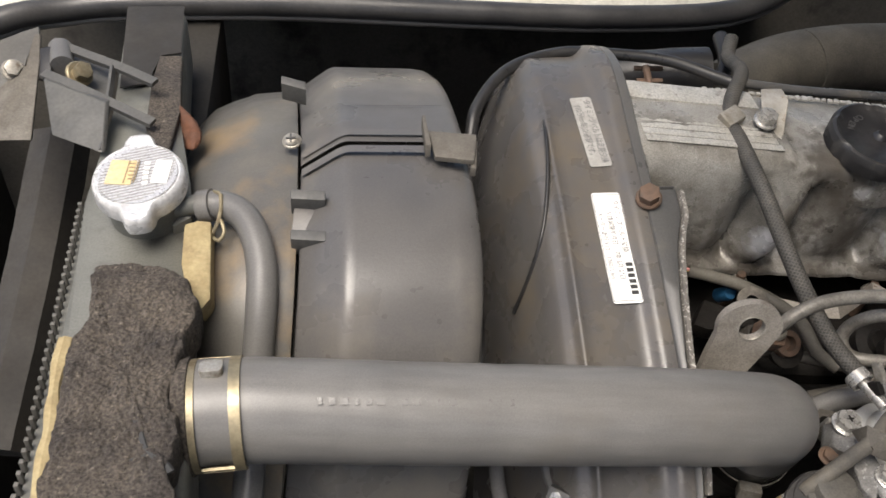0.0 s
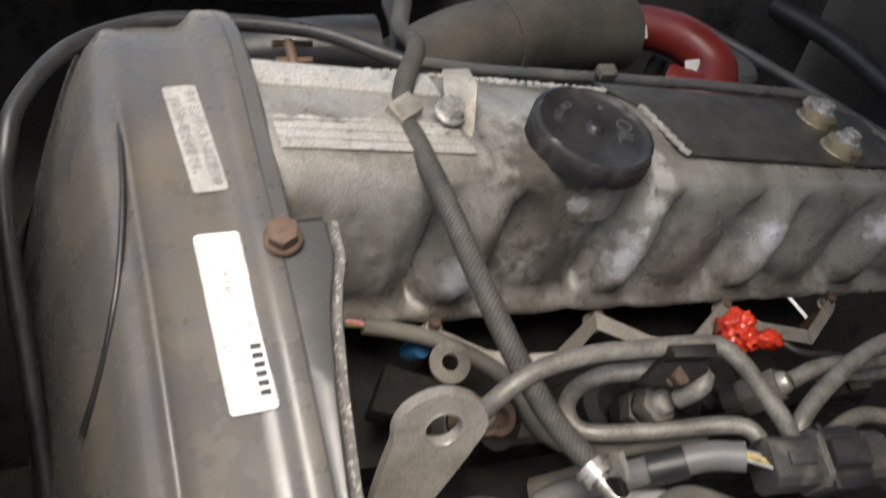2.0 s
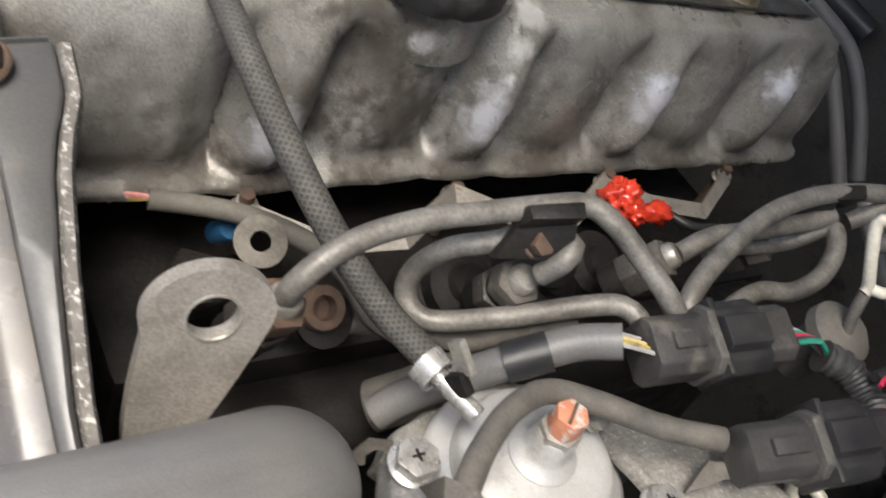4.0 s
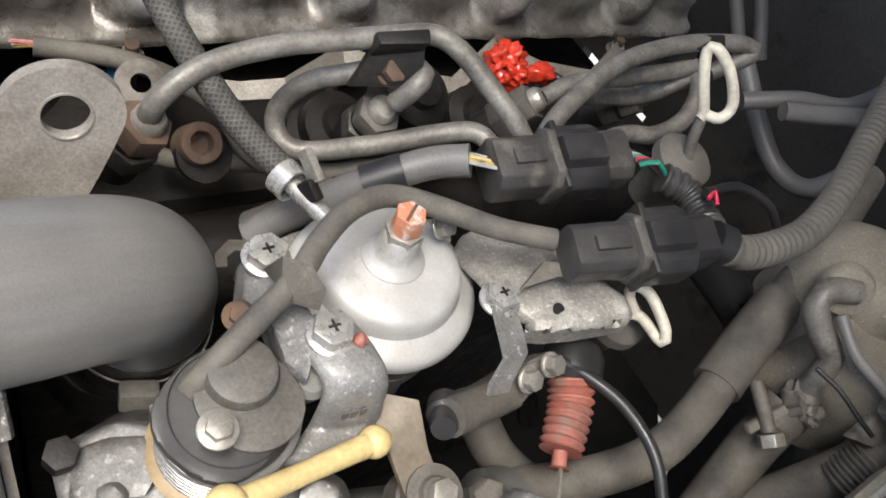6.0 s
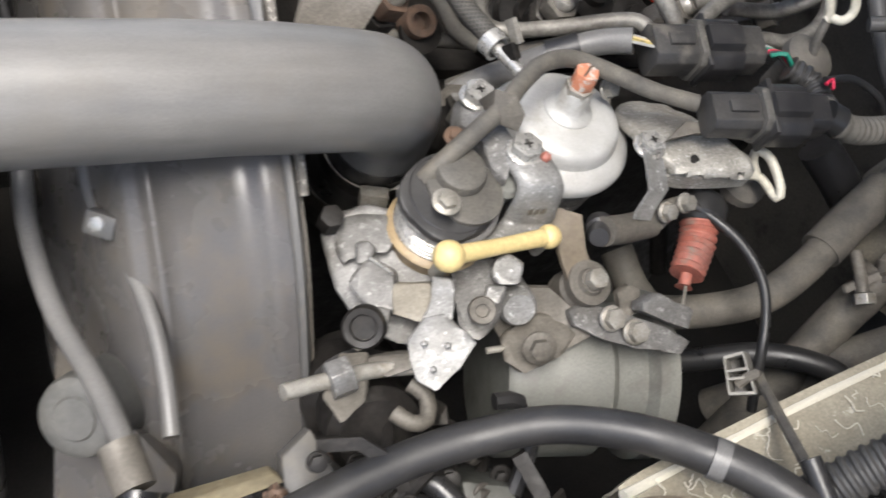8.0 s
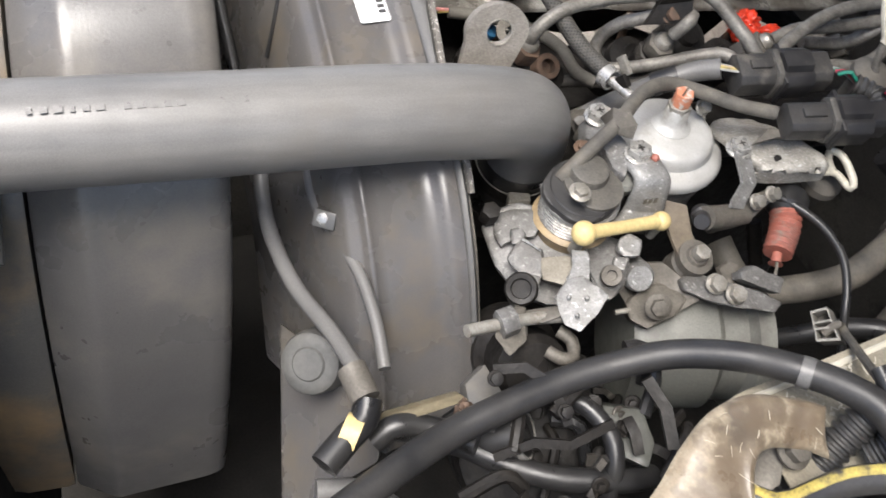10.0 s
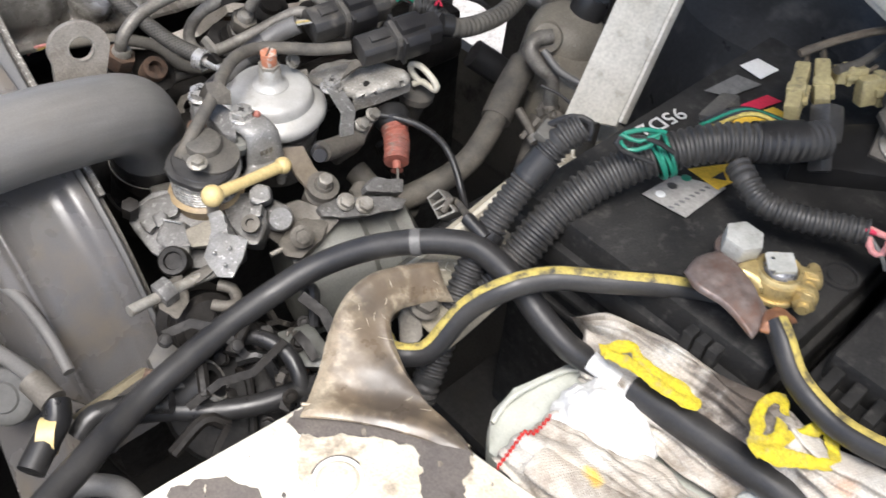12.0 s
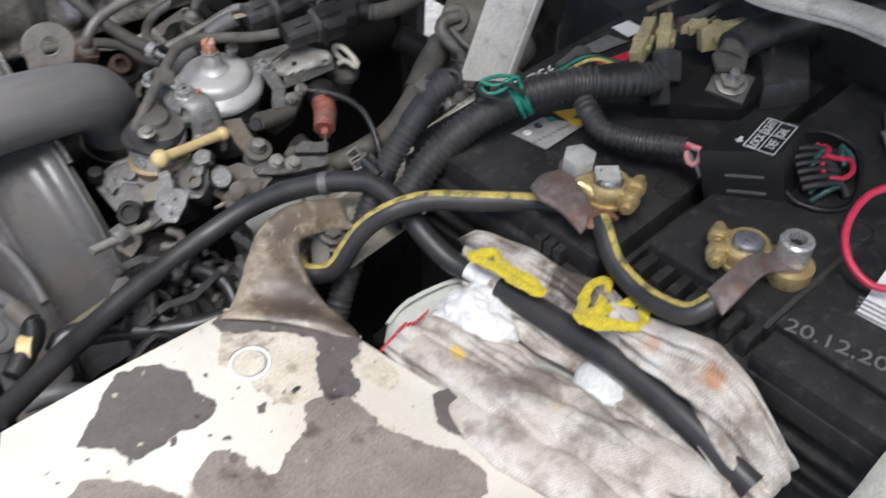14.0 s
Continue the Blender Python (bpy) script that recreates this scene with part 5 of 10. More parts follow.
    for k in range(46):
        f = rnd.random() * 4.0
        i = int(f)
        p = top[i].lerp(top[i + 1], f - i) + Vector((0, -0.006 - 0.022 * rnd.random() ** 1.5, 0.0055))
        d = Vector((rnd.uniform(-1, 1), rnd.uniform(-1, 1), 0)).normalized() * rnd.uniform(0.002, 0.007)
        e = Vector((d.y, -d.x, 0))
        part("scratch", tube([p - d, p - d * 0.4 + e * rnd.uniform(-0.7, 0.7), p + e * rnd.uniform(-0.5, 0.5), p + d * 0.5 + e * rnd.uniform(-0.7, 0.7), p + d], rnd.uniform(0.0002, 0.00045), 5, 0.002, 0.6), "paint", t)
    return t


front_panel()


# ---- on the rocker cover ----
def oil_cap():
    c = Vector((0.389, 0.451, 1.0350))
    n = Vector((0.03, -0.10, 1)).normalized()
    t = thing("oil_filler_cap", c - n * 0.03, "black plastic oil filler cap on the rocker cover", "oil cap")
    m = basis(c, n, (0.75, -0.6, 0))
    own = bmesh.new()
    rings = []
    for s, h in ((0.92, -0.0145), (0.98, -0.0135), (1.0, -0.011), (1.0, -0.0045), (0.96, -0.0008), (0.90, 0.0), (0.84, -0.0012), (0.80, -0.0022)):
        ring = []
        for k in range(96):
            an = 2 * math.pi * k / 96
            f = 1 - 0.055 * max(0.0, math.cos(an * 6)) ** 6 if h < -0.0005 else 1.0 - 0.03 * max(0.0, math.cos(an * 6)) ** 6
            ring.append(own.verts.new(m @ Vector((0.0345 * s * f * math.cos(an), 0.0345 * s * f * math.sin(an), h))))
        rings.append(ring)
    for a, b in zip(rings, rings[1:]):
        for k in range(96):
            own.faces.new((a[k], a[(k + 1) % 96], b[(k + 1) % 96], b[k]))
    own.faces.new(rings[-1])
    part("cap", own, "black_plastic", t, smooth=40)
    part("hub", lathe([(0, 0.001), (0.003, 0.001), (0.0045, -0.0002), (0.0055, -0.0022)], m, 24), "black_plastic", t)
    u = basis(c, n, (1, 0, 0))
    part("lettering", lettering("OIL", 0.0130, u @ pose(0.0175, -0.0025, -0.0018, 0, 0, 248)), "cap_letters", t)
    for k, ch in enumerate("OPEN"):
        a = radians(112 + 14 * k)
        part("lettering", lettering(ch, 0.0068, u @ pose(0.0205 * math.cos(a), 0.0205 * math.sin(a), -0.0018, 0, 0, 112 + 14 * k + 90)), "cap_letters", t)
    part("arrow", prism([(0, 0.0022), (-0.0018, -0.0015), (0.0018, -0.0015)], 0.0004, u @ pose(0.012, 0.0165, -0.0019)), "cap_letters", t)
    for k in range(6):
        for j in range(11):
            a = radians(60 * k + 30 + 2.6 * (j - 5)) + math.atan2(-0.6, 0.75)
            part("grip_line", box(0.0007, 0.0006, 0.0075, m @ pose(0.0345 * math.cos(a - math.atan2(-0.6, 0.75)), 0.0345 * math.sin(a - math.atan2(-0.6, 0.75)), -0.0125, 0, 0, math.degrees(a - math.atan2(-0.6, 0.75)) + 90), 0), "black_plastic", t)
    part("neck", lathe([(0.031, -0.04), (0.030, -0.022), (0.0285, -0.0135), (0.0, -0.0135)], m, 36), "alu", t, "cast aluminium filler neck")
    return t


oil_cap()


def hose_bracket():
    c = Vector((0.311, 0.467, 1.030))
    t = thing("hose_bracket", c, "zinc-plated steel bracket bolted to the rocker cover", "bracket")
    part("foot", slab([(0.303, 0.482, 1.0250), (0.327, 0.475, 1.0320), (0.322, 0.456, 1.0250), (0.317, 0.457, 1.0230), (0.31, 0.468, 1.0260), (0.3, 0.473, 1.0240)], (0, 0, 0.0022), 0.0006), "steel", t)
    part("upright", slab([(0.318, 0.495, 1.0380), (0.331, 0.491, 1.0410), (0.331, 0.479, 1.0400), (0.324, 0.457, 1.0250), (0.32, 0.466, 1.0290), (0.315, 0.478, 1.0300)], (0, 0.002, 0.002), 0.0006), "steel", t)
    bolt_thing(t, "bolt", (0.312, 0.468, 1.0330), (0.1, -0.2, 1), 0.0115, 0.008, "bright", 0.008)
    part("dome_plug", lathe([(0.0, 0.004), (0.005, 0.0035), (0.009, 0.002), (0.011, 0.0)], basis((0.311, 0.462, 1.0240), (0.1, -0.25, 1)), 24), "zinc_yellow", t, "shiny dome plug")
    return t


hose_bracket()


def fuel_hose():
    t = thing("fuel_hose", (0.31, 0.3, 0.97), "dusty braided rubber fuel hose from the bracket to the pump", "hose")
    pts = [(0.325, 0.573, 1.0350), (0.318, 0.555, 1.0290), (0.313, 0.521, 1.0380), (0.298, 0.495, 1.0350), (0.29, 0.475, 1.0290), (0.29, 0.452, 1.0290), (0.29, 0.406, 1.0250), (0.293, 0.373, 1.0150), (0.301, 0.342, 0.999), (0.313, 0.317, 0.983), (0.3235, 0.298, 0.976)]
    part("hose", tube(pts, 0.0053, 16, 0.003), "braid", t)
    part("clip", box(0.0155, 0.012, 0.007, basis((0.289, 0.472, 1.0310), (0.0, -0.35, 1), (0.8, 0.5, 0)), 0.0015), "steel", t, "folded steel clip")
    e0, e1 = Vector((0.323, 0.293, 0.976)), Vector((0.33, 0.273, 0.975))
    d = (e1 - e0).normalized()
    band = part("clamp_band", ring_band(e0, d, 0.0058, 0.007), "bright", t, "bright spring hose clamp")
    part("clamp_ear", box(0.003, 0.012, 0.006, basis((0.327, 0.289, 0.986), (0.2, -0.6, 0.8), (1, 0.3, 0)), 0.0005), "steel", band)
    part("clamp_ear", box(0.004, 0.008, 0.008, basis((0.326, 0.285, 0.977), (0.2, -0.6, 0.8), (1, 0.3, 0)), 0.001), "grime", band)
    part("spout", tube([e0, e1], 0.0034, 12), "bright", t, "bright metal spout")
    return t


fuel_hose()


def cover_bolts():
    for p, a in (((0.597, 0.4595, 1.0075), "bolt on a dark grommet"), ((0.606, 0.494, 1.0060), "bolt on a metal spacer")):
        c = Vector(p)
        t = thing("cover_bolt", c, "steel hexagon " + a + " on the rocker cover", "bolt", "rocker cover bolts")
        n = Vector((0.1, -0.05, 1))
        part("grommet", lathe([(0.0, 0.001), (0.009, 0.001), (0.012, -0.001), (0.0125, -0.006), (0.014, -0.0075), (0.014, -0.011)], basis(c, n), 28), "zinc_yellow", t)
        bolt_thing(t, "bolt", c + Vector((0, 0, 0.001)), n, 0.0105, 0.007, "bright", 0.0085)


cover_bolts()

RAIL = [(0.259, 0.571, 0.991), (0.28, 0.567, 1.0000), (0.315, 0.558, 1.0070), (0.38, 0.55, 1.0040), (0.457, 0.539, 1.0050), (0.55, 0.529, 1.0030), (0.627, 0.521, 0.998), (0.662, 0.503, 0.988), (0.692, 0.484, 0.975), (0.723, 0.462, 0.959)]
rail = thing("breather_rail", RAIL[4], "grey hard vacuum pipe along the back of the rocker cover", "pipe")
part("pipe", tube(RAIL, 0.0036, 12), "plastic", rail)
part("clip", box(0.012, 0.009, 0.006, basis((0.451, 0.533, 1.0110), (0, -0.3, 1)), 0.001), "bracket", rail)
part("sleeve", tube([(0.255, 0.577, 0.986), (0.278, 0.567, 0.999)], 0.006, 14), "rubber", rail, "soft rubber sleeve")
part("mount", lathe([(0.0, 0.004), (0.008, 0.003), (0.010, -0.001), (0.007, -0.004), (0.007, -0.015)], basis((0.618, 0.509, 1.0), (0.1, 0, 1)), 20), "steel", rail)

pipe_thing("vacuum_hose", [(0.118, 0.36, 0.90), (0.111, 0.456, 0.988), (0.114, 0.481, 1.0140), (0.122, 0.503, 1.0240), (0.146, 0.533, 1.0310), (0.184, 0.55, 1.0340), (0.224, 0.55, 1.0340), (0.265, 0.542, 1.0340), (0.296, 0.527, 1.0310), (0.313, 0.516, 1.0300)], 0.0043, "rubber_black", "black rubber vacuum hose arching over the timing cover", "hose")
pipe_thing("breather_hose", [(0.33, 0.601, 1.0200), (0.327, 0.574, 1.0150), (0.319, 0.557, 1.0080)], 0.006, "rubber_black", "black rubber breather hose behind the rocker cover", "hose")

clampb = thing("pipe_clamp", (0.256, 0.548, 1.0170), "rusty screw pipe clamp on a rubber duct", "clamp")
part("bar", box(0.022, 0.003, 0.003, basis((0.255, 0.549, 1.0220), (0, -0.5, 0.8), (1, 0, 0)), 0.0005), "rust", clampb)
part("bar", box(0.020, 0.003, 0.003, basis((0.253, 0.537, 1.0190), (0, -0.5, 0.8), (1, 0, 0)), 0.0005), "rust", clampb)
part("screw", tube([(0.251, 0.545, 1.0270), (0.252, 0.531, 1.0200)], 0.0028, 8), "rust", clampb)
pipe_thing("air_duct", [(0.231, 0.579, 0.993), (0.267, 0.569, 1.0040), (0.31, 0.565, 1.0090)], 0.02, "rubber_black", "black rubber duct behind the timing cover", "duct")
DUCT = [(0.356, 0.612, 0.955), (0.414, 0.643, 0.962), (0.484, 0.661, 0.964), (0.563, 0.669, 0.962)]
duct = thing("intake_duct", DUCT[1], "large dusty grey intake duct behind the engine", "duct")
part("tube", tube(DUCT, 0.031, 28), "duct", duct)
for f in (0.42, 0.47):
    part("seam_ring", ring_band(Vector(DUCT[1]).lerp(Vector(DUCT[2]), f), Vector(DUCT[2]) - Vector(DUCT[1]), 0.0306, 0.004, 0.0018, 40), "duct", duct)
redh = thing("coolant_hose", (0.625, 0.65, 0.953), "red silicone hose with white printed marks behind the rocker cover", "hose")
part("hose", tube([(0.607, 0.733, 0.929), (0.628, 0.709, 0.942), (0.646, 0.678, 0.948), (0.657, 0.647, 0.941), (0.642, 0.628, 0.927), (0.619, 0.652, 0.92)], 0.0195, 22), "red_hose", redh)
for p in ((0.605, 0.693, 0.947), (0.634, 0.647, 0.943)):
    part("printed_mark", box(0.013, 0.011, 0.0006, basis(p, (-0.5, -0.6, 0.6), (0.9, -0.3, 0.3)), 0), "ink_white", redh)
cylb = thing("brake_reservoir", (0.727, 0.689, 0.904), "pale dusty plastic reservoir beside the red hose", "reservoir")
part("body", lathe([(0.0, 0.0), (0.03, 0.0), (0.034, -0.004), (0.034, -0.012), (0.028, -0.016), (0.028, -0.06), (0.02, -0.065), (0.02, -0.7)], basis((0.726, 0.702, 0.916), (0.1, 0, 1)), 28), "dusty_panel", cylb)
solid("clutch_cylinder", lathe([(0.0, 0.006), (0.006, 0.005), (0.0085, 0.0), (0.0085, -0.03), (0.008, -0.035), (0.008, -0.7)], basis((0.642, 0.696, 0.916), (0.05, 0.0, 1)), 24), "rubber_black", "small glossy black cylinder behind the engine", "cylinder")

# hoses and ledges at the back and on the far side
pipe_thing("heater_hose", [(0.723, 0.518, 0.954), (0.754, 0.487, 0.938), (0.762, 0.453, 0.903), (0.765, 0.417, 0.863)], 0.0055, "rubber", "grey rubber heater hose behind the engine", "hose", "heater hoses")
pipe_thing("heater_hose", [(0.761, 0.519, 0.953), (0.787, 0.486, 0.932), (0.795, 0.454, 0.899), (0.795, 0.422, 0.86)], 0.0055, "rubber", "grey rubber heater hose behind the engine", "hose", "heater hoses")
pipe_thing("loom", [(0.773, 0.869, 0.878), (0.836, 0.774, 0.873), (0.877, 0.682, 0.872), (0.896, 0.61, 0.876)], 0.006, "rubber", "grey cable loom along the far bulkhead", "cable")
pipe_thing("bulkhead_seal", [(0.92, 0.862, 0.89), (0.959, 0.784, 0.886), (0.982, 0.693, 0.874), (1.0150, 0.601, 0.853)], 0.013, "seal", "black rubber seal along the bulkhead", "seal")

seal = thing("fender_seal", (0.093, 0.855, 0.89), "black rubber weather strip along the far fender edge", "weather strip")
SEAL = [(-0.262, 0.656, 0.979), (-0.23, 0.671, 0.987), (-0.195, 0.69, 0.984), (-0.147, 0.697, 0.986), (-0.018, 0.702, 0.986), (0.129, 0.7, 0.983), (0.257, 0.701, 0.98), (0.366, 0.709, 0.98), (0.418, 0.72, 0.986), (0.455, 0.737, 0.996)]
part("lip", tube(SEAL, 0.0105, 14, 0.01), "seal", seal)
part("bead", tube([Vector(p) + Vector((0, -0.003, -0.010)) for p in SEAL], 0.0038, 10, 0.01), "rubber", seal)
solid("far_fender", loft([[Vector(p) + Vector((0, 0.012, 0.0)) for p in SEAL], [Vector(p) + Vector((0, 0.10, 0.03)) for p in SEAL], [Vector(p) + Vector((0, 0.3, 0.02)) for p in SEAL]], 40, 8, 0.002), "bar", "pale painted far fender beyond the seal", "fender")


# ---- injection side of the engine ----
def lifting_eye():
    c = Vector((0.2526, 0.3125, 1.004))
    n = Vector((-0.12, -0.95, 0.24)).normalized()
    t = thing("lifting_eye", c - Vector((0, 0, 0.05)), "grey-brown steel engine lifting eye with a round hole", "lifting eye")
    m = basis(c, n, (1, 0.1, 0))
    k = 48
    out, hole = [], []
    for i in range(k):
        an = 2 * math.pi * i / k
        x, y = 0.0185 * math.cos(an), 0.0165 * math.sin(an)
        if y < -0.004:
            f = (-y - 0.004) / 0.0125
            x, y = x * (1 - 0.12 * f) - 0.021 * f, y - 0.042 * f
        out.append((x, y))
        hole.append((0.0076 * math.cos(an) + 0.001, 0.0076 * math.sin(an)))
    part("plate", plate_hole(out, hole, 0.0055, m @ pose(0, 0, -0.002)), "eye", t, smooth=40)
    part("worn_edge", tube([m @ Vector((0.001 + 0.0077 * math.cos(radians(a)), 0.0077 * math.sin(radians(a)), 0.0034)) for a in range(0, 370, 15)], 0.0006, 6, 0.002), "steel", t, "worn bright edge of the hole")
    return t


lifting_eye()

GLOW = [(0.304, 0.411, 0.934), (0.325, 0.39, 0.935), (0.344, 0.384, 0.934), (0.365, 0.38, 0.936), (0.411, 0.412, 0.924), (0.442, 0.395, 0.917), (0.468, 0.387, 0.915), (0.509, 0.411, 0.917), (0.534, 0.397, 0.91), (0.573, 0.388, 0.904), (0.614, 0.412, 0.902)]
glow = thing("glow_plug_bar", GLOW[4], "zigzag steel busbar across the glow plugs", "busbar")
part("bar", strip(GLOW, 0.0085, 0.0016, (0.1, -0.6, 0.8)), "eye", glow)
for x, y, z in ((0.305, 0.412, 0.935), (0.414, 0.415, 0.919), (0.513, 0.413, 0.913), (0.616, 0.415, 0.899)):
    st = part("glow_plug", tube([(x, y + 0.004, z - 0.03), (x, y, z + 0.008)], 0.0032, 10), "rust", glow, "rusty threaded glow plug stud")
    part("nut", hexhead(basis((x, y + 0.0005, z - 0.0015), (0, -0.15, 1)), 0.009, 0.005, 0.0065), "steel", st)
solid("sealed_joint", lump((0.501, 0.391, 0.924), 0.0098, 0.6, 2.6, 1.0, (1, 1, 1.05), div=4, bm=lump((0.503, 0.383, 0.922), 0.0085, 0.6, 2.6, 4.0, (1.1, 1, 0.9), div=4, bm=lump((0.517, 0.378, 0.925), 0.0062, 0.5, 2.6, 7.0, (1.4, 1, 0.9)))), "red_paint", "lumpy glossy red sealed cable joint on the busbar", "cable joint", smooth=170)
pipe_thing("glow_lead", [(0.524, 0.375, 0.925), (0.533, 0.365, 0.924), (0.551, 0.36, 0.924), (0.57, 0.355, 0.923)], 0.0024, "rubber_black", "thin black lead from the red joint", "wire")

cond = thing("wiring_conduit", (0.298, 0.405, 0.941), "dusty split conduit with bare orange wire ends", "conduit")
part("sleeve", tube([(0.265, 0.413, 0.946), (0.281, 0.408, 0.945), (0.298, 0.397, 0.947), (0.315, 0.38, 0.948), (0.326, 0.36, 0.948), (0.33, 0.34, 0.943), (0.34, 0.328, 0.941)], 0.0044, 12), "conduit_dusty", cond)
for dx, mt in ((0, "orange_paint"), (5, "pink_wire"), (-5, "stripe")):
    part("wire", tube([(0.268, 0.411, 0.948), Vector((0.258, 0.417, 0.945)) + Vector((0, 0, dx * 0.0003)), Vector((0.252, 0.421, 0.941)) + Vector((0, 0, -dx * 0.0003))], 0.0009, 6), mt, cond)
ringt = thing("ring_terminal", (0.299, 0.381, 0.945), "steel ring terminal with a blue plug", "terminal")
part("ring", plate_hole(ngon(0.0105, 24), ngon(0.0042, 24), 0.0015, basis((0.299, 0.381, 0.948), (-0.1, -0.5, 0.9))), "bracket", ringt)
part("plug", lathe([(0, 0.004), (0.0045, 0.004), (0.0052, 0.002), (0.0052, -0.012)], basis((0.295, 0.404, 0.932), (0.1, -0.6, 0.8)), 20), "blue", ringt, "blue plastic plug")


def union(c, axis, af, h, material, label, back=0.02):
    c, a = Vector(c), Vector(axis).normalized()
    t = thing("pipe_union", c - a * back, label, "pipe union", "injection pipe unions")
    part("nut", hexhead(basis(c - a * h, a), af, h), material, t)
    part("collar", lathe([(0.0, 0.0), (af * 0.36, 0.0), (af * 0.36, 0.003), (af * 0.28, 0.005), (0, 0.005)], basis(c, a), 20), "steel", t)
    part("lock_hexagon", hexhead(basis(c - a * (h + 0.011), a, (0.3, 1, 0.2)), af * 1.12, 0.009), "alu_dark", t, "dirty lower hexagon")
    part("holder", lathe([(af * 0.55, -back), (af * 0.55, -h - 0.011), (af * 0.5, -h - 0.002), (af * 0.5, -h)], basis(c, a), 24), "grime", t)
    return t


ua = Vector((0.295, 0.325, 1.0010)) - Vector((0.285, 0.334, 0.973))
union((0.285, 0.33, 0.977), ua, 0.0178, 0.010, "rust", "copper-brown hexagon pipe union", 0.03)
union((0.375, 0.32, 0.975), Vector((0.378, 0.314, 0.989)) - Vector((0.378, 0.327, 0.963)), 0.0165, 0.010, "bracket", "dirty hexagon pipe union on an injector", 0.03)
union((0.463, 0.326, 0.96), Vector((0.476, 0.322, 0.972)) - Vector((0.464, 0.328, 0.954)), 0.0165, 0.010, "bracket", "dirty hexagon pipe union on an injector", 0.03)
union((0.541, 0.33, 0.946), Vector((0.552, 0.324, 0.957)) - Vector((0.541, 0.333, 0.942)), 0.016, 0.010, "bracket", "dirty hexagon pipe union on an injector", 0.03)

pipe_thing("injection_pipe", [(0.284, 0.329, 0.978), (0.287, 0.328, 0.988), (0.297, 0.33, 0.996), (0.313, 0.333, 1.0000), (0.335, 0.333, 1.0030), (0.357, 0.33, 1.0050), (0.377, 0.327, 1.0070), (0.391, 0.323, 1.0090), (0.399, 0.315, 1.0070), (0.407, 0.303, 1.0000), (0.416, 0.286, 0.99), (0.427, 0.275, 0.971)], 0.0042, "pipe", "dirty grey steel injection pipe bent between pump and injector", "pipe", "injection pipes")
pipe_thing("injection_pipe", [(0.376, 0.314, 0.985), (0.38, 0.311, 0.994), (0.385, 0.314, 0.998), (0.381, 0.324, 0.995), (0.363, 0.331, 0.987), (0.351, 0.337, 0.98), (0.341, 0.339, 0.969), (0.338, 0.335, 0.959), (0.344, 0.325, 0.955), (0.368, 0.313, 0.964), (0.393, 0.303, 0.975), (0.405, 0.296, 0.98), (0.409, 0.287, 0.978), (0.411, 0.28, 0.966)], 0.0042, "pipe", "dirty grey steel injection pipe bent between pump and injector", "pipe", "injection pipes")
pipe_thing("injection_pipe", [(0.441, 0.287, 0.954), (0.445, 0.295, 0.966), (0.454, 0.302, 0.972), (0.469, 0.309, 0.977), (0.494, 0.318, 0.982), (0.52, 0.324, 0.983), (0.552, 0.325, 0.984), (0.581, 0.317, 0.986), (0.585, 0.313, 0.982), (0.567, 0.317, 0.97)], 0.0045, "pipe", "dirty grey steel injection pipe bent between pump and injector", "pipe", "injection pipes")
pipe_thing("injection_pipe", [(0.467, 0.325, 0.962), (0.486, 0.326, 0.968), (0.518, 0.324, 0.968), (0.545, 0.321, 0.971), (0.556, 0.32, 0.974)], 0.0045, "pipe", "dirty grey steel injection pipe bent between pump and injector", "pipe", "injection pipes")
pipe_thing("injection_pipe", [(0.538, 0.327, 0.95), (0.543, 0.322, 0.957), (0.556, 0.317, 0.969), (0.551, 0.306, 0.966), (0.538, 0.298, 0.959), (0.521, 0.297, 0.954), (0.506, 0.302, 0.953), (0.486, 0.299, 0.951), (0.47, 0.292, 0.943)], 0.0045, "pipe", "dirty grey steel injection pipe bent between pump and injector", "pipe", "injection pipes")
pipe_thing("return_pipe", [(0.303, 0.368, 0.918), (0.313, 0.36, 0.92), (0.334, 0.344, 0.931), (0.349, 0.33, 0.939), (0.359, 0.318, 0.945), (0.376, 0.312, 0.953), (0.397, 0.303, 0.962)], 0.0042, "dust_rubber", "dusty thin return hose behind the fuel hose", "hose")
pipe_thing("return_pipe", [(0.503, 0.333, 0.95), (0.536, 0.328, 0.949), (0.547, 0.326, 0.955), (0.564, 0.321, 0.963)], 0.0045, "pipe", "dented steel return pipe beside the injectors", "pipe")

clipp = thing("pipe_clip", (0.375, 0.323, 0.999), "dark steel saddle clip holding the injection pipes", "clip")
part("saddle", slab([(0.366, 0.325, 1.0120), (0.385, 0.319, 1.0160), (0.383, 0.313, 1.0140), (0.365, 0.319, 1.0110)], (0, 0.006, -0.012), 0.001), "grime", clipp)
part("leg", slab([(0.367, 0.324, 1.0080), (0.384, 0.318, 1.0120), (0.383, 0.313, 1.0030), (0.375, 0.314, 0.993), (0.359, 0.323, 0.988), (0.365, 0.324, 1.0000)], (0.0, 0.003, -0.002), 0.0008), "grime", clipp)
bolt_thing(clipp, "bolt", (0.374, 0.321, 0.995), (0.0, -0.7, 0.7), 0.008, 0.006, "rust", 0.006)
clip2 = thing("pipe_clip", (0.552, 0.326, 0.979), "dark steel saddle clip at the rear pipes", "clip")
part("saddle", slab([(0.542, 0.331, 0.986), (0.567, 0.321, 0.991), (0.564, 0.315, 0.988), (0.539, 0.325, 0.982)], (0, 0.006, -0.012), 0.001), "grime", clip2)
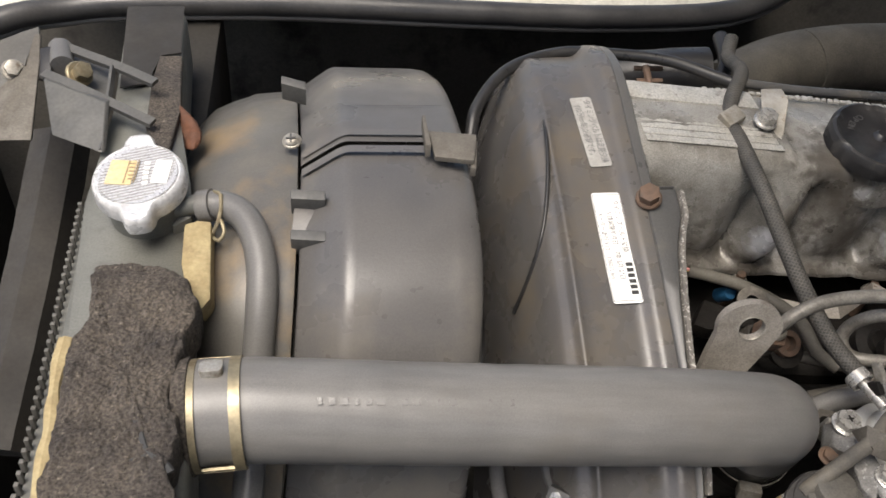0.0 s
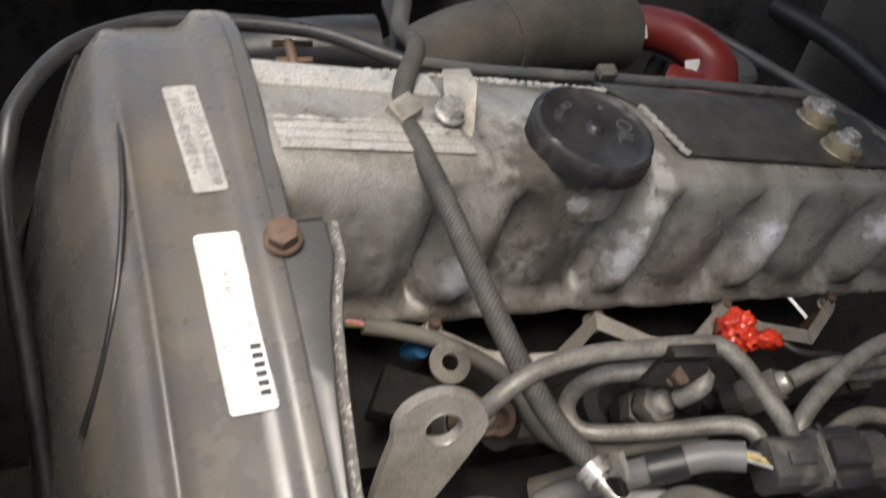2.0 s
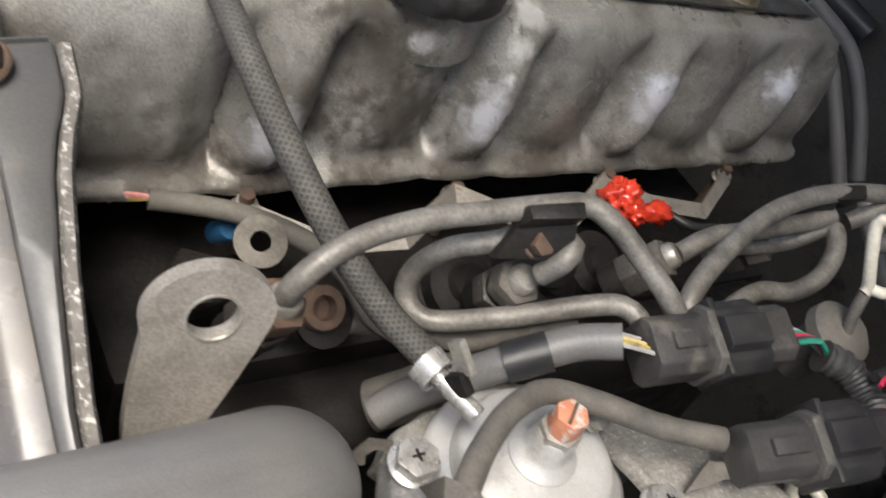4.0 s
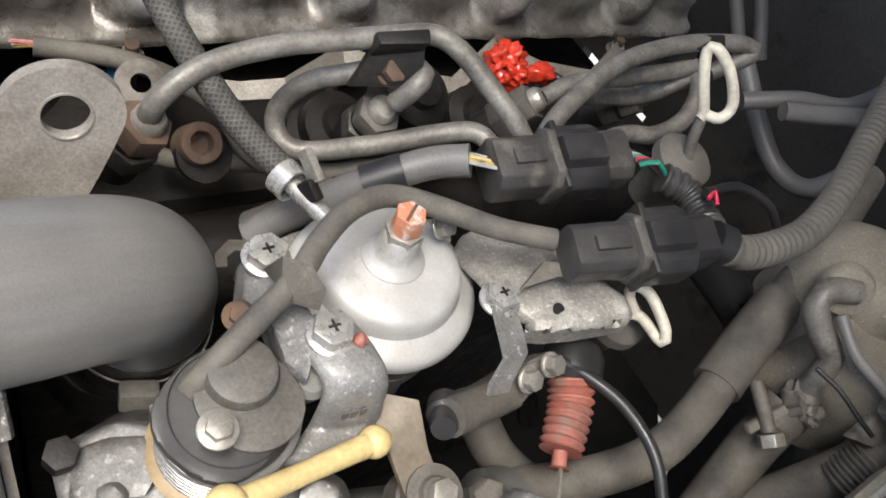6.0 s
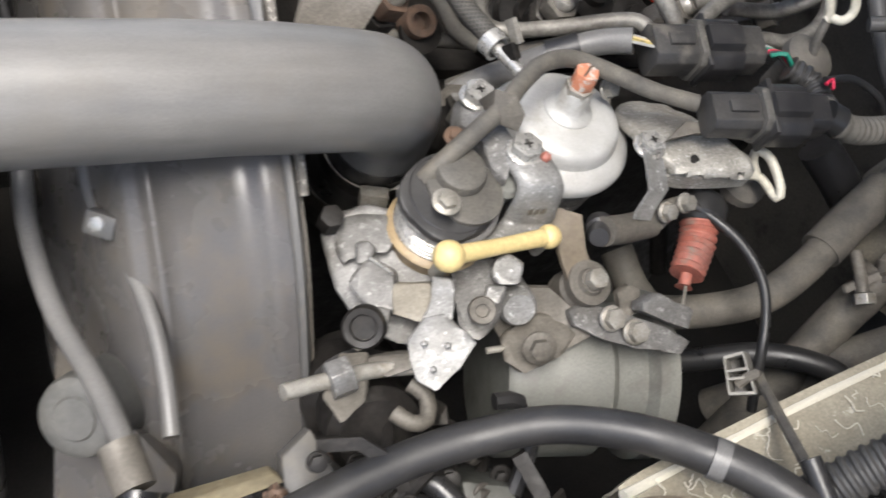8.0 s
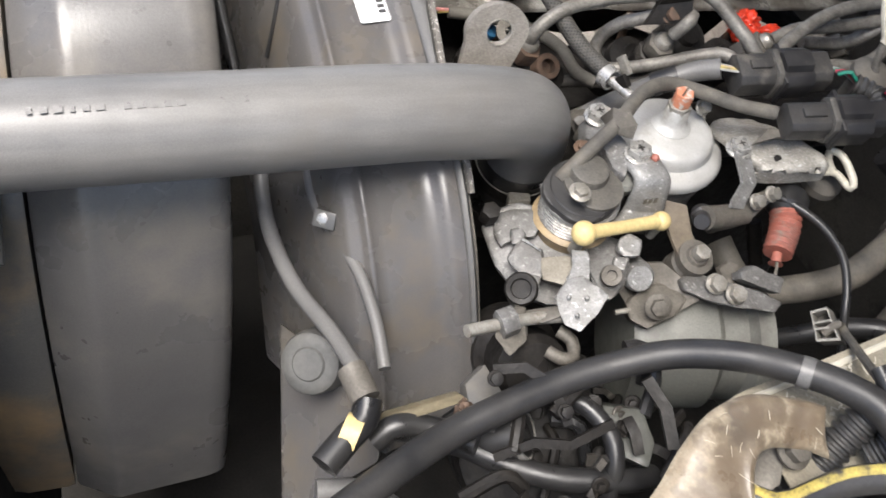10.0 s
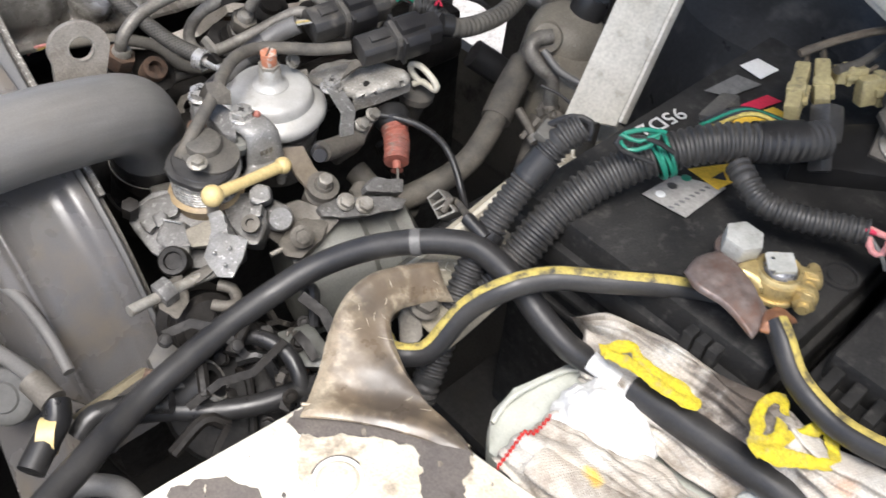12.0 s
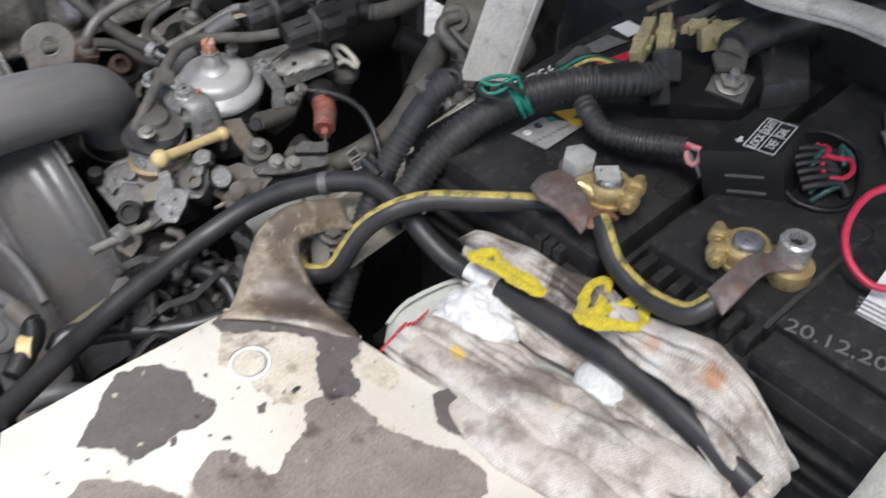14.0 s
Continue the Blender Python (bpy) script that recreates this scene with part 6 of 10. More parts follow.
part("leg", slab([(0.543, 0.328, 0.98), (0.555, 0.322, 0.985), (0.553, 0.319, 0.975), (0.54, 0.324, 0.969)], (0.0, 0.003, -0.002), 0.0008), "grime", clip2)

sock = thing("socket_bolt", (0.316, 0.352, 0.937), "rusty hexagon socket bolt in the cylinder head", "bolt")
part("head", lathe([(0.0, -0.006), (0.0045, -0.006), (0.005, 0.0), (0.0085, 0.0), (0.009, -0.001), (0.009, -0.014)], basis((0.314, 0.348, 0.943), (0.05, -0.65, 0.75)), 24), "rust", sock)
part("washer", lathe([(0.0, 0.0), (0.012, 0.0), (0.012, -0.004)], basis((0.316, 0.349, 0.935), (0.05, -0.65, 0.75)), 24), "grime", sock)
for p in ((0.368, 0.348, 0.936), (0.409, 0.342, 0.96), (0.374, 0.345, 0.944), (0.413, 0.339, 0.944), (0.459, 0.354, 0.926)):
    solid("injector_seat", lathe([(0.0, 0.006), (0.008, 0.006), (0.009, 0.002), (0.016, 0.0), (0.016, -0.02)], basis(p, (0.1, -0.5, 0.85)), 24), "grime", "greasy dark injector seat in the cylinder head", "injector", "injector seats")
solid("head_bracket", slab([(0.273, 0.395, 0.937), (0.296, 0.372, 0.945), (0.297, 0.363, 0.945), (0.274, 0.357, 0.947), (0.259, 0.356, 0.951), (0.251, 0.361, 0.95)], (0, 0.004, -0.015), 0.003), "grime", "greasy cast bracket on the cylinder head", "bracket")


# ---- connectors ----
def connector(p0, p1, sections, label, up=(0, -0.3, 1), group="engine loom connectors"):
    """A pair of plugs along a line; sections: start, end (fractions), width, height, material."""
    p0, p1 = Vector(p0), Vector(p1)
    d = p1 - p0
    t = thing("wiring_connector", p0.lerp(p1, 0.5), label, "connector", group)
    for name, s, e, w, h, mt, bv in sections:
        side = Vector(up).cross(d).normalized()
        m = basis(p0.lerp(p1, s), d, side)
        ln = d.length * (e - s)
        body = part(name, prism([(-w / 2, -h / 2 + h * 0.2), (-w / 2 + w * 0.16, -h / 2), (w / 2 - w * 0.16, -h / 2), (w / 2, -h / 2 + h * 0.2), (w / 2, h / 2 - h * 0.22), (w / 2 - w * 0.16, h / 2), (-w / 2 + w * 0.16, h / 2), (-w / 2, h / 2 - h * 0.22)], ln, m, bv * 0.5), mt, t)
        if name == "plug":
            for k in (0.2, 0.8):
                part("rib", box(w * 0.66, 0.0014, ln * 0.08, m @ pose(0, -h / 2, ln * k), 0.0004), mt, body)
            part("latch", box(w * 0.3, 0.0026, ln * 0.55, m @ pose(0, h / 2 + 0.0006, ln * 0.3), 0.0008), mt, body)
        if name == "socket":
            part("skirt", box(w * 1.03, h * 1.03, ln * 0.14, m @ pose(0, 0, ln * 0.02), 0.0012), mt, body)
            part("rib", box(0.0014, 0.0018, ln * 0.8, m @ pose(w * 0.36, -h / 2, ln * 0.15), 0.0004), mt, body)
            part("rib", box(0.0014, 0.0018, ln * 0.8, m @ pose(-w * 0.36, -h / 2, ln * 0.15), 0.0004), mt, body)
    return t


connector((0.399, 0.276, 0.98), (0.465, 0.264, 0.984), [("plug", 0, 0.36, 0.0225, 0.021, "black_dusty", 0.0018), ("collar", 0.335, 0.39, 0.0262, 0.0265, "dusty_plug", 0.002), ("socket", 0.38, 0.70, 0.0285, 0.0215, "black_plastic", 0.002), ("socket_top", 0.41, 0.68, 0.016, 0.0305, "black_plastic", 0.002), ("socket_end", 0.68, 0.89, 0.022, 0.020, "black_dusty", 0.002)], "grey and black plastic wiring connector pair, upper one")
connector((0.403, 0.23, 0.982), (0.471, 0.215, 0.986), [("plug", 0.04, 0.41, 0.0195, 0.0165, "black_dusty", 0.0016), ("collar", 0.385, 0.44, 0.0235, 0.0235, "dusty_plug", 0.002), ("socket", 0.43, 0.73, 0.0275, 0.0215, "black_plastic", 0.002), ("socket_top", 0.45, 0.71, 0.015, 0.0285, "black_plastic", 0.002), ("socket_end", 0.71, 0.90, 0.019, 0.019, "black_plastic", 0.002)], "grey and black plastic wiring connector pair over the pump")
lo1 = thing("taped_loom", (0.373, 0.292, 0.969), "dusty taped wiring loom into the upper connector", "loom")
part("loom", tube([(0.32, 0.307, 0.929), (0.329, 0.306, 0.937), (0.345, 0.301, 0.95), (0.36, 0.295, 0.963), (0.38, 0.289, 0.975), (0.393, 0.281, 0.982)], 0.0066, 14), "rubber", lo1)
part("tape_wrap", tube([(0.358, 0.295, 0.963), (0.372, 0.291, 0.971)], 0.0076, 14), "rubber_black", lo1, "shiny tape wrap")
for k, mt in enumerate(("label_worn", "stripe", "cream", "label_worn")):
    part("wire", tube([Vector((0.39, 0.283, 0.982)) + Vector((0, 0.002 * k - 0.003, 0.001)), Vector((0.399, 0.275, 0.984)) + Vector((0, 0.003 * k - 0.005, 0.003 - 0.001 * k))], 0.0008, 6), mt, lo1)
part("lower_pipe", tube([(0.327, 0.317, 0.916), (0.342, 0.311, 0.929), (0.358, 0.305, 0.943)], 0.0105, 16), "dust_rubber", lo1, "brown dusty stub pipe")

pipe_thing("sensor_cable", [(0.266, 0.229, 0.963), (0.276, 0.233, 0.97), (0.291, 0.239, 0.979), (0.305, 0.245, 0.986), (0.318, 0.256, 0.988), (0.333, 0.265, 0.989), (0.351, 0.269, 0.986), (0.367, 0.261, 0.984), (0.385, 0.247, 0.983), (0.404, 0.236, 0.983)], 0.0042, "dust_rubber", "dusty grey sensor cable looped over the pump", "cable")
cw = thing("corrugated_loom", (0.56, 0.222, 0.96), "dusty black corrugated loom conduit leaving the connectors", "conduit")
part("conduit", corrugated([(0.47, 0.217, 0.985), (0.481, 0.21, 0.981), (0.506, 0.209, 0.977), (0.533, 0.212, 0.977), (0.566, 0.225, 0.98), (0.613, 0.25, 0.987), (0.662, 0.276, 0.995), (0.701, 0.296, 1.0060)], 0.0072), "conduit_dusty", cw)
part("tape", tube([(0.469, 0.217, 0.985), (0.476, 0.213, 0.983)], 0.0079, 16), "rubber_black", cw, "black tape at the end")
cw2 = thing("corrugated_loom", (0.481, 0.252, 0.98), "short black corrugated loom with coloured wires", "conduit")
part("conduit", corrugated([(0.475, 0.254, 0.98), (0.484, 0.245, 0.978), (0.484, 0.23, 0.976), (0.476, 0.219, 0.981)], 0.0068), "conduit", cw2)
for k, mt in enumerate(("green", "ink", "red_wire", "green", "label_worn", "ink")):
    part("wire", tube([Vector((0.465, 0.264, 0.982)) + Vector((0, 0.0016 * k - 0.004, 0.002)), Vector((0.47, 0.259, 0.984)) + Vector((0, 0.0015 * k - 0.003, 0.004 - 0.001 * k)), (0.477, 0.252, 0.98)], 0.0012, 6), mt, cw2)
pipe_thing("loose_wire", [(0.482, 0.237, 0.987), (0.503, 0.237, 0.985), (0.52, 0.229, 0.978), (0.529, 0.223, 0.967)], 0.002, "rubber_black", "thin black wire behind the connectors", "wire")
pipe_thing("loose_wire", [(0.477, 0.232, 0.99), (0.482, 0.234, 0.991), (0.48, 0.229, 0.989)], 0.0009, "red_wire", "short red and white wire ends at the connector", "wire")


# ---- dipstick rings ----
def dipstick(loop, stem, plug, label):
    t = thing("dipstick", stem[-1], label, "dipstick", "dipsticks")
    part("ring", tube(loop, 0.0024, 10, 0.002), "ivory", t, "ivory ring handle")
    part("stem", tube(stem, 0.0024, 10), "bracket", t)
    part("stopper", lathe([(0.0, 0.006), (0.009, 0.005), (0.0135, 0.001), (0.014, -0.004), (0.010, -0.01), (0.008, -0.03)], basis(plug, (0.05, -0.25, 1)), 24), "dust_rubber", t, "dusty rubber stopper")
    return t


dipstick([(0.494, 0.264, 1.0030), (0.497, 0.259, 1.0050), (0.501, 0.26, 1.0110), (0.497, 0.267, 1.0230), (0.492, 0.275, 1.0290), (0.49, 0.277, 1.0260), (0.49, 0.271, 1.0160), (0.493, 0.265, 1.0040), (0.492, 0.264, 1.0010)], [(0.493, 0.264, 1.0010), (0.492, 0.261, 0.99), (0.493, 0.258, 0.981)], (0.495, 0.261, 0.979), "engine oil dipstick with ivory ring and dusty rubber stopper")
dipstick([(0.444, 0.216, 0.946), (0.448, 0.211, 0.949), (0.449, 0.198, 0.949), (0.45, 0.2, 0.954), (0.448, 0.213, 0.961), (0.445, 0.22, 0.96), (0.445, 0.219, 0.954), (0.447, 0.214, 0.949)], [(0.447, 0.215, 0.947), (0.448, 0.219, 0.938)], (0.452, 0.221, 0.934), "small dipstick with ivory ring below the connectors")


# ---- injection pump ----
def injection_pump():
    t = thing("injection_pump", (0.34, 0.22, 0.83), "cast aluminium diesel injection pump with a domed boost capsule", "injection pump")
    top = Vector((0.3534, 0.2585, 0.988))
    n = Vector((0.0, -0.04, 1)).normalized()
    m = basis(top, n)
    part("dome", lathe([(0.0115, -0.0262), (0.0165, -0.0266), (0.0225, -0.0274), (0.0262, -0.0287), (0.0280, -0.0308), (0.0287, -0.0340), (0.0293, -0.0368), (0.0315, -0.0384), (0.0345, -0.0398), (0.0368, -0.0416), (0.0376, -0.0440), (0.0372, -0.0470), (0.0345, -0.0485)], m, 64), "dome", t, "pale aluminium dome with a rounded shoulder", smooth=40)
    part("capsule", lathe([(0.0345, -0.0480), (0.0338, -0.0520), (0.0312, -0.0530), (0.0308, -0.0560), (0.0320, -0.0570), (0.0318, -0.0620), (0.0290, -0.0632), (0.0285, -0.0660), (0.0300, -0.0670), (0.0296, -0.0730), (0.0250, -0.0742), (0.0245, -0.100)], m, 48), "alu_pump", t, "stepped lower capsule", smooth=40)
    post = part("post", lathe([(0.0, -0.0115), (0.0068, -0.0115), (0.0074, -0.0128), (0.0077, -0.0205), (0.0084, -0.0226), (0.0108, -0.0243), (0.0121, -0.0255), (0.0123, -0.0268), (0.0110, -0.0275)], m, 32), "dome", t)
    nut = part("lock_nut", prism(ngon(0.0075, 6, 0.3), 0.0040, m @ pose(0, 0, -0.0130), 0.0007), "steel", post)
    part("adjuster", prism(ngon(0.0060, 6), 0.0100, m @ pose(0, 0, -0.0100), 0.0009), "orange_paint", post, "orange-painted adjusting screw")
    part("screw_slot", box(0.0090, 0.0012, 0.0004, m @ pose(0, 0, -0.0001, 0, 0, 40), 0), "rust", nut)
    # cover plate and its arms
    part("cover_plate", loft([[(0.384, 0.262, 0.950), (0.400, 0.272, 0.947), (0.418, 0.262, 0.950)], [(0.384, 0.246, 0.955), (0.403, 0.246, 0.957), (0.427, 0.236, 0.960)],
                              [(0.386, 0.231, 0.957), (0.406, 0.225, 0.960), (0.434, 0.217, 0.962)], [(0.391, 0.2200, 0.9575), (0.408, 0.2135, 0.9600), (0.434, 0.2090, 0.9620)], [(0.3915, 0.2190, 0.9560), (0.408, 0.2125, 0.9580), (0.434, 0.2080, 0.9600)], [(0.392, 0.2190, 0.9460), (0.409, 0.2128, 0.9480), (0.433, 0.2082, 0.9500)]], 40, 50, 0.003, 0.0009, 120), "alu_cover", t, "dusty cast cover plate", smooth=60)
    part("plate_hole", lathe([(0.0, 0.0004), (0.0022, 0.0004), (0.0026, 0.0)], basis((0.4035, 0.2185, 0.9630), (-0.1, -0.4, 0.9)), 14), "grime", t, "dark hole in the plate edge")
    part("cover_back", rough(slab([(0.301, 0.276, 0.957), (0.316, 0.290, 0.946), (0.333, 0.297, 0.939), (0.366, 0.300, 0.936), (0.401, 0.285, 0.9405), (0.391, 0.264, 0.9375), (0.376, 0.285, 0.936), (0.352, 0.293, 0.935), (0.330, 0.285, 0.938), (0.313, 0.265, 0.951)], (0, 0.004, -0.016), 0.002), 0.0005, 70), "alu_cover", t, smooth=60)
    part("connector_bracket", slab([(0.389, 0.228, 0.968), (0.402, 0.234, 0.974), (0.432, 0.219, 0.978), (0.428, 0.215, 0.977), (0.404, 0.227, 0.973)], (0, 0.001, -0.0025), 0.0005), "bracket", t)
    part("side_arm", strip([(0.38, 0.226, 0.966), (0.379, 0.216, 0.962), (0.38, 0.21, 0.956), (0.375, 0.206, 0.945), (0.374, 0.204, 0.942)], 0.011, 0.002, (0.2, -0.7, 0.6)), "strap", t, "bent aluminium arm")
    part("side_block", rough(slab([(0.365, 0.21, 0.937), (0.389, 0.21, 0.943), (0.402, 0.212, 0.947), (0.403, 0.205, 0.946), (0.386, 0.198, 0.937), (0.369, 0.2, 0.933)], (0, 0.01, -0.02), 0.003), 0.0005, 110), "bracket", t)
    for p, s in (((0.305, 0.266, 0.974), 0.0125), ((0.312, 0.229, 0.977), 0.0125), ((0.381, 0.228, 0.969), 0.0115)):
        bolt_thing(t, "screw", Vector(p) - Vector((0, 0, 0.004)), n, s, 0.006, "bright", s * 0.68, "bright cross-slotted screw", True)
    part("paint_dab", lump((0.3195, 0.2235, 0.975), 0.0024, 0.3, 2, 1.0), "orange", t)
    for p in ((0.386, 0.203, 0.946), (0.397, 0.205, 0.948), (0.374, 0.263, 0.969)):
        bolt_thing(t, "bolt", p, (0.2, -0.6, 0.7), 0.007, 0.005, "steel", 0.005)
    # strap over the sensor and the cable clip
    part("strap", loft([[(0.304, 0.239, 0.9695), (0.312, 0.240, 0.970), (0.321, 0.239, 0.970)],
                       [(0.302, 0.230, 0.9705), (0.312, 0.229, 0.9715), (0.324, 0.228, 0.971)],
                       [(0.303, 0.221, 0.971), (0.313, 0.219, 0.972), (0.325, 0.218, 0.971)],
                       [(0.304, 0.216, 0.969), (0.314, 0.2135, 0.970), (0.3255, 0.2125, 0.969)],
                       [(0.304, 0.2135, 0.964), (0.314, 0.211, 0.965), (0.326, 0.210, 0.964)],
                       [(0.303, 0.2130, 0.954), (0.314, 0.2105, 0.955), (0.3265, 0.2095, 0.954)],
                       [(0.301, 0.2120, 0.948), (0.313, 0.2095, 0.947), (0.3265, 0.2085, 0.946)],
                       [(0.293, 0.2085, 0.947), (0.304, 0.2050, 0.945), (0.316, 0.2035, 0.944)],
                       [(0.284, 0.2065, 0.9475), (0.290, 0.2035, 0.947), (0.296, 0.2015, 0.946)]], 16, 64, 0.0022), "strap", t, "stamped aluminium strap", smooth=60)
    for k in range(3):
        part("stamped_mark", box(0.0022, 0.0032, 0.0004, basis((0.3105 + 0.0032 * k, 0.2079 - 0.0003 * k, 0.958), (0.08, -1, 0.05), (1, 0, 0)), 0), "bracket", t)
    part("grommet", lathe([(0.0, 0.001), (0.005, 0.001), (0.0072, -0.001), (0.0075, -0.008)], basis((0.304, 0.222, 0.963), (0.0, -0.4, 0.9)), 24), "tank", t, "grey-green rubber grommet")
    part("cable_clip", strip([(0.3, 0.251, 0.979), (0.301, 0.248, 0.987), (0.304, 0.242, 0.99), (0.306, 0.238, 0.987), (0.305, 0.237, 0.981)], 0.009, 0.0016, (-0.3, -0.5, 0.8)), "bracket", t, "steel cable clip")
    part("clip_tail", strip([(0.303, 0.275, 0.967), (0.299, 0.28, 0.963), (0.296, 0.281, 0.957), (0.296, 0.279, 0.953)], 0.004, 0.001, (-0.3, -0.7, 0.6)), "bracket", t)
    part("neck_plate", rough(slab([(0.3, 0.271, 0.967), (0.309, 0.265, 0.972), (0.308, 0.252, 0.974), (0.309, 0.232, 0.976), (0.3, 0.217, 0.969), (0.296, 0.227, 0.969), (0.298, 0.246, 0.972), (0.293, 0.255, 0.966)], (0, 0.005, -0.012), 0.002), 0.0005, 110), "alu_pump", t)
    # governor housing
    back = Vector((0.38, 0.49, -0.785))

    def cast(name, pts, deep, bevel, material="alu_pump", amp=0.0006, label=""):
        mid = sum((Vector(p) for p in pts), Vector()) / len(pts)
        wide = [mid + (Vector(p) - mid) * 1.1 for p in pts]
        return part(name, rough(slab(wide, back * deep, min(bevel * 0.7, 0.0030)), amp * 0.4, 130), material, t, label, smooth=62)

    cast("governor_housing", [(0.228, 0.232, 0.929), (0.236, 0.238, 0.934), (0.248, 0.236, 0.939), (0.259, 0.23, 0.94), (0.273, 0.214, 0.937), (0.273, 0.19, 0.932), (0.261, 0.171, 0.93), (0.244, 0.178, 0.926), (0.233, 0.19, 0.923), (0.228, 0.208, 0.925)], 0.05, 0.006, "alu_pump", 0.001, "mottled governor housing")
    cast("housing_top", [(0.234, 0.233, 0.938), (0.244, 0.233, 0.94), (0.255, 0.228, 0.942), (0.254, 0.218, 0.941), (0.248, 0.212, 0.939), (0.239, 0.218, 0.937), (0.231, 0.213, 0.934), (0.23, 0.222, 0.934)], 0.02, 0.004)
    cast("housing_ear", [(0.236, 0.218, 0.942), (0.241, 0.216, 0.944), (0.243, 0.212, 0.943), (0.239, 0.208, 0.941), (0.234, 0.209, 0.94)], 0.016, 0.003)
    cast("housing_block", [(0.236, 0.207, 0.94), (0.239, 0.208, 0.943), (0.247, 0.199, 0.943), (0.244, 0.19, 0.941), (0.241, 0.184, 0.939), (0.234, 0.189, 0.937), (0.23, 0.196, 0.937), (0.229, 0.202, 0.938)], 0.02, 0.003)
    part("bright_edge", tube([(0.239, 0.208, 0.944), (0.243, 0.203, 0.944), (0.246, 0.198, 0.944)], 0.0008, 6), "bright", t)
    cast("middle_wall", [(0.245, 0.194, 0.942), (0.258, 0.188, 0.947), (0.256, 0.177, 0.944), (0.25, 0.175, 0.942), (0.242, 0.182, 0.94)], 0.02, 0.002, "beige")
    cast("fork_ear", [(0.236, 0.186, 0.94), (0.24, 0.183, 0.941), (0.237, 0.178, 0.94), (0.232, 0.176, 0.937), (0.229, 0.178, 0.937), (0.233, 0.181, 0.938)], 0.006, 0.0015)
    cast("ring_boss", [(0.223, 0.187, 0.937), (0.229, 0.187, 0.939), (0.235, 0.182, 0.94), (0.235, 0.176, 0.94), (0.23, 0.171, 0.938), (0.223, 0.171, 0.936), (0.22, 0.177, 0.935)], 0.02, 0.004, "bracket")
    part("ring_screw", lathe([(0.0, -0.001), (0.005, -0.001), (0.0055, 0.0015), (0.008, 0.002), (0.009, 0.0), (0.009, -0.01)], basis((0.227, 0.178, 0.941), back * -1), 24), "grime", t, "dark slotted screw in its boss")
    bolt_thing(t, "bolt", (0.23, 0.235, 0.934), (0, -0.3, 1), 0.0095, 0.011, "grime")
    cast("lever_column", [(0.258, 0.188, 0.952), (0.264, 0.183, 0.955), (0.263, 0.178, 0.955), (0.26, 0.173, 0.953), (0.259, 0.168, 0.953), (0.252, 0.168, 0.95), (0.249, 0.173, 0.95), (0.255, 0.177, 0.952)], 0.006, 0.0018, "strap", 0.0004)
    plate = cast("lever_plate", [(0.249, 0.171, 0.95), (0.256, 0.17, 0.952), (0.26, 0.161, 0.953), (0.263, 0.155, 0.953), (0.255, 0.149, 0.949), (0.245, 0.144, 0.945), (0.24, 0.15, 0.944), (0.24, 0.158, 0.945), (0.241, 0.165, 0.946)], 0.005, 0.0015, "strap", 0.0004, "bright hatchet-shaped lever plate")
    for p in ((0.245, 0.161, 0.95), (0.253, 0.157, 0.952), (0.245, 0.15, 0.949)):
        part("rivet", lump(p, 0.0013, 0.2, 2, 1.0), "strap", plate)
    cast("lever_arm", [(0.223, 0.166, 0.937), (0.232, 0.165, 0.939), (0.241, 0.161, 0.944), (0.241, 0.155, 0.944), (0.23, 0.155, 0.941), (0.223, 0.16, 0.938)], 0.012, 0.003, "bracket")
    cast("side_casting", [(0.274, 0.199, 0.941), (0.287, 0.199, 0.943), (0.296, 0.194, 0.941), (0.29, 0.182, 0.939), (0.287, 0.172, 0.937), (0.275, 0.165, 0.935), (0.269, 0.171, 0.934), (0.271, 0.184, 0.938)], 0.035, 0.005, "alu_pump", 0.001, "oily side casting")
    cast("side_ear", [(0.29, 0.192, 0.95), (0.296, 0.193, 0.951), (0.301, 0.188, 0.95), (0.296, 0.18, 0.948), (0.288, 0.182, 0.947), (0.286, 0.187, 0.947)], 0.02, 0.003, "strap")
    cast("side_step", [(0.283, 0.183, 0.946), (0.29, 0.18, 0.947), (0.285, 0.174, 0.945), (0.28, 0.177, 0.944)], 0.016, 0.002, "strap")
    part("flange_hole", lathe([(0.0, -0.002), (0.0028, -0.002), (0.003, 0.0008), (0.0055, 0.001), (0.006, -0.003)], basis((0.277, 0.173, 0.944), back * -1), 20), "bracket", t)
    part("drum", lathe([(0.0, 0.004), (0.007, 0.004), (0.0085, 0.0015), (0.009, -0.002), (0.009, -0.03)], basis((0.301, 0.179, 0.929), (-0.25, -0.7, 0.55)), 28), "strap", t, "pale round end of a plunger")
    cast("bulge", [(0.294, 0.171, 0.917), (0.307, 0.177, 0.921), (0.323, 0.174, 0.921), (0.327, 0.164, 0.92), (0.315, 0.156, 0.919), (0.298, 0.153, 0.917), (0.292, 0.161, 0.916)], 0.03, 0.008, "bracket", 0.001)
    part("bulge_bolt", hexhead(basis((0.303, 0.158, 0.928), (-0.3, -0.7, 0.6)), 0.0085, 0.005, 0.0075), "bracket", t)
    # idle screw
    rod = part("idle_screw", tube([(0.188, 0.156, 0.946), (0.203, 0.158, 0.943), (0.224, 0.16, 0.939), (0.243, 0.158, 0.938)], 0.0033, 12), "steel", t, "threaded idle screw")
    part("lock_nut", hexhead(basis((0.206, 0.157, 0.944), (1, 0.1, 0.1)), 0.0135, 0.009), "alu_pump", rod)
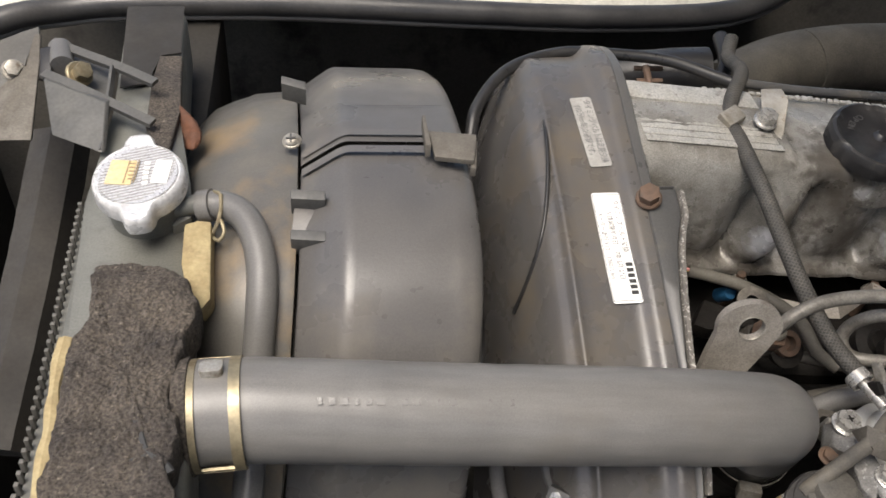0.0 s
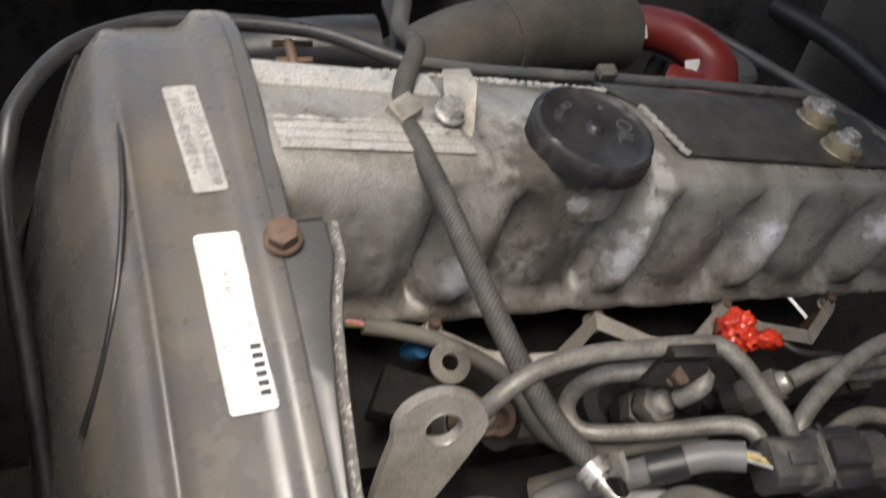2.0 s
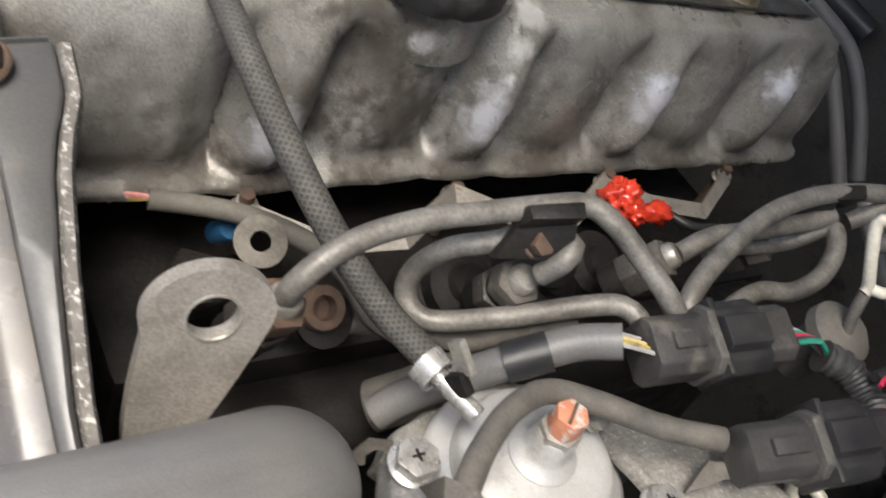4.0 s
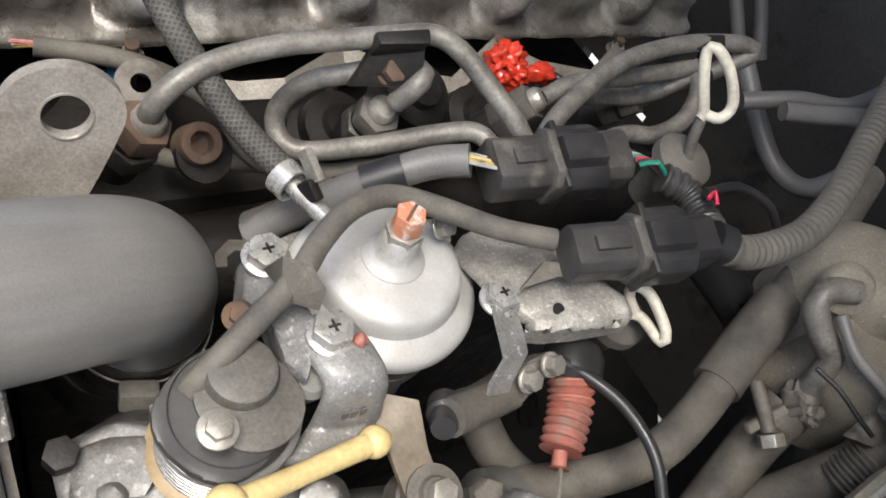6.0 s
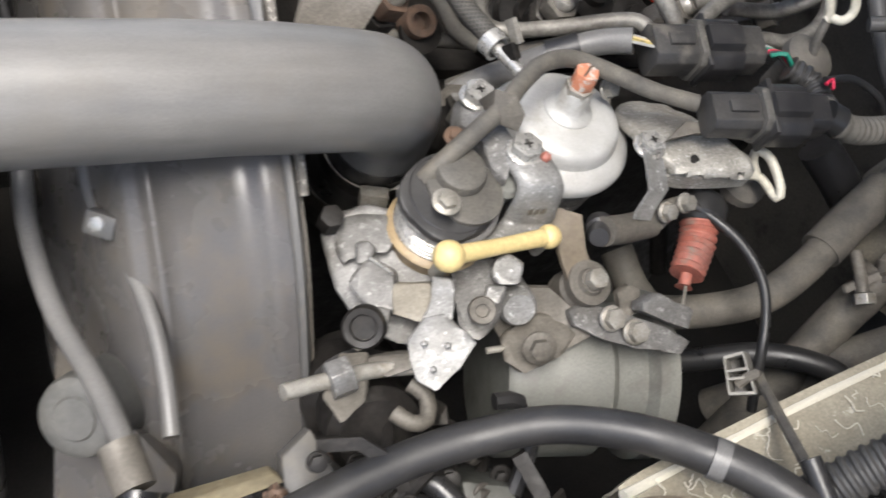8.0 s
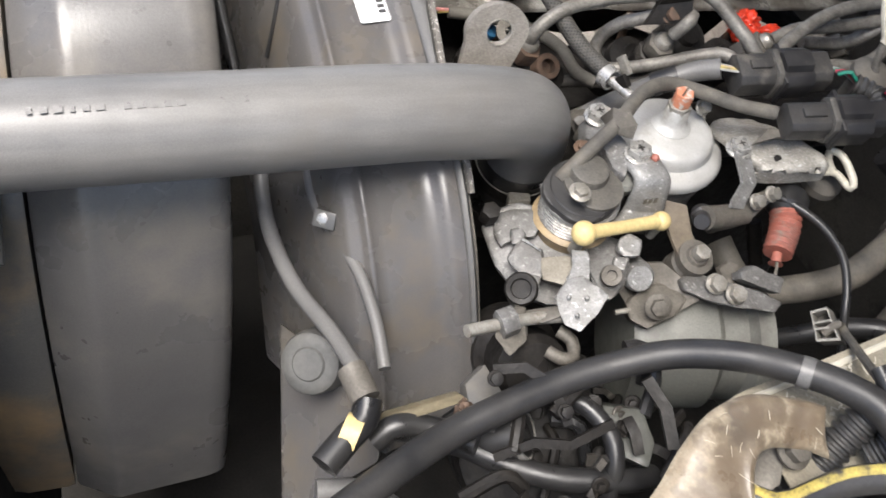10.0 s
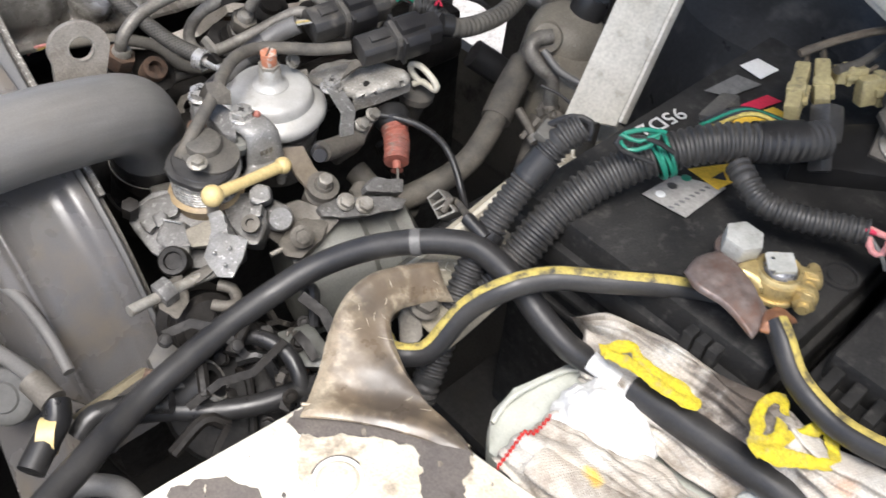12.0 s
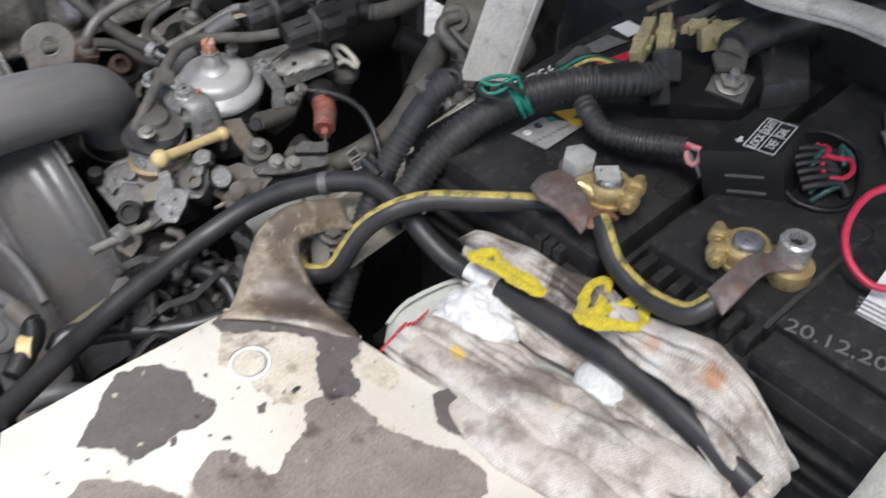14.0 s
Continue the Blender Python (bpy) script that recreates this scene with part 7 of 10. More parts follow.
    part("screw_bracket", rough(slab([(0.211, 0.165, 0.941), (0.223, 0.163, 0.939), (0.219, 0.149, 0.937), (0.207, 0.142, 0.936), (0.203, 0.153, 0.94)], (0.004, 0.006, -0.002), 0.001), 0.0005, 110), "bracket", t)
    part("lever_loop", tube([(0.241, 0.155, 0.93), (0.246, 0.148, 0.929), (0.243, 0.139, 0.928), (0.236, 0.139, 0.929), (0.231, 0.145, 0.929)], 0.0035, 10), "bracket", t)
    part("lower_casting", lathe([(0.0, 0.0), (0.016, 0.0), (0.02, -0.005), (0.02, -0.03), (0.025, -0.035), (0.025, -0.06)], basis((0.226, 0.142, 0.915), (-0.1, -0.7, 0.6)), 24), "grime", t)
    # barrel and its end plate
    a, b = Vector((0.301, 0.177, 0.871)), Vector((0.399, 0.152, 0.871))
    part("barrel", lathe([(0.0, 0.0), (0.038, 0.0), (0.041, 0.004), (0.041, 0.05), (0.036, 0.055), (0.036, 0.08)], basis(a, b - a), 40), "tank", t)
    part("end_disc", lathe([(0.036, 0.07), (0.043, 0.073), (0.043, 0.083), (0.03, 0.09), (0.0, 0.092)], basis(a, b - a), 40), "tank", t)
    part("throttle_bar", tube([(0.285, 0.168, 0.915), (0.309, 0.166, 0.916), (0.327, 0.166, 0.918)], 0.0016, 8), "steel", t)
    part("bracket_curl", strip([(0.293, 0.179, 0.915), (0.308, 0.188, 0.919), (0.318, 0.184, 0.921), (0.326, 0.171, 0.919), (0.328, 0.163, 0.916)], 0.014, 0.003, (-0.1, -0.8, 0.5)), "bracket", t)
    # lever with its spring-loaded pivot
    part("pivot_lever", strip([(0.327, 0.214, 0.94), (0.335, 0.208, 0.942), (0.333, 0.196, 0.938), (0.333, 0.179, 0.933)], 0.014, 0.0025, (0, -0.55, 0.8)), "lever", t, "brown steel lever")
    pm = basis((0.336, 0.18, 0.935), (0.02, -0.35, 0.95))
    piv = part("pivot", lathe([(0.0, 0.004), (0.0055, 0.004), (0.0065, 0.002), (0.0105, 0.0015), (0.0105, -0.004), (0.0095, -0.005), (0.0105, -0.006), (0.0095, -0.007), (0.0105, -0.008), (0.0105, -0.02)], pm, 28), "bracket", t)
    part("nut", hexhead(pm @ pose(0, 0, 0.004), 0.0085, 0.006), "steel", piv)
    part("toothed_lever", rough(slab([(0.325, 0.172, 0.928), (0.334, 0.174, 0.93), (0.35, 0.164, 0.929), (0.368, 0.154, 0.927), (0.378, 0.145, 0.925), (0.37, 0.14, 0.925), (0.349, 0.148, 0.926), (0.333, 0.155, 0.928), (0.324, 0.164, 0.928)], (0.0, 0.003, -0.004), 0.0012), 0.0005, 110), "alu_pump", t, "worn toothed throttle lever")
    for p in ((0.34, 0.162, 0.932), (0.349, 0.154, 0.93)):
        bolt_thing(t, "bolt", p, (0, -0.55, 0.8), 0.0085, 0.0055, "steel", 0.006)
    part("clevis", rough(slab([(0.36, 0.167, 0.931), (0.371, 0.169, 0.932), (0.387, 0.159, 0.927), (0.38, 0.15, 0.926), (0.368, 0.156, 0.929), (0.358, 0.162, 0.931)], (0.0, 0.006, -0.008), 0.0018), 0.0005, 110), "alu_pump", t, "worn cable clevis")
    part("clevis_wing", rough(slab([(0.358, 0.18, 0.92), (0.365, 0.182, 0.922), (0.369, 0.178, 0.922), (0.364, 0.167, 0.921), (0.354, 0.166, 0.92)], (0.0, 0.003, -0.004), 0.001), 0.0005, 110), "bracket", t)
    part("fitting", lathe([(0.0, 0.005), (0.0045, 0.005), (0.0052, 0.003), (0.0052, -0.003), (0.0066, -0.004), (0.0066, -0.012)], basis((0.35, 0.201, 0.941), (-0.5, -0.6, 0.4)), 20), "black_plastic", t)
    part("fitting_pipe", tube([(0.352, 0.201, 0.942), (0.37, 0.204, 0.936), (0.385, 0.206, 0.934)], 0.0072, 14), "bracket", t)
    return t


injection_pump()


def throttle_sensor():
    c = Vector((0.279, 0.225, 0.971))
    n = Vector((0.02, -0.18, 0.98)).normalized()
    t = thing("throttle_sensor", c - n * 0.03, "dusty black throttle sensor with a coil spring on the pump", "sensor")
    m = basis(c, n, (1, 0.1, 0))
    part("cap", lathe([(0.0, 0.0), (0.0085, 0.0002), (0.0108, -0.0006), (0.0118, -0.0025), (0.0122, -0.008)], m @ pose(0.0035, 0.002, 0), 40), "dusty_plug", t)
    part("cap_skirt", prism([(0.0155 * math.cos(a), 0.0145 * math.sin(a) - (0.006 if math.sin(a) < -0.3 else 0)) for a in [k * math.pi / 18 for k in range(36)]], 0.003, m @ pose(0.002, -0.003, -0.0075, 0, 0, 20), 0.0008), "dusty_plug", t, "dusty teardrop cover plate")
    part("base_plate", prism(rounded(0.041, 0.038, 0.015), 0.004, m @ pose(-0.005, -0.0065, -0.0105, 0, 0, 25), 0.001), "seal", t)
    part("skirt", lathe([(0.0185, -0.006), (0.0205, -0.008), (0.0205, -0.0125), (0.018, -0.0135), (0.015, -0.03)], m @ pose(-0.003, -0.006, 0), 40), "black_plastic", t, "black plastic skirt")
    part("seal_band", tube([m @ Vector(((0.0218) * math.cos(a) - 0.003, 0.0218 * math.sin(a) - 0.006, -0.0115)) for a in [radians(k * 30 + 150) for k in range(8)]], 0.0016, 8), "rubber", t)
    bolt_thing(t, "bolt", (0.268, 0.2105, 0.9715), n, 0.0072, 0.004, "steel", 0.0062)
    bolt_thing(t, "bolt", (0.291, 0.251, 0.962), n, 0.007, 0.003, "rust", 0.006)
    s0 = m @ Vector((-0.004, -0.008, -0.0145))
    coil = [s0 + Vector((0.0202 * math.cos(a), 0.0202 * math.sin(a), -0.0021 * a / (2 * math.pi))) for a in [k * math.pi / 12 for k in range(24 * 6 + 1)]]
    part("spring", sweep(bmesh.new(), coil, 0.00095, 8), "bright", t, "bright coil spring")
    part("spring_seat", lathe([(0.0185, 0.004), (0.0185, -0.012), (0.0225, -0.013), (0.0238, -0.0145), (0.0225, -0.016), (0.02, -0.03)], basis(s0, (0, 0, 1)), 40), "seat_tan", t, "tan plastic spring seat")
    return t


throttle_sensor()


def link_rod():
    a, b = Vector((0.265, 0.192, 0.96)), Vector((0.32, 0.2, 0.948))
    t = thing("link_rod", a, "pale yellow plastic link rod with ball ends", "link rod")
    d = (b - a).normalized()
    part("rod", sweep(bmesh.new(), spline([a, b], 0.003), lambda i, f: 0.0036 + 0.0006 * abs(f - 0.5) * 2, 14), "cream", t)
    part("ball_end", lump(a, 0.0068, 0.0, 1, div=4), "cream", t)
    part("ball_end", lump(b, 0.0056, 0.0, 1, div=4), "cream", t)
    part("ball_stud", tube([a - Vector((0, 0, 0.002)), a + Vector((0.0, 0.004, -0.018))], 0.0035, 10), "steel", t)
    part("ball_stud", tube([b - Vector((0, 0, 0.002)), b + Vector((0.0, 0.004, -0.016))], 0.003, 10), "steel", t)
    return t


link_rod()


def cable_boot():
    a, b = Vector((0.416, 0.205, 0.931)), Vector((0.399, 0.181, 0.921))
    t = thing("cable_boot", b, "orange rubber bellows boot on the throttle cable", "boot")
    line = spline([a, along(a, b, 0.5) + Vector((0.0028, 0.001, 0)), b], 0.00075)
    part("bellows", sweep(bmesh.new(), line, lambda i, f: 0.0092 - 0.0012 * f + 0.0009 * math.cos(i * 2 * math.pi / 4.5), 20), "orange", t)
    part("cap", lathe([(0.0, 0.012), (0.010, 0.012), (0.0125, 0.008), (0.0125, 0.0), (0.009, -0.004)], basis(a, a - b), 24), "rubber_black", t, "black rubber cap")
    part("tip", lathe([(0.003, 0.0), (0.003, 0.006), (0.0045, 0.007), (0.0, 0.0071)], basis(b, b - a), 12), "orange", t)
    part("cable", tube([b, (0.392, 0.171, 0.921), (0.385, 0.163, 0.921)], 0.0009, 6), "steel", t, "thin steel cable")
    return t


cable_boot()

pipe_thing("vent_tube", [(0.405, 0.211, 0.941), (0.415, 0.201, 0.939), (0.423, 0.186, 0.938), (0.426, 0.171, 0.936), (0.425, 0.158, 0.933), (0.422, 0.145, 0.925), (0.417, 0.132, 0.914), (0.415, 0.116, 0.892)], 0.0025, "rubber_black", "thin black rubber vent tube beside the orange boot", "tube")
HA = [(0.397, 0.187, 0.877), (0.426, 0.177, 0.883), (0.458, 0.172, 0.892), (0.487, 0.179, 0.901), (0.519, 0.193, 0.911), (0.549, 0.204, 0.922), (0.588, 0.221, 0.938), (0.641, 0.245, 0.948)]
hA = thing("heater_hose", HA[3], "dusty brown rubber heater hose with a thicker sleeve", "hose", "heater hoses")
part("hose", tube(HA, 0.0092, 18), "dust_rubber", hA)
part("sleeve", tube([(0.503, 0.186, 0.904), (0.526, 0.196, 0.914), (0.552, 0.206, 0.923)], 0.0118, 20), "dust_rubber", hA, "thicker dusty sleeve")
tB = thing("heater_hose", (0.523, 0.157, 0.868), "dusty rubber hose with a crusted screw clamp", "hose", "heater hoses")
part("hose", tube([(0.466, 0.134, 0.782), (0.479, 0.139, 0.814), (0.493, 0.145, 0.838), (0.506, 0.151, 0.853), (0.523, 0.159, 0.874), (0.537, 0.164, 0.893)], 0.0118, 18), "dust_rubber", tB)
clb = part("clamp", ring_band((0.537, 0.165, 0.894), Vector((0.537, 0.164, 0.893)) - Vector((0.523, 0.159, 0.874)), 0.0122, 0.011), "bracket", tB, "crusted screw clamp")
part("clamp_screw", tube([(0.52, 0.179, 0.909), (0.518, 0.168, 0.905), (0.516, 0.158, 0.9)], 0.0035, 10), "bracket", clb)
part("clamp_wing", slab([(0.51, 0.165, 0.898), (0.526, 0.164, 0.909), (0.526, 0.16, 0.908), (0.509, 0.161, 0.897)], (0, 0.002, -0.002), 0.0005), "bracket", clb)
part("crust", lump((0.538, 0.164, 0.907), 0.0092, 0.35, 3, 3.0), "bracket", clb)
part("clamp_head", hexhead(basis((0.515, 0.157, 0.901), Vector((0.516, 0.158, 0.9)) - Vector((0.518, 0.168, 0.905))), 0.011, 0.006, 0.004), "steel", clb)
part("crust", lump((0.539, 0.157, 0.906), 0.0062, 0.5, 5, 4.0), "bracket", clb)
can = thing("fuel_filter_head", (0.584, 0.184, 0.94), "pale dusty domed filter housing with a curved pipe", "filter housing")
cm = basis((0.585, 0.192, 0.952), (0.05, -0.15, 1))
part("dome", lathe([(0.0, 0.012), (0.012, 0.011), (0.022, 0.007), (0.029, 0.0), (0.032, -0.012), (0.033, -0.05)], cm, 40), "beige", can)
part("knob", lathe([(0.0, 0.012), (0.012, 0.012), (0.014, 0.008), (0.014, -0.006)], basis((0.598, 0.188, 0.965), (0.2, -0.2, 1)), 24), "rubber_black", can)
part("pipe", tube([(0.554, 0.185, 0.958), (0.543, 0.19, 0.957), (0.536, 0.189, 0.951), (0.537, 0.179, 0.942), (0.543, 0.17, 0.933), (0.541, 0.166, 0.918), (0.539, 0.163, 0.905)], 0.006, 14), "pipe", can, "speckled curved metal pipe")
part("pipe_flange", lathe([(0.0, 0.003), (0.011, 0.003), (0.0125, 0.0), (0.0125, -0.004)], basis((0.552, 0.188, 0.956), (-0.6, -0.6, 0.4)), 24), "beige", can)
part("lower_body", lathe([(0.0, 0.002), (0.030, 0.002), (0.034, -0.002), (0.034, -0.06)], basis((0.579, 0.16, 0.935), (0.05, -0.3, 1)), 36), "beige", can)
tC = thing("heater_hose", (0.544, 0.127, 0.891), "dusty rubber hose with a wound wire clamp", "hose", "heater hoses")
part("hose", tube([(0.474, 0.155, 0.787), (0.49, 0.146, 0.819), (0.506, 0.141, 0.844), (0.527, 0.136, 0.865), (0.548, 0.13, 0.889), (0.56, 0.129, 0.903), (0.576, 0.131, 0.915)], 0.0112, 18), "dust_rubber", tC)
w0, w1 = Vector((0.543, 0.125, 0.889)), Vector((0.555, 0.126, 0.906))
wm = basis(w0, w1 - w0)
part("wire_clamp", sweep(bmesh.new(), [wm @ Vector((0.0122 * math.cos(k * 0.5), 0.0122 * math.sin(k * 0.5), (w1 - w0).length * k / 100)) for k in range(101)], 0.0009, 6), "bracket", tC, "dirty wound wire clamp")
part("clamp_plate", slab([(0.539, 0.138, 0.915), (0.562, 0.142, 0.929), (0.568, 0.136, 0.928), (0.547, 0.129, 0.916)], (0, 0.003, -0.003), 0.001), "bracket", tC)
part("clamp_nut", hexhead(basis((0.553, 0.14, 0.93), (-0.2, -0.6, 0.7)), 0.009, 0.006), "steel", tC)
pipe_thing("loose_wire", [(0.528, 0.167, 0.935), (0.533, 0.154, 0.933), (0.536, 0.143, 0.929), (0.54, 0.133, 0.925)], 0.0012, "rubber_black", "thin black wire hanging by the filter", "wire")
pipe_thing("control_cable", [(0.54, 0.179, 0.954), (0.54, 0.162, 0.946), (0.546, 0.144, 0.941), (0.547, 0.131, 0.937), (0.545, 0.117, 0.932), (0.537, 0.094, 0.927)], 0.0028, "rubber", "grey control cable in front of the filter", "cable")
pipe_thing("rear_hose", [(0.618, 0.32, 0.939), (0.645, 0.306, 0.948), (0.678, 0.293, 0.949), (0.735, 0.301, 0.951), (0.804, 0.323, 0.957)], 0.005, "rubber", "grey rubber hose along the bulkhead", "hose", "bulkhead hoses")
pipe_thing("rear_hose", [(0.62, 0.297, 0.952), (0.641, 0.287, 0.954), (0.666, 0.276, 0.957), (0.708, 0.256, 0.959)], 0.0055, "rubber", "grey rubber hose along the bulkhead", "hose", "bulkhead hoses")
pipe_thing("rear_hose", [(0.65, 0.354, 0.94), (0.649, 0.315, 0.915), (0.652, 0.292, 0.903), (0.665, 0.275, 0.901), (0.687, 0.27, 0.913)], 0.006, "rubber", "grey rubber hose hanging behind the connectors", "hose", "bulkhead hoses")
pipe_thing("rear_hose", [(0.535, 0.246, 0.918), (0.549, 0.232, 0.905), (0.561, 0.22, 0.892)], 0.012, "rubber_black", "thick black hose under the connectors", "hose", "bulkhead hoses")
pipe_thing("lower_hose", [(0.394, 0.221, 0.888), (0.398, 0.201, 0.879), (0.42, 0.186, 0.857)], 0.009, "conduit_dusty", "dusty black hose under the pump lever", "hose")
pipe_thing("floor_cable", [(0.417, 0.181, 0.818), (0.44, 0.167, 0.841), (0.465, 0.155, 0.858), (0.485, 0.14, 0.868), (0.5, 0.124, 0.87), (0.508, 0.104, 0.866)], 0.0068, "rubber_black", "black rubber cable low beside the rail", "cable")
pipe_thing("drop_pipe", [(0.427, 0.231, 0.89), (0.434, 0.218, 0.86)], 0.005, "grime", "greasy metal pipe behind the pump", "pipe")

# ---- low on the front of the engine ----
lt = thing("oil_cooler_hose", (0.12, 0.13, 0.90), "grey rubber hose with a crimped metal ferrule and a yellow ring", "hose")
part("hose", tube([(0.115, 0.304, 0.934), (0.112, 0.285, 0.927), (0.112, 0.258, 0.921), (0.117, 0.22, 0.922), (0.127, 0.183, 0.929), (0.132, 0.156, 0.934)], 0.0044, 14), "rubber", lt)
part("ferrule", tube([(0.13, 0.156, 0.935), (0.133, 0.139, 0.932)], 0.0074, 14), "bracket", lt, "crimped steel ferrule")
part("tail", tube([(0.134, 0.139, 0.931), (0.13, 0.131, 0.928), (0.121, 0.125, 0.926), (0.107, 0.115, 0.923)], 0.0072, 14), "rubber_black", lt)
part("ring", tube([(0.119, 0.129, 0.926), (0.126, 0.124, 0.925)], 0.0095, 16), "cream", lt, "pale yellow ring")
ct = thing("cover_tube", (0.141, 0.249, 0.935), "thin grey tube clipped to the timing cover face", "tube")
part("tube", tube([(0.138, 0.289, 0.952), (0.137, 0.267, 0.94), (0.14, 0.253, 0.936), (0.145, 0.236, 0.934), (0.15, 0.211, 0.932), (0.151, 0.184, 0.927), (0.149, 0.16, 0.921)], 0.0034, 12), "rubber", ct)
part("clip", box(0.013, 0.010, 0.007, basis((0.141, 0.248, 0.941), (-0.5, -0.6, 0.6), (0.8, -0.5, 0)), 0.0015), "plastic", ct, "clip with a screw")
bolt_thing(ct, "screw", (0.138, 0.246, 0.944), (-0.5, -0.6, 0.6), 0.006, 0.003, "bright", 0.0045)
# black bead added to draw the dark moulded crease in the cover face
pipe_thing("cover_tube", [(0.1598, 0.487, 1.0392), (0.1580, 0.466, 1.0362), (0.1562, 0.4443, 1.0335), (0.1540, 0.424, 1.0272), (0.1497, 0.3997, 1.0172), (0.1452, 0.3836, 1.0074), (0.1393, 0.3724, 0.9892), (0.131, 0.364, 0.962)], 0.0013, "rubber_black", "thin black bead added along the moulded crease of the timing cover face", "tube")
pul = thing("pulley_cover", (0.118, 0.191, 0.896), "round grey plastic pulley cap on the lower cover", "pulley cap")
part("drum", lathe([(0.0, 0.0040), (0.0085, 0.0040), (0.0095, 0.0028), (0.0140, 0.0028), (0.0165, 0.0012), (0.0176, -0.002), (0.0182, -0.012), (0.0190, -0.04)], basis((0.118, 0.190, 0.893), (-0.50, -0.52, 0.66)), 40), "shroud_lug", pul)
lowc = thing("lower_cover", (0.15, 0.2, 0.8), "dusty dark lower timing cover with a brown steel ledge", "timing cover")
part("panel", slab([(0.112, 0.247, 0.857), (0.15, 0.155, 0.896), (0.141, 0.132, 0.877), (0.092, 0.15, 0.796)], (0.01, 0.03, -0.05), 0.004), "cover", lowc)
part("ledge", slab([(0.137, 0.137, 0.915), (0.181, 0.136, 0.922), (0.184, 0.131, 0.923), (0.161, 0.13, 0.921), (0.138, 0.131, 0.918)], (0, 0.006, -0.006), 0.0008), "zinc_yellow", lowc, "brown steel ledge")
part("ledge_end", lump((0.179, 0.125, 0.922), 0.006, 0.4, 3, 2.0, (0.8, 1, 1.4)), "rust", lowc)
part("cover_foot", slab([(0.186, 0.142, 0.92), (0.199, 0.149, 0.923), (0.205, 0.129, 0.917), (0.191, 0.112, 0.92), (0.182, 0.12, 0.919)], (0, 0.006, -0.01), 0.001), "plastic", lowc)
pipe_thing("alternator_lead", [(0.135, 0.128, 0.91), (0.147, 0.13, 0.916), (0.166, 0.125, 0.913), (0.182, 0.111, 0.916)], 0.006, "rubber_black", "black rubber lead below the timing cover", "cable")
# alternator and brackets deep below the pump
alt = thing("alternator", (0.216, 0.105, 0.918), "greasy alternator and brackets deep below the pump", "alternator")
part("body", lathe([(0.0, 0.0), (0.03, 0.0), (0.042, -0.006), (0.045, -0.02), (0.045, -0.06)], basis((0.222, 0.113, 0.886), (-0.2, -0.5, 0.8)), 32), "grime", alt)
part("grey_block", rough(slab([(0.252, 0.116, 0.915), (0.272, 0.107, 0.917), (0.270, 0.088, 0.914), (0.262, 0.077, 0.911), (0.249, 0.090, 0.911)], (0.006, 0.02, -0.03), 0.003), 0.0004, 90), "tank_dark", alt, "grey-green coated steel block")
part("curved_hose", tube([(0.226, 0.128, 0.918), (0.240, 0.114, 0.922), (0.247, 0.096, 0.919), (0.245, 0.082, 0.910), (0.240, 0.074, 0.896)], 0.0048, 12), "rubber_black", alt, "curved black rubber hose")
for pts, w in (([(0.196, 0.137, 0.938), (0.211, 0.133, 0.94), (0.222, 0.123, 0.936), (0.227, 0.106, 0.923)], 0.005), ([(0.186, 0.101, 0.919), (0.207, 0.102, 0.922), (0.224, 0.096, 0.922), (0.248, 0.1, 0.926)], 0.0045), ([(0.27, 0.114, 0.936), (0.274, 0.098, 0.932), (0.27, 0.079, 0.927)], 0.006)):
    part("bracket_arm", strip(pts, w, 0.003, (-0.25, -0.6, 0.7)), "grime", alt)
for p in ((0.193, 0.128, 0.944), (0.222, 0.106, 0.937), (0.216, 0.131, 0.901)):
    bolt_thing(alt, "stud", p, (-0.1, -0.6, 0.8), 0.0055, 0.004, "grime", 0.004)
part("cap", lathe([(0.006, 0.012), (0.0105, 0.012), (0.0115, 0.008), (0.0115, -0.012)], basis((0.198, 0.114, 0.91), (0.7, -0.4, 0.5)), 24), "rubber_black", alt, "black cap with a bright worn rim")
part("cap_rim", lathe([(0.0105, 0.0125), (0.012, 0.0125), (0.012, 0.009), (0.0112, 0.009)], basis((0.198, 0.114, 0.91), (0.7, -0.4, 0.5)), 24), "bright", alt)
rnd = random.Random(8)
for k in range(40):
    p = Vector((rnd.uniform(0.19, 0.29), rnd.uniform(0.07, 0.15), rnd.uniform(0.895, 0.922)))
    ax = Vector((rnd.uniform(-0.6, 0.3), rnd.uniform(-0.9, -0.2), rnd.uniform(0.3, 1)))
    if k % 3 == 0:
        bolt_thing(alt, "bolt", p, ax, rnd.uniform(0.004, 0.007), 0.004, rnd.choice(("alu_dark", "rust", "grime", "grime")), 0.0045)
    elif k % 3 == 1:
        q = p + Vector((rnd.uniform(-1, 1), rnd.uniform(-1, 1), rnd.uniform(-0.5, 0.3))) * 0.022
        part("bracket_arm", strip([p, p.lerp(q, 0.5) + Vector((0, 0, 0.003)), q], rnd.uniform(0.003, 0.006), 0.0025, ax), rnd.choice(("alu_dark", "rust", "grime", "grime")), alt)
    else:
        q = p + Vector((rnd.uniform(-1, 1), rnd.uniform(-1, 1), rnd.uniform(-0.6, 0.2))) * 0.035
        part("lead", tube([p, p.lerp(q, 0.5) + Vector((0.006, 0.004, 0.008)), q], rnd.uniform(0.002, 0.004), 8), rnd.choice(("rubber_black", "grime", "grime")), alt)
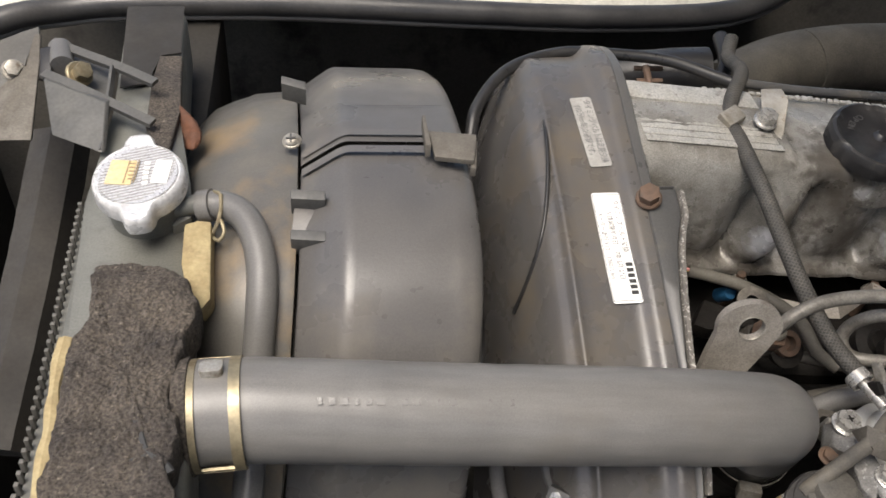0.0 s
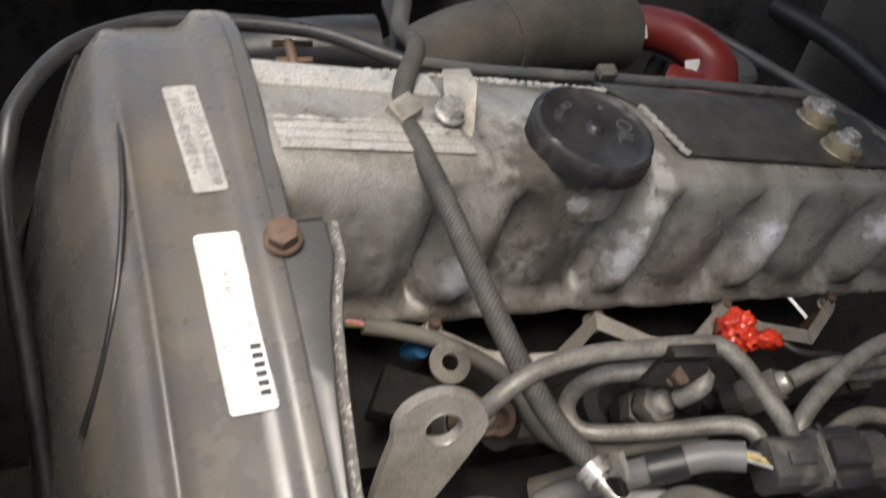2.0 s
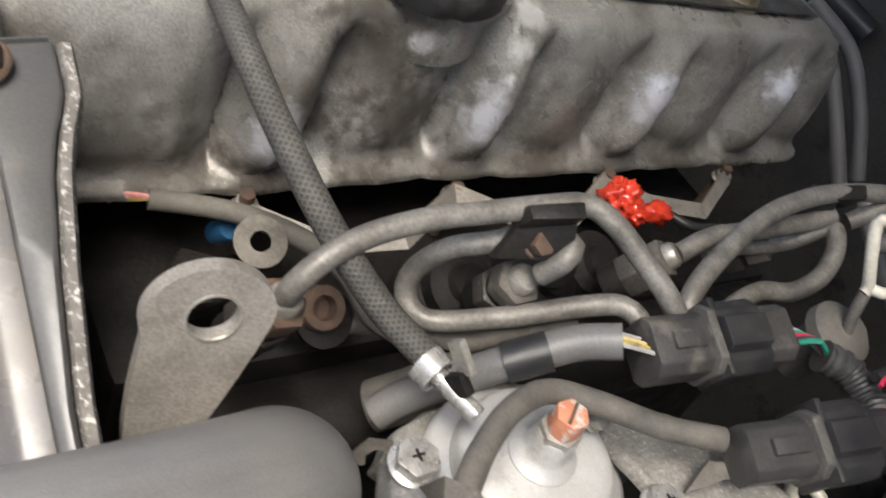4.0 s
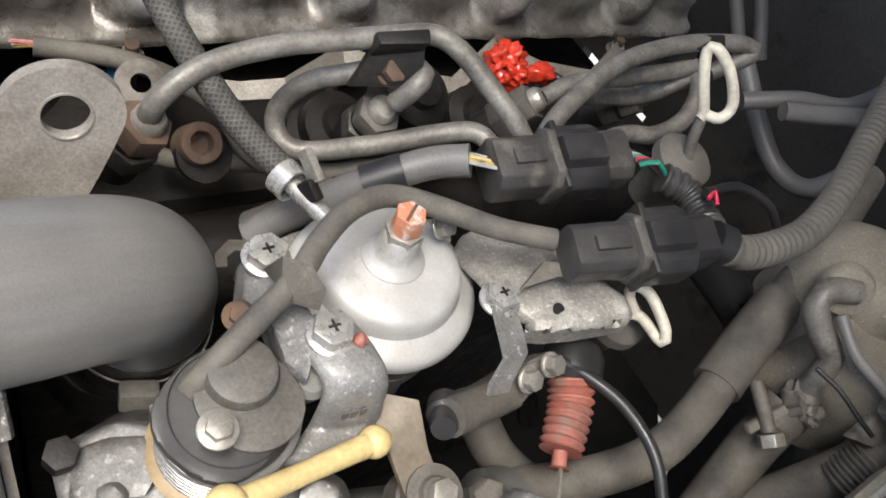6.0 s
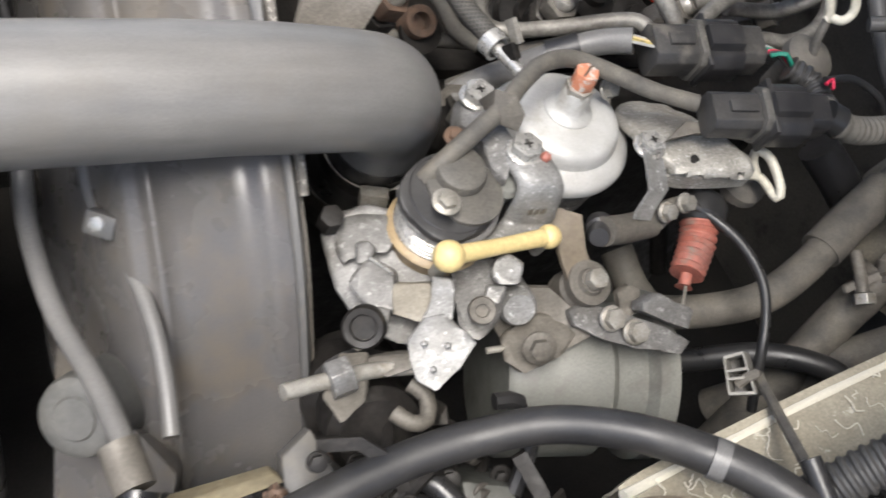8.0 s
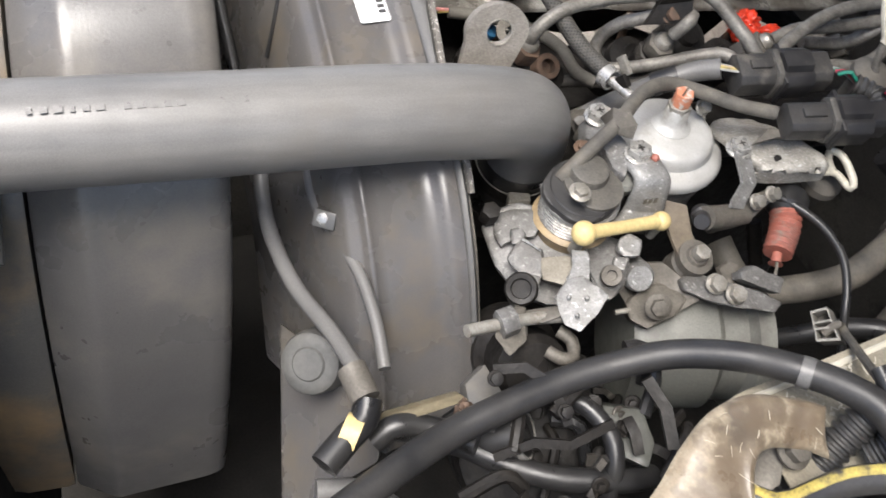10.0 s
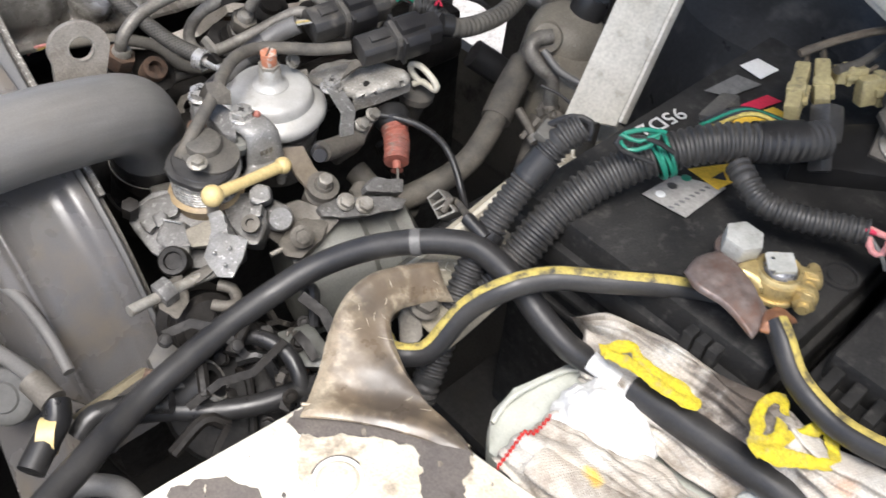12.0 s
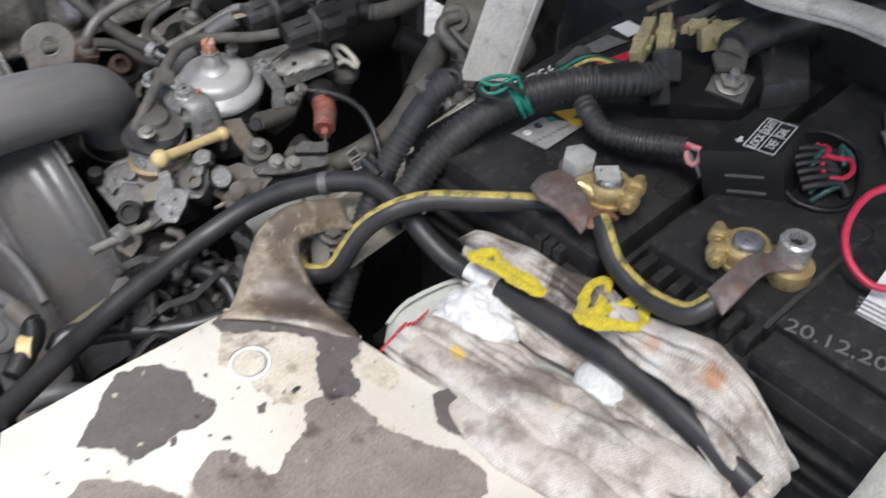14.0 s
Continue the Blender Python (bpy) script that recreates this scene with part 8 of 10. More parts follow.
pipe_thing("lower_lead", [(0.140, 0.140, 0.906), (0.178, 0.117, 0.905), (0.198, 0.100, 0.905), (0.220, 0.087, 0.905), (0.248, 0.079, 0.904), (0.270, 0.080, 0.895)], 0.0062, "rubber_black", "black rubber lead low in the bay", "cable")
pipe_thing("lower_lead", [(0.104, 0.117, 0.894), (0.123, 0.113, 0.892), (0.138, 0.098, 0.893), (0.14, 0.077, 0.895)], 0.0062, "rubber", "grey rubber lead by the panel edge", "cable")


# ---- at the radiator ----
def foam_pad():
    z = 1.047
    outline = [(-0.099, 0.329, 1.0470), (-0.079, 0.331, 1.0470), (-0.06, 0.325, 1.0470), (-0.049, 0.313, 1.0470), (-0.045, 0.296, 1.0470), (-0.049, 0.277, 1.0470), (-0.05, 0.261, 1.0470), (-0.053, 0.245, 1.0470), (-0.047, 0.227, 1.0470), (-0.049, 0.208, 1.0470), (-0.047, 0.188, 1.0470),
               (-0.095, 0.191, 1.0470), (-0.098, 0.219, 1.0470), (-0.1, 0.247, 1.0470), (-0.101, 0.276, 1.0470), (-0.096, 0.293, 1.0470)]
    line = spline([Vector(p) for p in outline] + [Vector(outline[0])], 0.0013)[:-1]
    c = sum(line, Vector()) / len(line)
    bm = bmesh.new()
    rings = []
    for s, dz in [(0.985, -0.022), (1.0, -0.012), (0.995, -0.006), (0.985, -0.003), (0.97, -0.0012)] + [(0.955 - 0.019 * k, 0.0015 * min(1.0, k / 8)) for k in range(50)]:
        ring = []
        for v in line:
            q = c + (v - c) * s
            w = 0.0020 * noise.noise(q * 60) + 0.0012 * noise.noise(q * 170) + 0.0011 * noise.noise(q * 430) + 0.0007 * noise.noise(q * 900)
            edge = 1.0 if s > 0.9 else 0.3
            ring.append(bm.verts.new((q.x + edge * 0.0016 * noise.noise(q * 150), q.y + edge * 0.0016 * noise.noise(q * 150 + Vector((3, 0, 0))), q.z + dz + w)))
        rings.append(ring)
    n = len(line)
    for a, b in zip(rings, rings[1:]):
        for k in range(n):
            bm.faces.new((a[k], a[(k + 1) % n], b[(k + 1) % n], b[k]))
    bm.faces.new(rings[-1])
    t = thing("foam_pad", c, "crumbling dark brown foam pad on the radiator tank", "foam pad")
    part("pad", bm, "foam", t, smooth=70)
    part("tear", tube([(-0.066, 0.234, 1.0475), (-0.062, 0.225, 1.0475), (-0.058, 0.216, 1.0475), (-0.051, 0.21, 1.0475), (-0.048, 0.206, 1.0475)], 0.0016, 6, 0.002, 0.5, wobble=0.6), "ink", t, "black tear in the foam")
    part("tear", tube([(-0.07, 0.211, 1.0475), (-0.062, 0.213, 1.0475), (-0.057, 0.216, 1.0475)], 0.0014, 6, 0.002, 0.5, wobble=0.6), "ink", t)
    part("tan_edge", tube([(-0.106, 0.288, 1.0350), (-0.106, 0.263, 1.0350), (-0.103, 0.238, 1.0350), (-0.102, 0.211, 1.0350), (-0.1, 0.198, 1.0350)], 0.0035, 8, 0.003, 1.0, wobble=0.5), "tan_foam", t, "torn tan foam edge")
    return t


foam_pad()
strip_pts = [(-0.092, 0.458, 1.0360), (-0.094, 0.503, 1.0360), (-0.093, 0.538, 1.0360), (-0.078, 0.538, 1.0360), (-0.073, 0.475, 1.0360), (-0.075, 0.436, 1.0360), (-0.08, 0.434, 1.0360)]
fs = thing("foam_strip", strip_pts[0], "black crumbling foam strip on the radiator top", "foam strip")
part("strip", slab(strip_pts, (0, 0, -0.006), 0.0015), "foam", fs)
part("torn_flap", loft([[(-0.074, 0.48, 1.0360), (-0.073, 0.467, 1.0300), (-0.071, 0.453, 1.0230)], [(-0.066, 0.47, 1.0350), (-0.063, 0.459, 1.0300), (-0.064, 0.447, 1.0260)], [(-0.065, 0.472, 1.0290), (-0.06, 0.462, 1.0260), (-0.062, 0.453, 1.0250)]], 12, 12, 0.002, 0.002, 90), "amber", fs, "brown torn foam flap")
solid("tan_sponge", slab([(-0.059, 0.363, 1.0410), (-0.052, 0.366, 1.0410), (-0.045, 0.366, 1.0400), (-0.043, 0.32, 1.0280), (-0.048, 0.312, 1.0270), (-0.055, 0.323, 1.0290), (-0.059, 0.339, 1.0350)], (0.0, 0.01, -0.02), 0.002), "tan_foam", "tan foam sponge strip beside the radiator", "sponge")

oh = thing("overflow_hose", (-0.022, 0.35, 1.0420), "grey rubber overflow hose with a wire clip", "hose")
part("hose", tube([(-0.052, 0.38, 1.0390), (-0.04, 0.378, 1.0410), (-0.029, 0.37, 1.0410), (-0.022, 0.357, 1.0380), (-0.018, 0.34, 1.0320), (-0.018, 0.322, 1.0210), (-0.02, 0.306, 1.0030), (-0.023, 0.283, 0.975), (-0.027, 0.246, 0.948)], 0.0082, 20), "rubber", oh)
part("hose_lip", tube([(-0.052, 0.379, 1.0390), (-0.045, 0.378, 1.0410)], 0.0092, 18), "rubber", oh)
part("wire_clip", tube([(-0.044, 0.381, 1.0480), (-0.04, 0.376, 1.0500), (-0.04, 0.368, 1.0450), (-0.042, 0.363, 1.0400), (-0.045, 0.361, 1.0340), (-0.041, 0.357, 1.0340), (-0.038, 0.36, 1.0380), (-0.04, 0.365, 1.0420)], 0.0011, 8), "zinc_yellow", oh, "wire spring clip")

hcl = thing("hose_clamp", (-0.034, 0.245, 1.0320), "flat spring hose clamp on the radiator hose", "hose clamp")
h0, h1 = Vector((-0.049, 0.253, 1.0200)), Vector((-0.02, 0.254, 1.0210))
hd_ = (h1 - h0).normalized()
ctr = h0.lerp(h1, 0.48)
mh = basis(ctr, hd_, (0, -0.58, 0.81))


def clamp_patch(a0, a1, x0, x1, taper=0.0, r=0.0250):
    """A piece of the flat band, from angle to angle round the hose."""
    own = bmesh.new()
    n = max(2, int(abs(a1 - a0) / 5))
    rows = []
    for k in range(n + 1):
        a = radians(a0 + (a1 - a0) * k / n)
        sq = 1 - taper * (k / n)
        rows.append([own.verts.new(mh @ Vector(((r + dr) * math.cos(a), (r + dr) * math.sin(a), x))) for x, dr in ((x0 * sq, 0), (x1 * sq, 0), (x1 * sq, 0.0014), (x0 * sq, 0.0014))])
    for p, q in zip(rows, rows[1:]):
        for k in range(4):
            own.faces.new((p[k], p[(k + 1) % 4], q[(k + 1) % 4], q[k]))
    own.faces.new(rows[0][::-1])
    own.faces.new(rows[-1])
    return own


for x0, x1 in ((-0.0125, -0.0075), (0.0075, 0.0125)):
    part("rail", clamp_patch(-100, 96, x0, x1), "zinc_yellow", hcl, "worn yellow-zinc band")
for a0, a1 in ((-100, -88), (72, 78), (88, 96)):
    part("crossbar", clamp_patch(a0, a1, -0.0125, 0.0125), "zinc_yellow", hcl)
part("tongue", clamp_patch(-86, -40, -0.0045, 0.0045, 0.0, 0.0247), "steel", hcl, "inner tongue of the clamp")
part("tab", prism(rounded(0.0105, 0.0085, 0.0028), 0.0045, basis(mh @ Vector((0.0245 * math.cos(radians(-48)), 0.0245 * math.sin(radians(-48)), 0.0)), mh.to_3x3() @ Vector((math.cos(radians(-48)), math.sin(radians(-48)), 0)), hd_), 0.0012), "steel", hcl, "raised tab")
part("neck_edge", lathe([(0.0243, -0.004), (0.0275, -0.003), (0.028, 0.0), (0.0275, 0.003), (0.0243, 0.004)], basis(h0, hd_), 40), "foam", hcl, "frayed black hose end")

gb = thing("plastic_bracket", (-0.128, 0.462, 1.0510), "grey plastic support bracket bolted above the radiator", "bracket")
part("front_web", slab([(-0.154, 0.487, 1.0500), (-0.114, 0.464, 1.0490), (-0.113, 0.431, 1.0360), (-0.145, 0.45, 1.0350)], (0.002, 0.004, -0.001), 0.0008), "shroud_lug", gb)
part("upper_arm", strip([(-0.157, 0.529, 1.0490), (-0.135, 0.516, 1.0480), (-0.112, 0.502, 1.0480), (-0.088, 0.486, 1.0470)], 0.006, 0.0035, (0.1, -0.3, 1)), "shroud_lug", gb)
part("lower_arm", strip([(-0.156, 0.495, 1.0470), (-0.136, 0.482, 1.0470), (-0.111, 0.467, 1.0440), (-0.086, 0.452, 1.0410)], 0.006, 0.0035, (0.1, -0.3, 1)), "shroud_lug", gb)
part("rib", strip([(-0.116, 0.501, 1.0500), (-0.115, 0.485, 1.0480), (-0.115, 0.467, 1.0440), (-0.115, 0.434, 1.0350)], 0.004, 0.002, (0.9, -0.3, 0.3)), "shroud_lug", gb)
part("back_web", slab([(-0.159, 0.536, 1.0420), (-0.12, 0.517, 1.0370), (-0.117, 0.486, 1.0340), (-0.157, 0.506, 1.0400)], (0, 0.003, -0.002), 0.0006), "shroud_lug", gb)
part("bushing", tube([(-0.152, 0.526, 1.0480), (-0.147, 0.506, 1.0470)], 0.0075, 18), "rubber", gb, "rubber bushing")
bolt_thing(gb, "bolt", (-0.136, 0.498, 1.0460), (0.6, -0.4, 0.7), 0.010, 0.009, "zinc_yellow", 0.0085)
lb = thing("lamp_bracket", (-0.175, 0.5, 1.0370), "beige steel bracket with a bolt beside the plastic bracket", "bracket")
part("plate", slab([(-0.2, 0.537, 1.0430), (-0.179, 0.546, 1.0480), (-0.169, 0.547, 1.0510), (-0.167, 0.539, 1.0510), (-0.169, 0.506, 1.0450), (-0.186, 0.498, 1.0340), (-0.193, 0.498, 1.0320)], (0, 0.002, -0.003), 0.0008), "dusty_panel", lb)
part("front_plate", slab([(-0.191, 0.495, 1.0360), (-0.184, 0.495, 1.0370), (-0.167, 0.5, 1.0510), (-0.167, 0.53, 1.0560), (-0.163, 0.529, 1.0560), (-0.161, 0.508, 1.0490), (-0.157, 0.449, 1.0320), (-0.182, 0.451, 1.0300)], (0, 0.002, -0.002), 0.0008), "bracket", lb)
bolt_thing(lb, "bolt", (-0.176, 0.502, 1.0460), (0.3, -0.6, 0.7), 0.009, 0.008, "steel", 0.007)
part("rubber_block", slab([(-0.164, 0.519, 1.0520), (-0.155, 0.519, 1.0540), (-0.152, 0.496, 1.0460), (-0.161, 0.496, 1.0440)], (0, 0.005, -0.006), 0.002), "rubber_black", lb)
pipe_thing("front_rail", [(-0.177, 0.556, 0.951), (-0.186, 0.457, 0.903), (-0.2, 0.353, 0.852)], 0.022, "rail_dark", "dusty brown cross rail ahead of the radiator", "rail", segs=8)


# ---- cables by the batteries ----
def striped(name, pts, r, label, sgn=1.0):
    t = thing(name, pts[len(pts) // 2], label, "cable", "striped battery leads")
    part("jacket", tube(pts, r, 18, 0.003), "cable", t)
    line = spline(pts, 0.003)
    bm = bmesh.new()
    rows = []
    eye = Vector((0.1, -0.22, 1.34))
    for i, p in enumerate(line):
        d = (line[min(i + 1, len(line) - 1)] - line[max(i - 1, 0)]).normalized()
        v = (eye - p)
        v = (v - d * v.dot(d)).normalized()
        s = d.cross(v)
        if s.z < 0:
            s = -s
        row = []
        for k in range(5):
            a = radians(18 + 11 * k + 10 * math.sin(i * 0.08))
            row.append(bm.verts.new(p + (v * math.cos(a) + s * math.sin(a)) * (r + 0.00035)))
        rows.append(row)
    for a, b in zip(rows, rows[1:]):
        for k in range(4):
            bm.faces.new((a[k], a[k + 1], b[k + 1], b[k]))
    part("stripe", bm, "stripe", t, "worn yellow stripe", smooth=60)
    return t


big = thing("battery_cable", (0.328, 0.081, 0.969), "thick black battery cable arching over the bay", "cable")
part("jacket", tube([(0.086, 0.073, 0.944), (0.113, 0.088, 0.938), (0.158, 0.109, 0.931), (0.189, 0.117, 0.932), (0.229, 0.123, 0.935), (0.261, 0.122, 0.941), (0.285, 0.116, 0.949), (0.308, 0.101, 0.96), (0.328, 0.082, 0.968), (0.342, 0.065, 0.972), (0.349, 0.049, 0.973), (0.35, 0.022, 0.968), (0.349, 0.003, 0.96), (0.352, -0.017, 0.95), (0.361, -0.031, 0.942)], 0.0074, 20), "cable", big)
part("tape_band", tube([(0.326, 0.083, 0.968), (0.33, 0.079, 0.969)], 0.0079, 20), "rubber", big, "grey tape band")
part("tail", tube([(0.36, -0.056, 0.948), (0.362, -0.102, 0.952), (0.363, -0.14, 0.955), (0.362, -0.177, 0.955), (0.359, -0.211, 0.952), (0.356, -0.243, 0.947)], 0.0088, 20), "cable", big)
part("joint_sleeve", tube([(0.357, -0.029, 0.947), (0.36, -0.047, 0.945)], 0.0062, 16), "white_plastic", big, "white joint sleeve")
part("joint_ring", tube([(0.361, -0.051, 0.944), (0.363, -0.059, 0.943)], 0.0078, 16), "white_plastic", big)
striped("battery_lead", [(0.287, 0.062, 0.935), (0.283, 0.048, 0.939), (0.291, 0.037, 0.941), (0.299, 0.032, 0.947), (0.316, 0.028, 0.967), (0.332, 0.018, 0.981), (0.352, 0.005, 0.987), (0.376, -0.019, 0.988), (0.401, -0.042, 0.986), (0.413, -0.057, 0.983)], 0.0066, "black battery lead with a worn yellow stripe, through the hook")
striped("battery_lead", [(0.402, -0.093, 1.0050), (0.398, -0.1, 1.0030), (0.389, -0.116, 0.996), (0.385, -0.137, 0.992), (0.384, -0.155, 0.994), (0.386, -0.17, 0.999), (0.397, -0.177, 1.0060)], 0.0062, "black battery lead with a worn yellow stripe, between the batteries")

ca = thing("corrugated_harness", (0.362, 0.058, 0.972), "black corrugated wiring conduit behind the hook", "conduit", "battery harnesses")
part("conduit", corrugated([(0.293, 0.034, 0.9), (0.301, 0.037, 0.911), (0.318, 0.044, 0.928), (0.34, 0.053, 0.949), (0.362, 0.058, 0.973), (0.384, 0.058, 0.995), (0.406, 0.055, 1.0160), (0.419, 0.049, 1.0260)], 0.0088), "conduit", ca)
part("tape", tube([(0.388, 0.058, 0.998), (0.4, 0.056, 1.0100)], 0.0094, 16), "rubber_black", ca, "wrap of black tape")
part("tape", tube([(0.355, 0.057, 0.966), (0.363, 0.058, 0.974)], 0.0094, 16), "rubber_black", ca)
cb = thing("corrugated_harness", (0.443, 0.014, 1.0150), "thick black corrugated conduit tied with green wire", "conduit", "battery harnesses")
part("conduit", corrugated([(0.35, 0.042, 0.946), (0.368, 0.04, 0.963), (0.393, 0.038, 0.983), (0.419, 0.029, 1.0010), (0.444, 0.014, 1.0150), (0.47, -0.005, 1.0230), (0.497, -0.029, 1.0240), (0.521, -0.041, 1.0220)], 0.0112, 0.0046, 0.0014, 20), "conduit", cb)
part("tape", tube([(0.485, -0.018, 1.0240), (0.507, -0.034, 1.0240)], 0.0118, 18), "rubber_black", cb, "wrap of black tape")
hd = (Vector((0.452, 0.009, 1.0190)) - Vector((0.438, 0.017, 1.0120))).normalized()
for k, f in enumerate((0.2, 0.45, 0.6, 0.95)):
    c = Vector((0.44, 0.016, 1.0130)).lerp(Vector((0.449, 0.011, 1.0170)), f)
    m = basis(c, hd + Vector((0.06 * math.sin(k * 2), 0.1 * math.cos(k * 3), 0)))
    part("tie_wire", sweep(bmesh.new(), [m @ Vector((0.0128 * math.cos(a), 0.0128 * math.sin(a), 0)) for a in [i * math.pi / 16 for i in range(33)]], 0.0011, 8, caps=False), "green", cb, "green tie wire")
part("tie_knot", tube([(0.441, 0.012, 1.0340), (0.43, 0.019, 1.0370), (0.421, 0.026, 1.0330), (0.422, 0.021, 1.0260), (0.429, 0.013, 1.0300), (0.435, 0.012, 1.0360), (0.425, 0.017, 1.0330), (0.421, 0.026, 1.0340)], 0.0013, 8), "green", cb)
part("tie_knot", tube([(0.438, 0.002, 1.0280), (0.43, 0.013, 1.0340), (0.42, 0.026, 1.0320), (0.419, 0.023, 1.0270), (0.428, 0.007, 1.0230)], 0.0014, 8), "rubber_black", cb)
cc = thing("corrugated_harness", (0.468, -0.063, 1.0120), "black corrugated conduit with pink wires at its end", "conduit", "battery harnesses")
part("conduit", corrugated([(0.471, -0.02, 1.0160), (0.466, -0.03, 1.0140), (0.463, -0.044, 1.0100), (0.469, -0.063, 1.0100), (0.478, -0.079, 1.0110), (0.484, -0.093, 1.0130)], 0.0074), "conduit", cc)
part("wire", tube([(0.482, -0.092, 1.0170), (0.482, -0.099, 1.0180), (0.482, -0.104, 1.0180), (0.478, -0.105, 1.0110), (0.477, -0.1, 1.0100), (0.48, -0.095, 1.0140)], 0.0019, 8), "pink_wire", cc, "looped pink wire")
part("wire", tube([(0.48, -0.092, 1.0170), (0.483, -0.101, 1.0180), (0.487, -0.108, 1.0170)], 0.0016, 8), "red_wire", cc)
part("wire", tube([(0.481, -0.095, 1.0140), (0.477, -0.106, 1.0100), (0.476, -0.111, 1.0050)], 0.0013, 8), "rubber", cc)
gc = thing("loose_connector", (0.357, 0.087, 0.973), "open grey plastic connector hanging on a wire", "connector")
ca0, cb0, cc0, cd0, back = Vector((0.382, 0.131, 0.934)), Vector((0.391, 0.13, 0.937)), Vector((0.389, 0.111, 0.932)), Vector((0.378, 0.115, 0.929)), Vector((0.399, 0.125, 0.92)) - Vector((0.387, 0.123, 0.931))
for u, v in ((ca0, cb0), (cb0, cc0), (cc0, cd0), (cd0, ca0)):
    mid = (ca0 + cb0 + cc0 + cd0) / 4
    part("shell_wall", slab([u, v, v.lerp(mid, 0.16), u.lerp(mid, 0.16)], back, 0.0003), "connector_grey", gc)
for f in (0.36, 0.56):
    u, v = ca0.lerp(cd0, f), cb0.lerp(cc0, f)
    part("divider", slab([u, v, v + (cc0 - cb0) * 0.07, u + (cd0 - ca0) * 0.07], back * 0.8, 0.0003), "connector_grey", gc)
part("floor_plate", slab([q.lerp(mid, 0.08) + back * 0.8 for q in (ca0, cb0, cc0, cd0)], back * 0.15, 0.0003), "dusty_plug", gc)
part("wire", tube([(0.386, 0.119, 0.928), (0.392, 0.119, 0.935), (0.395, 0.113, 0.932), (0.354, 0.058, 0.977)], 0.0024, 8), "dust_rubber", gc)
part("sleeve", tube([(0.354, 0.069, 0.981), (0.354, 0.053, 0.977)], 0.004, 10), "rubber_black", gc)
hc = thing("hook_clamp", (0.302, 0.05, 0.951), "dark steel clamp behind the hook", "clamp")
part("tab", slab([(0.297, 0.059, 0.947), (0.307, 0.063, 0.953), (0.309, 0.055, 0.951), (0.3, 0.042, 0.945), (0.289, 0.04, 0.94), (0.289, 0.048, 0.941)], (0.002, 0.003, -0.004), 0.0012), "bracket", hc)
bolt_thing(hc, "bolt", (0.31, 0.053, 0.953), (0.1, -0.4, 0.9), 0.011, 0.006, "bracket", 0.009)
whc = thing("white_clip", (0.412, 0.064, 1.0120), "small off-white plastic harness clip", "clip")
part("body", box(0.014, 0.018, 0.006, basis((0.406, 0.06, 1.0160), (0, -0.4, 0.9), (0.9, 0.3, 0)), 0.0015), "dusty_panel", whc)
part("wire", tube([(0.407, 0.065, 1.0220), (0.416, 0.056, 1.0290), (0.422, 0.047, 1.0280), (0.418, 0.044, 1.0200)], 0.0022, 8), "rubber_black", whc)


# ---- battery terminals ----
def keyhole(r, slot, reach, width, n=28):
    """Outline of a split ring whose two jaws reach along x."""
    a0 = math.asin(width / 2 / r)
    a1 = math.asin(slot / 2 / r)
    pts = [(reach, width / 2)]
    pts += [(r * math.cos(a0 + (2 * math.pi - 2 * a0) * k / n), r * math.sin(a0 + (2 * math.pi - 2 * a0) * k / n)) for k in range(n + 1)]
    pts += [(reach, -width / 2), (reach, -slot / 2), (r * 0.62 * math.cos(a1), -slot / 2), (r * 0.62 * math.cos(a1), slot / 2), (reach, slot / 2)]
    return pts


def terminal(c, arm, label, nut_side=1):
    """A cast brass clamp round a lead post; arm: the way in which its split jaws point."""
    c = Vector(c)
    t = thing("battery_terminal", c, label, "terminal", "battery terminals")
    a = Vector(arm).normalized()
    m = basis(c, (0, 0, 1), a)
    s = m.to_3x3() @ Vector((0, 1, 0))
    up = Vector((0, 0, 1))
    part("collar", lathe([(0.0, 0.007), (0.0125, 0.007), (0.0145, 0.004), (0.0155, 0.0)], m, 28), "battery", t, "black post collar")
    part("post", lathe([(0.0, 0.0235), (0.0045, 0.0232), (0.0076, 0.0215), (0.0088, 0.0185), (0.009, 0.006)], m, 28), "lead", t, "rounded grey lead post")
    part("clamp", prism(keyhole(0.0135, 0.0030, 0.0195, 0.0165), 0.0095, m @ pose(0, 0, 0.0085), 0.0013), "brass", t)
    part("clamp_foot", prism(keyhole(0.0150, 0.0034, 0.0165, 0.0150), 0.0030, m @ pose(0, 0, 0.0062), 0.0008), "brass", t)
    part("clamp_crown", lathe([(0.0092, 0.0172), (0.0092, 0.0200), (0.0112, 0.0203), (0.0128, 0.0185), (0.0130, 0.0172)], m, 28), "brass", t)
    for k in (-1, 1):
        part("jaw", prism(ngon(0.0062, 14), 0.0050, basis(c + a * 0.0155 + s * 0.0035 * k + up * 0.0135, s * k, up), 0.0010), "brass", t)
        part("jaw_ridge", box(0.0145, 0.0024, 0.0022, m @ pose(0.0105, 0.0058 * k, 0.0176), 0.0006), "brass", t)
    q = c + a * 0.0155 + up * 0.0135
    part("clamp_nut", hexhead(basis(q + s * 0.0085 * nut_side, s * nut_side), 0.0098, 0.0050, 0.0054), "brass", t)
    part("clamp_bolt", tube([q - s * 0.0165 * nut_side, q + s * 0.0165 * nut_side], 0.0030, 12), "brass", t)
    part("bolt_head", hexhead(basis(q - s * 0.0085 * nut_side, -s * nut_side), 0.0092, 0.0042), "brass", t)
    return t


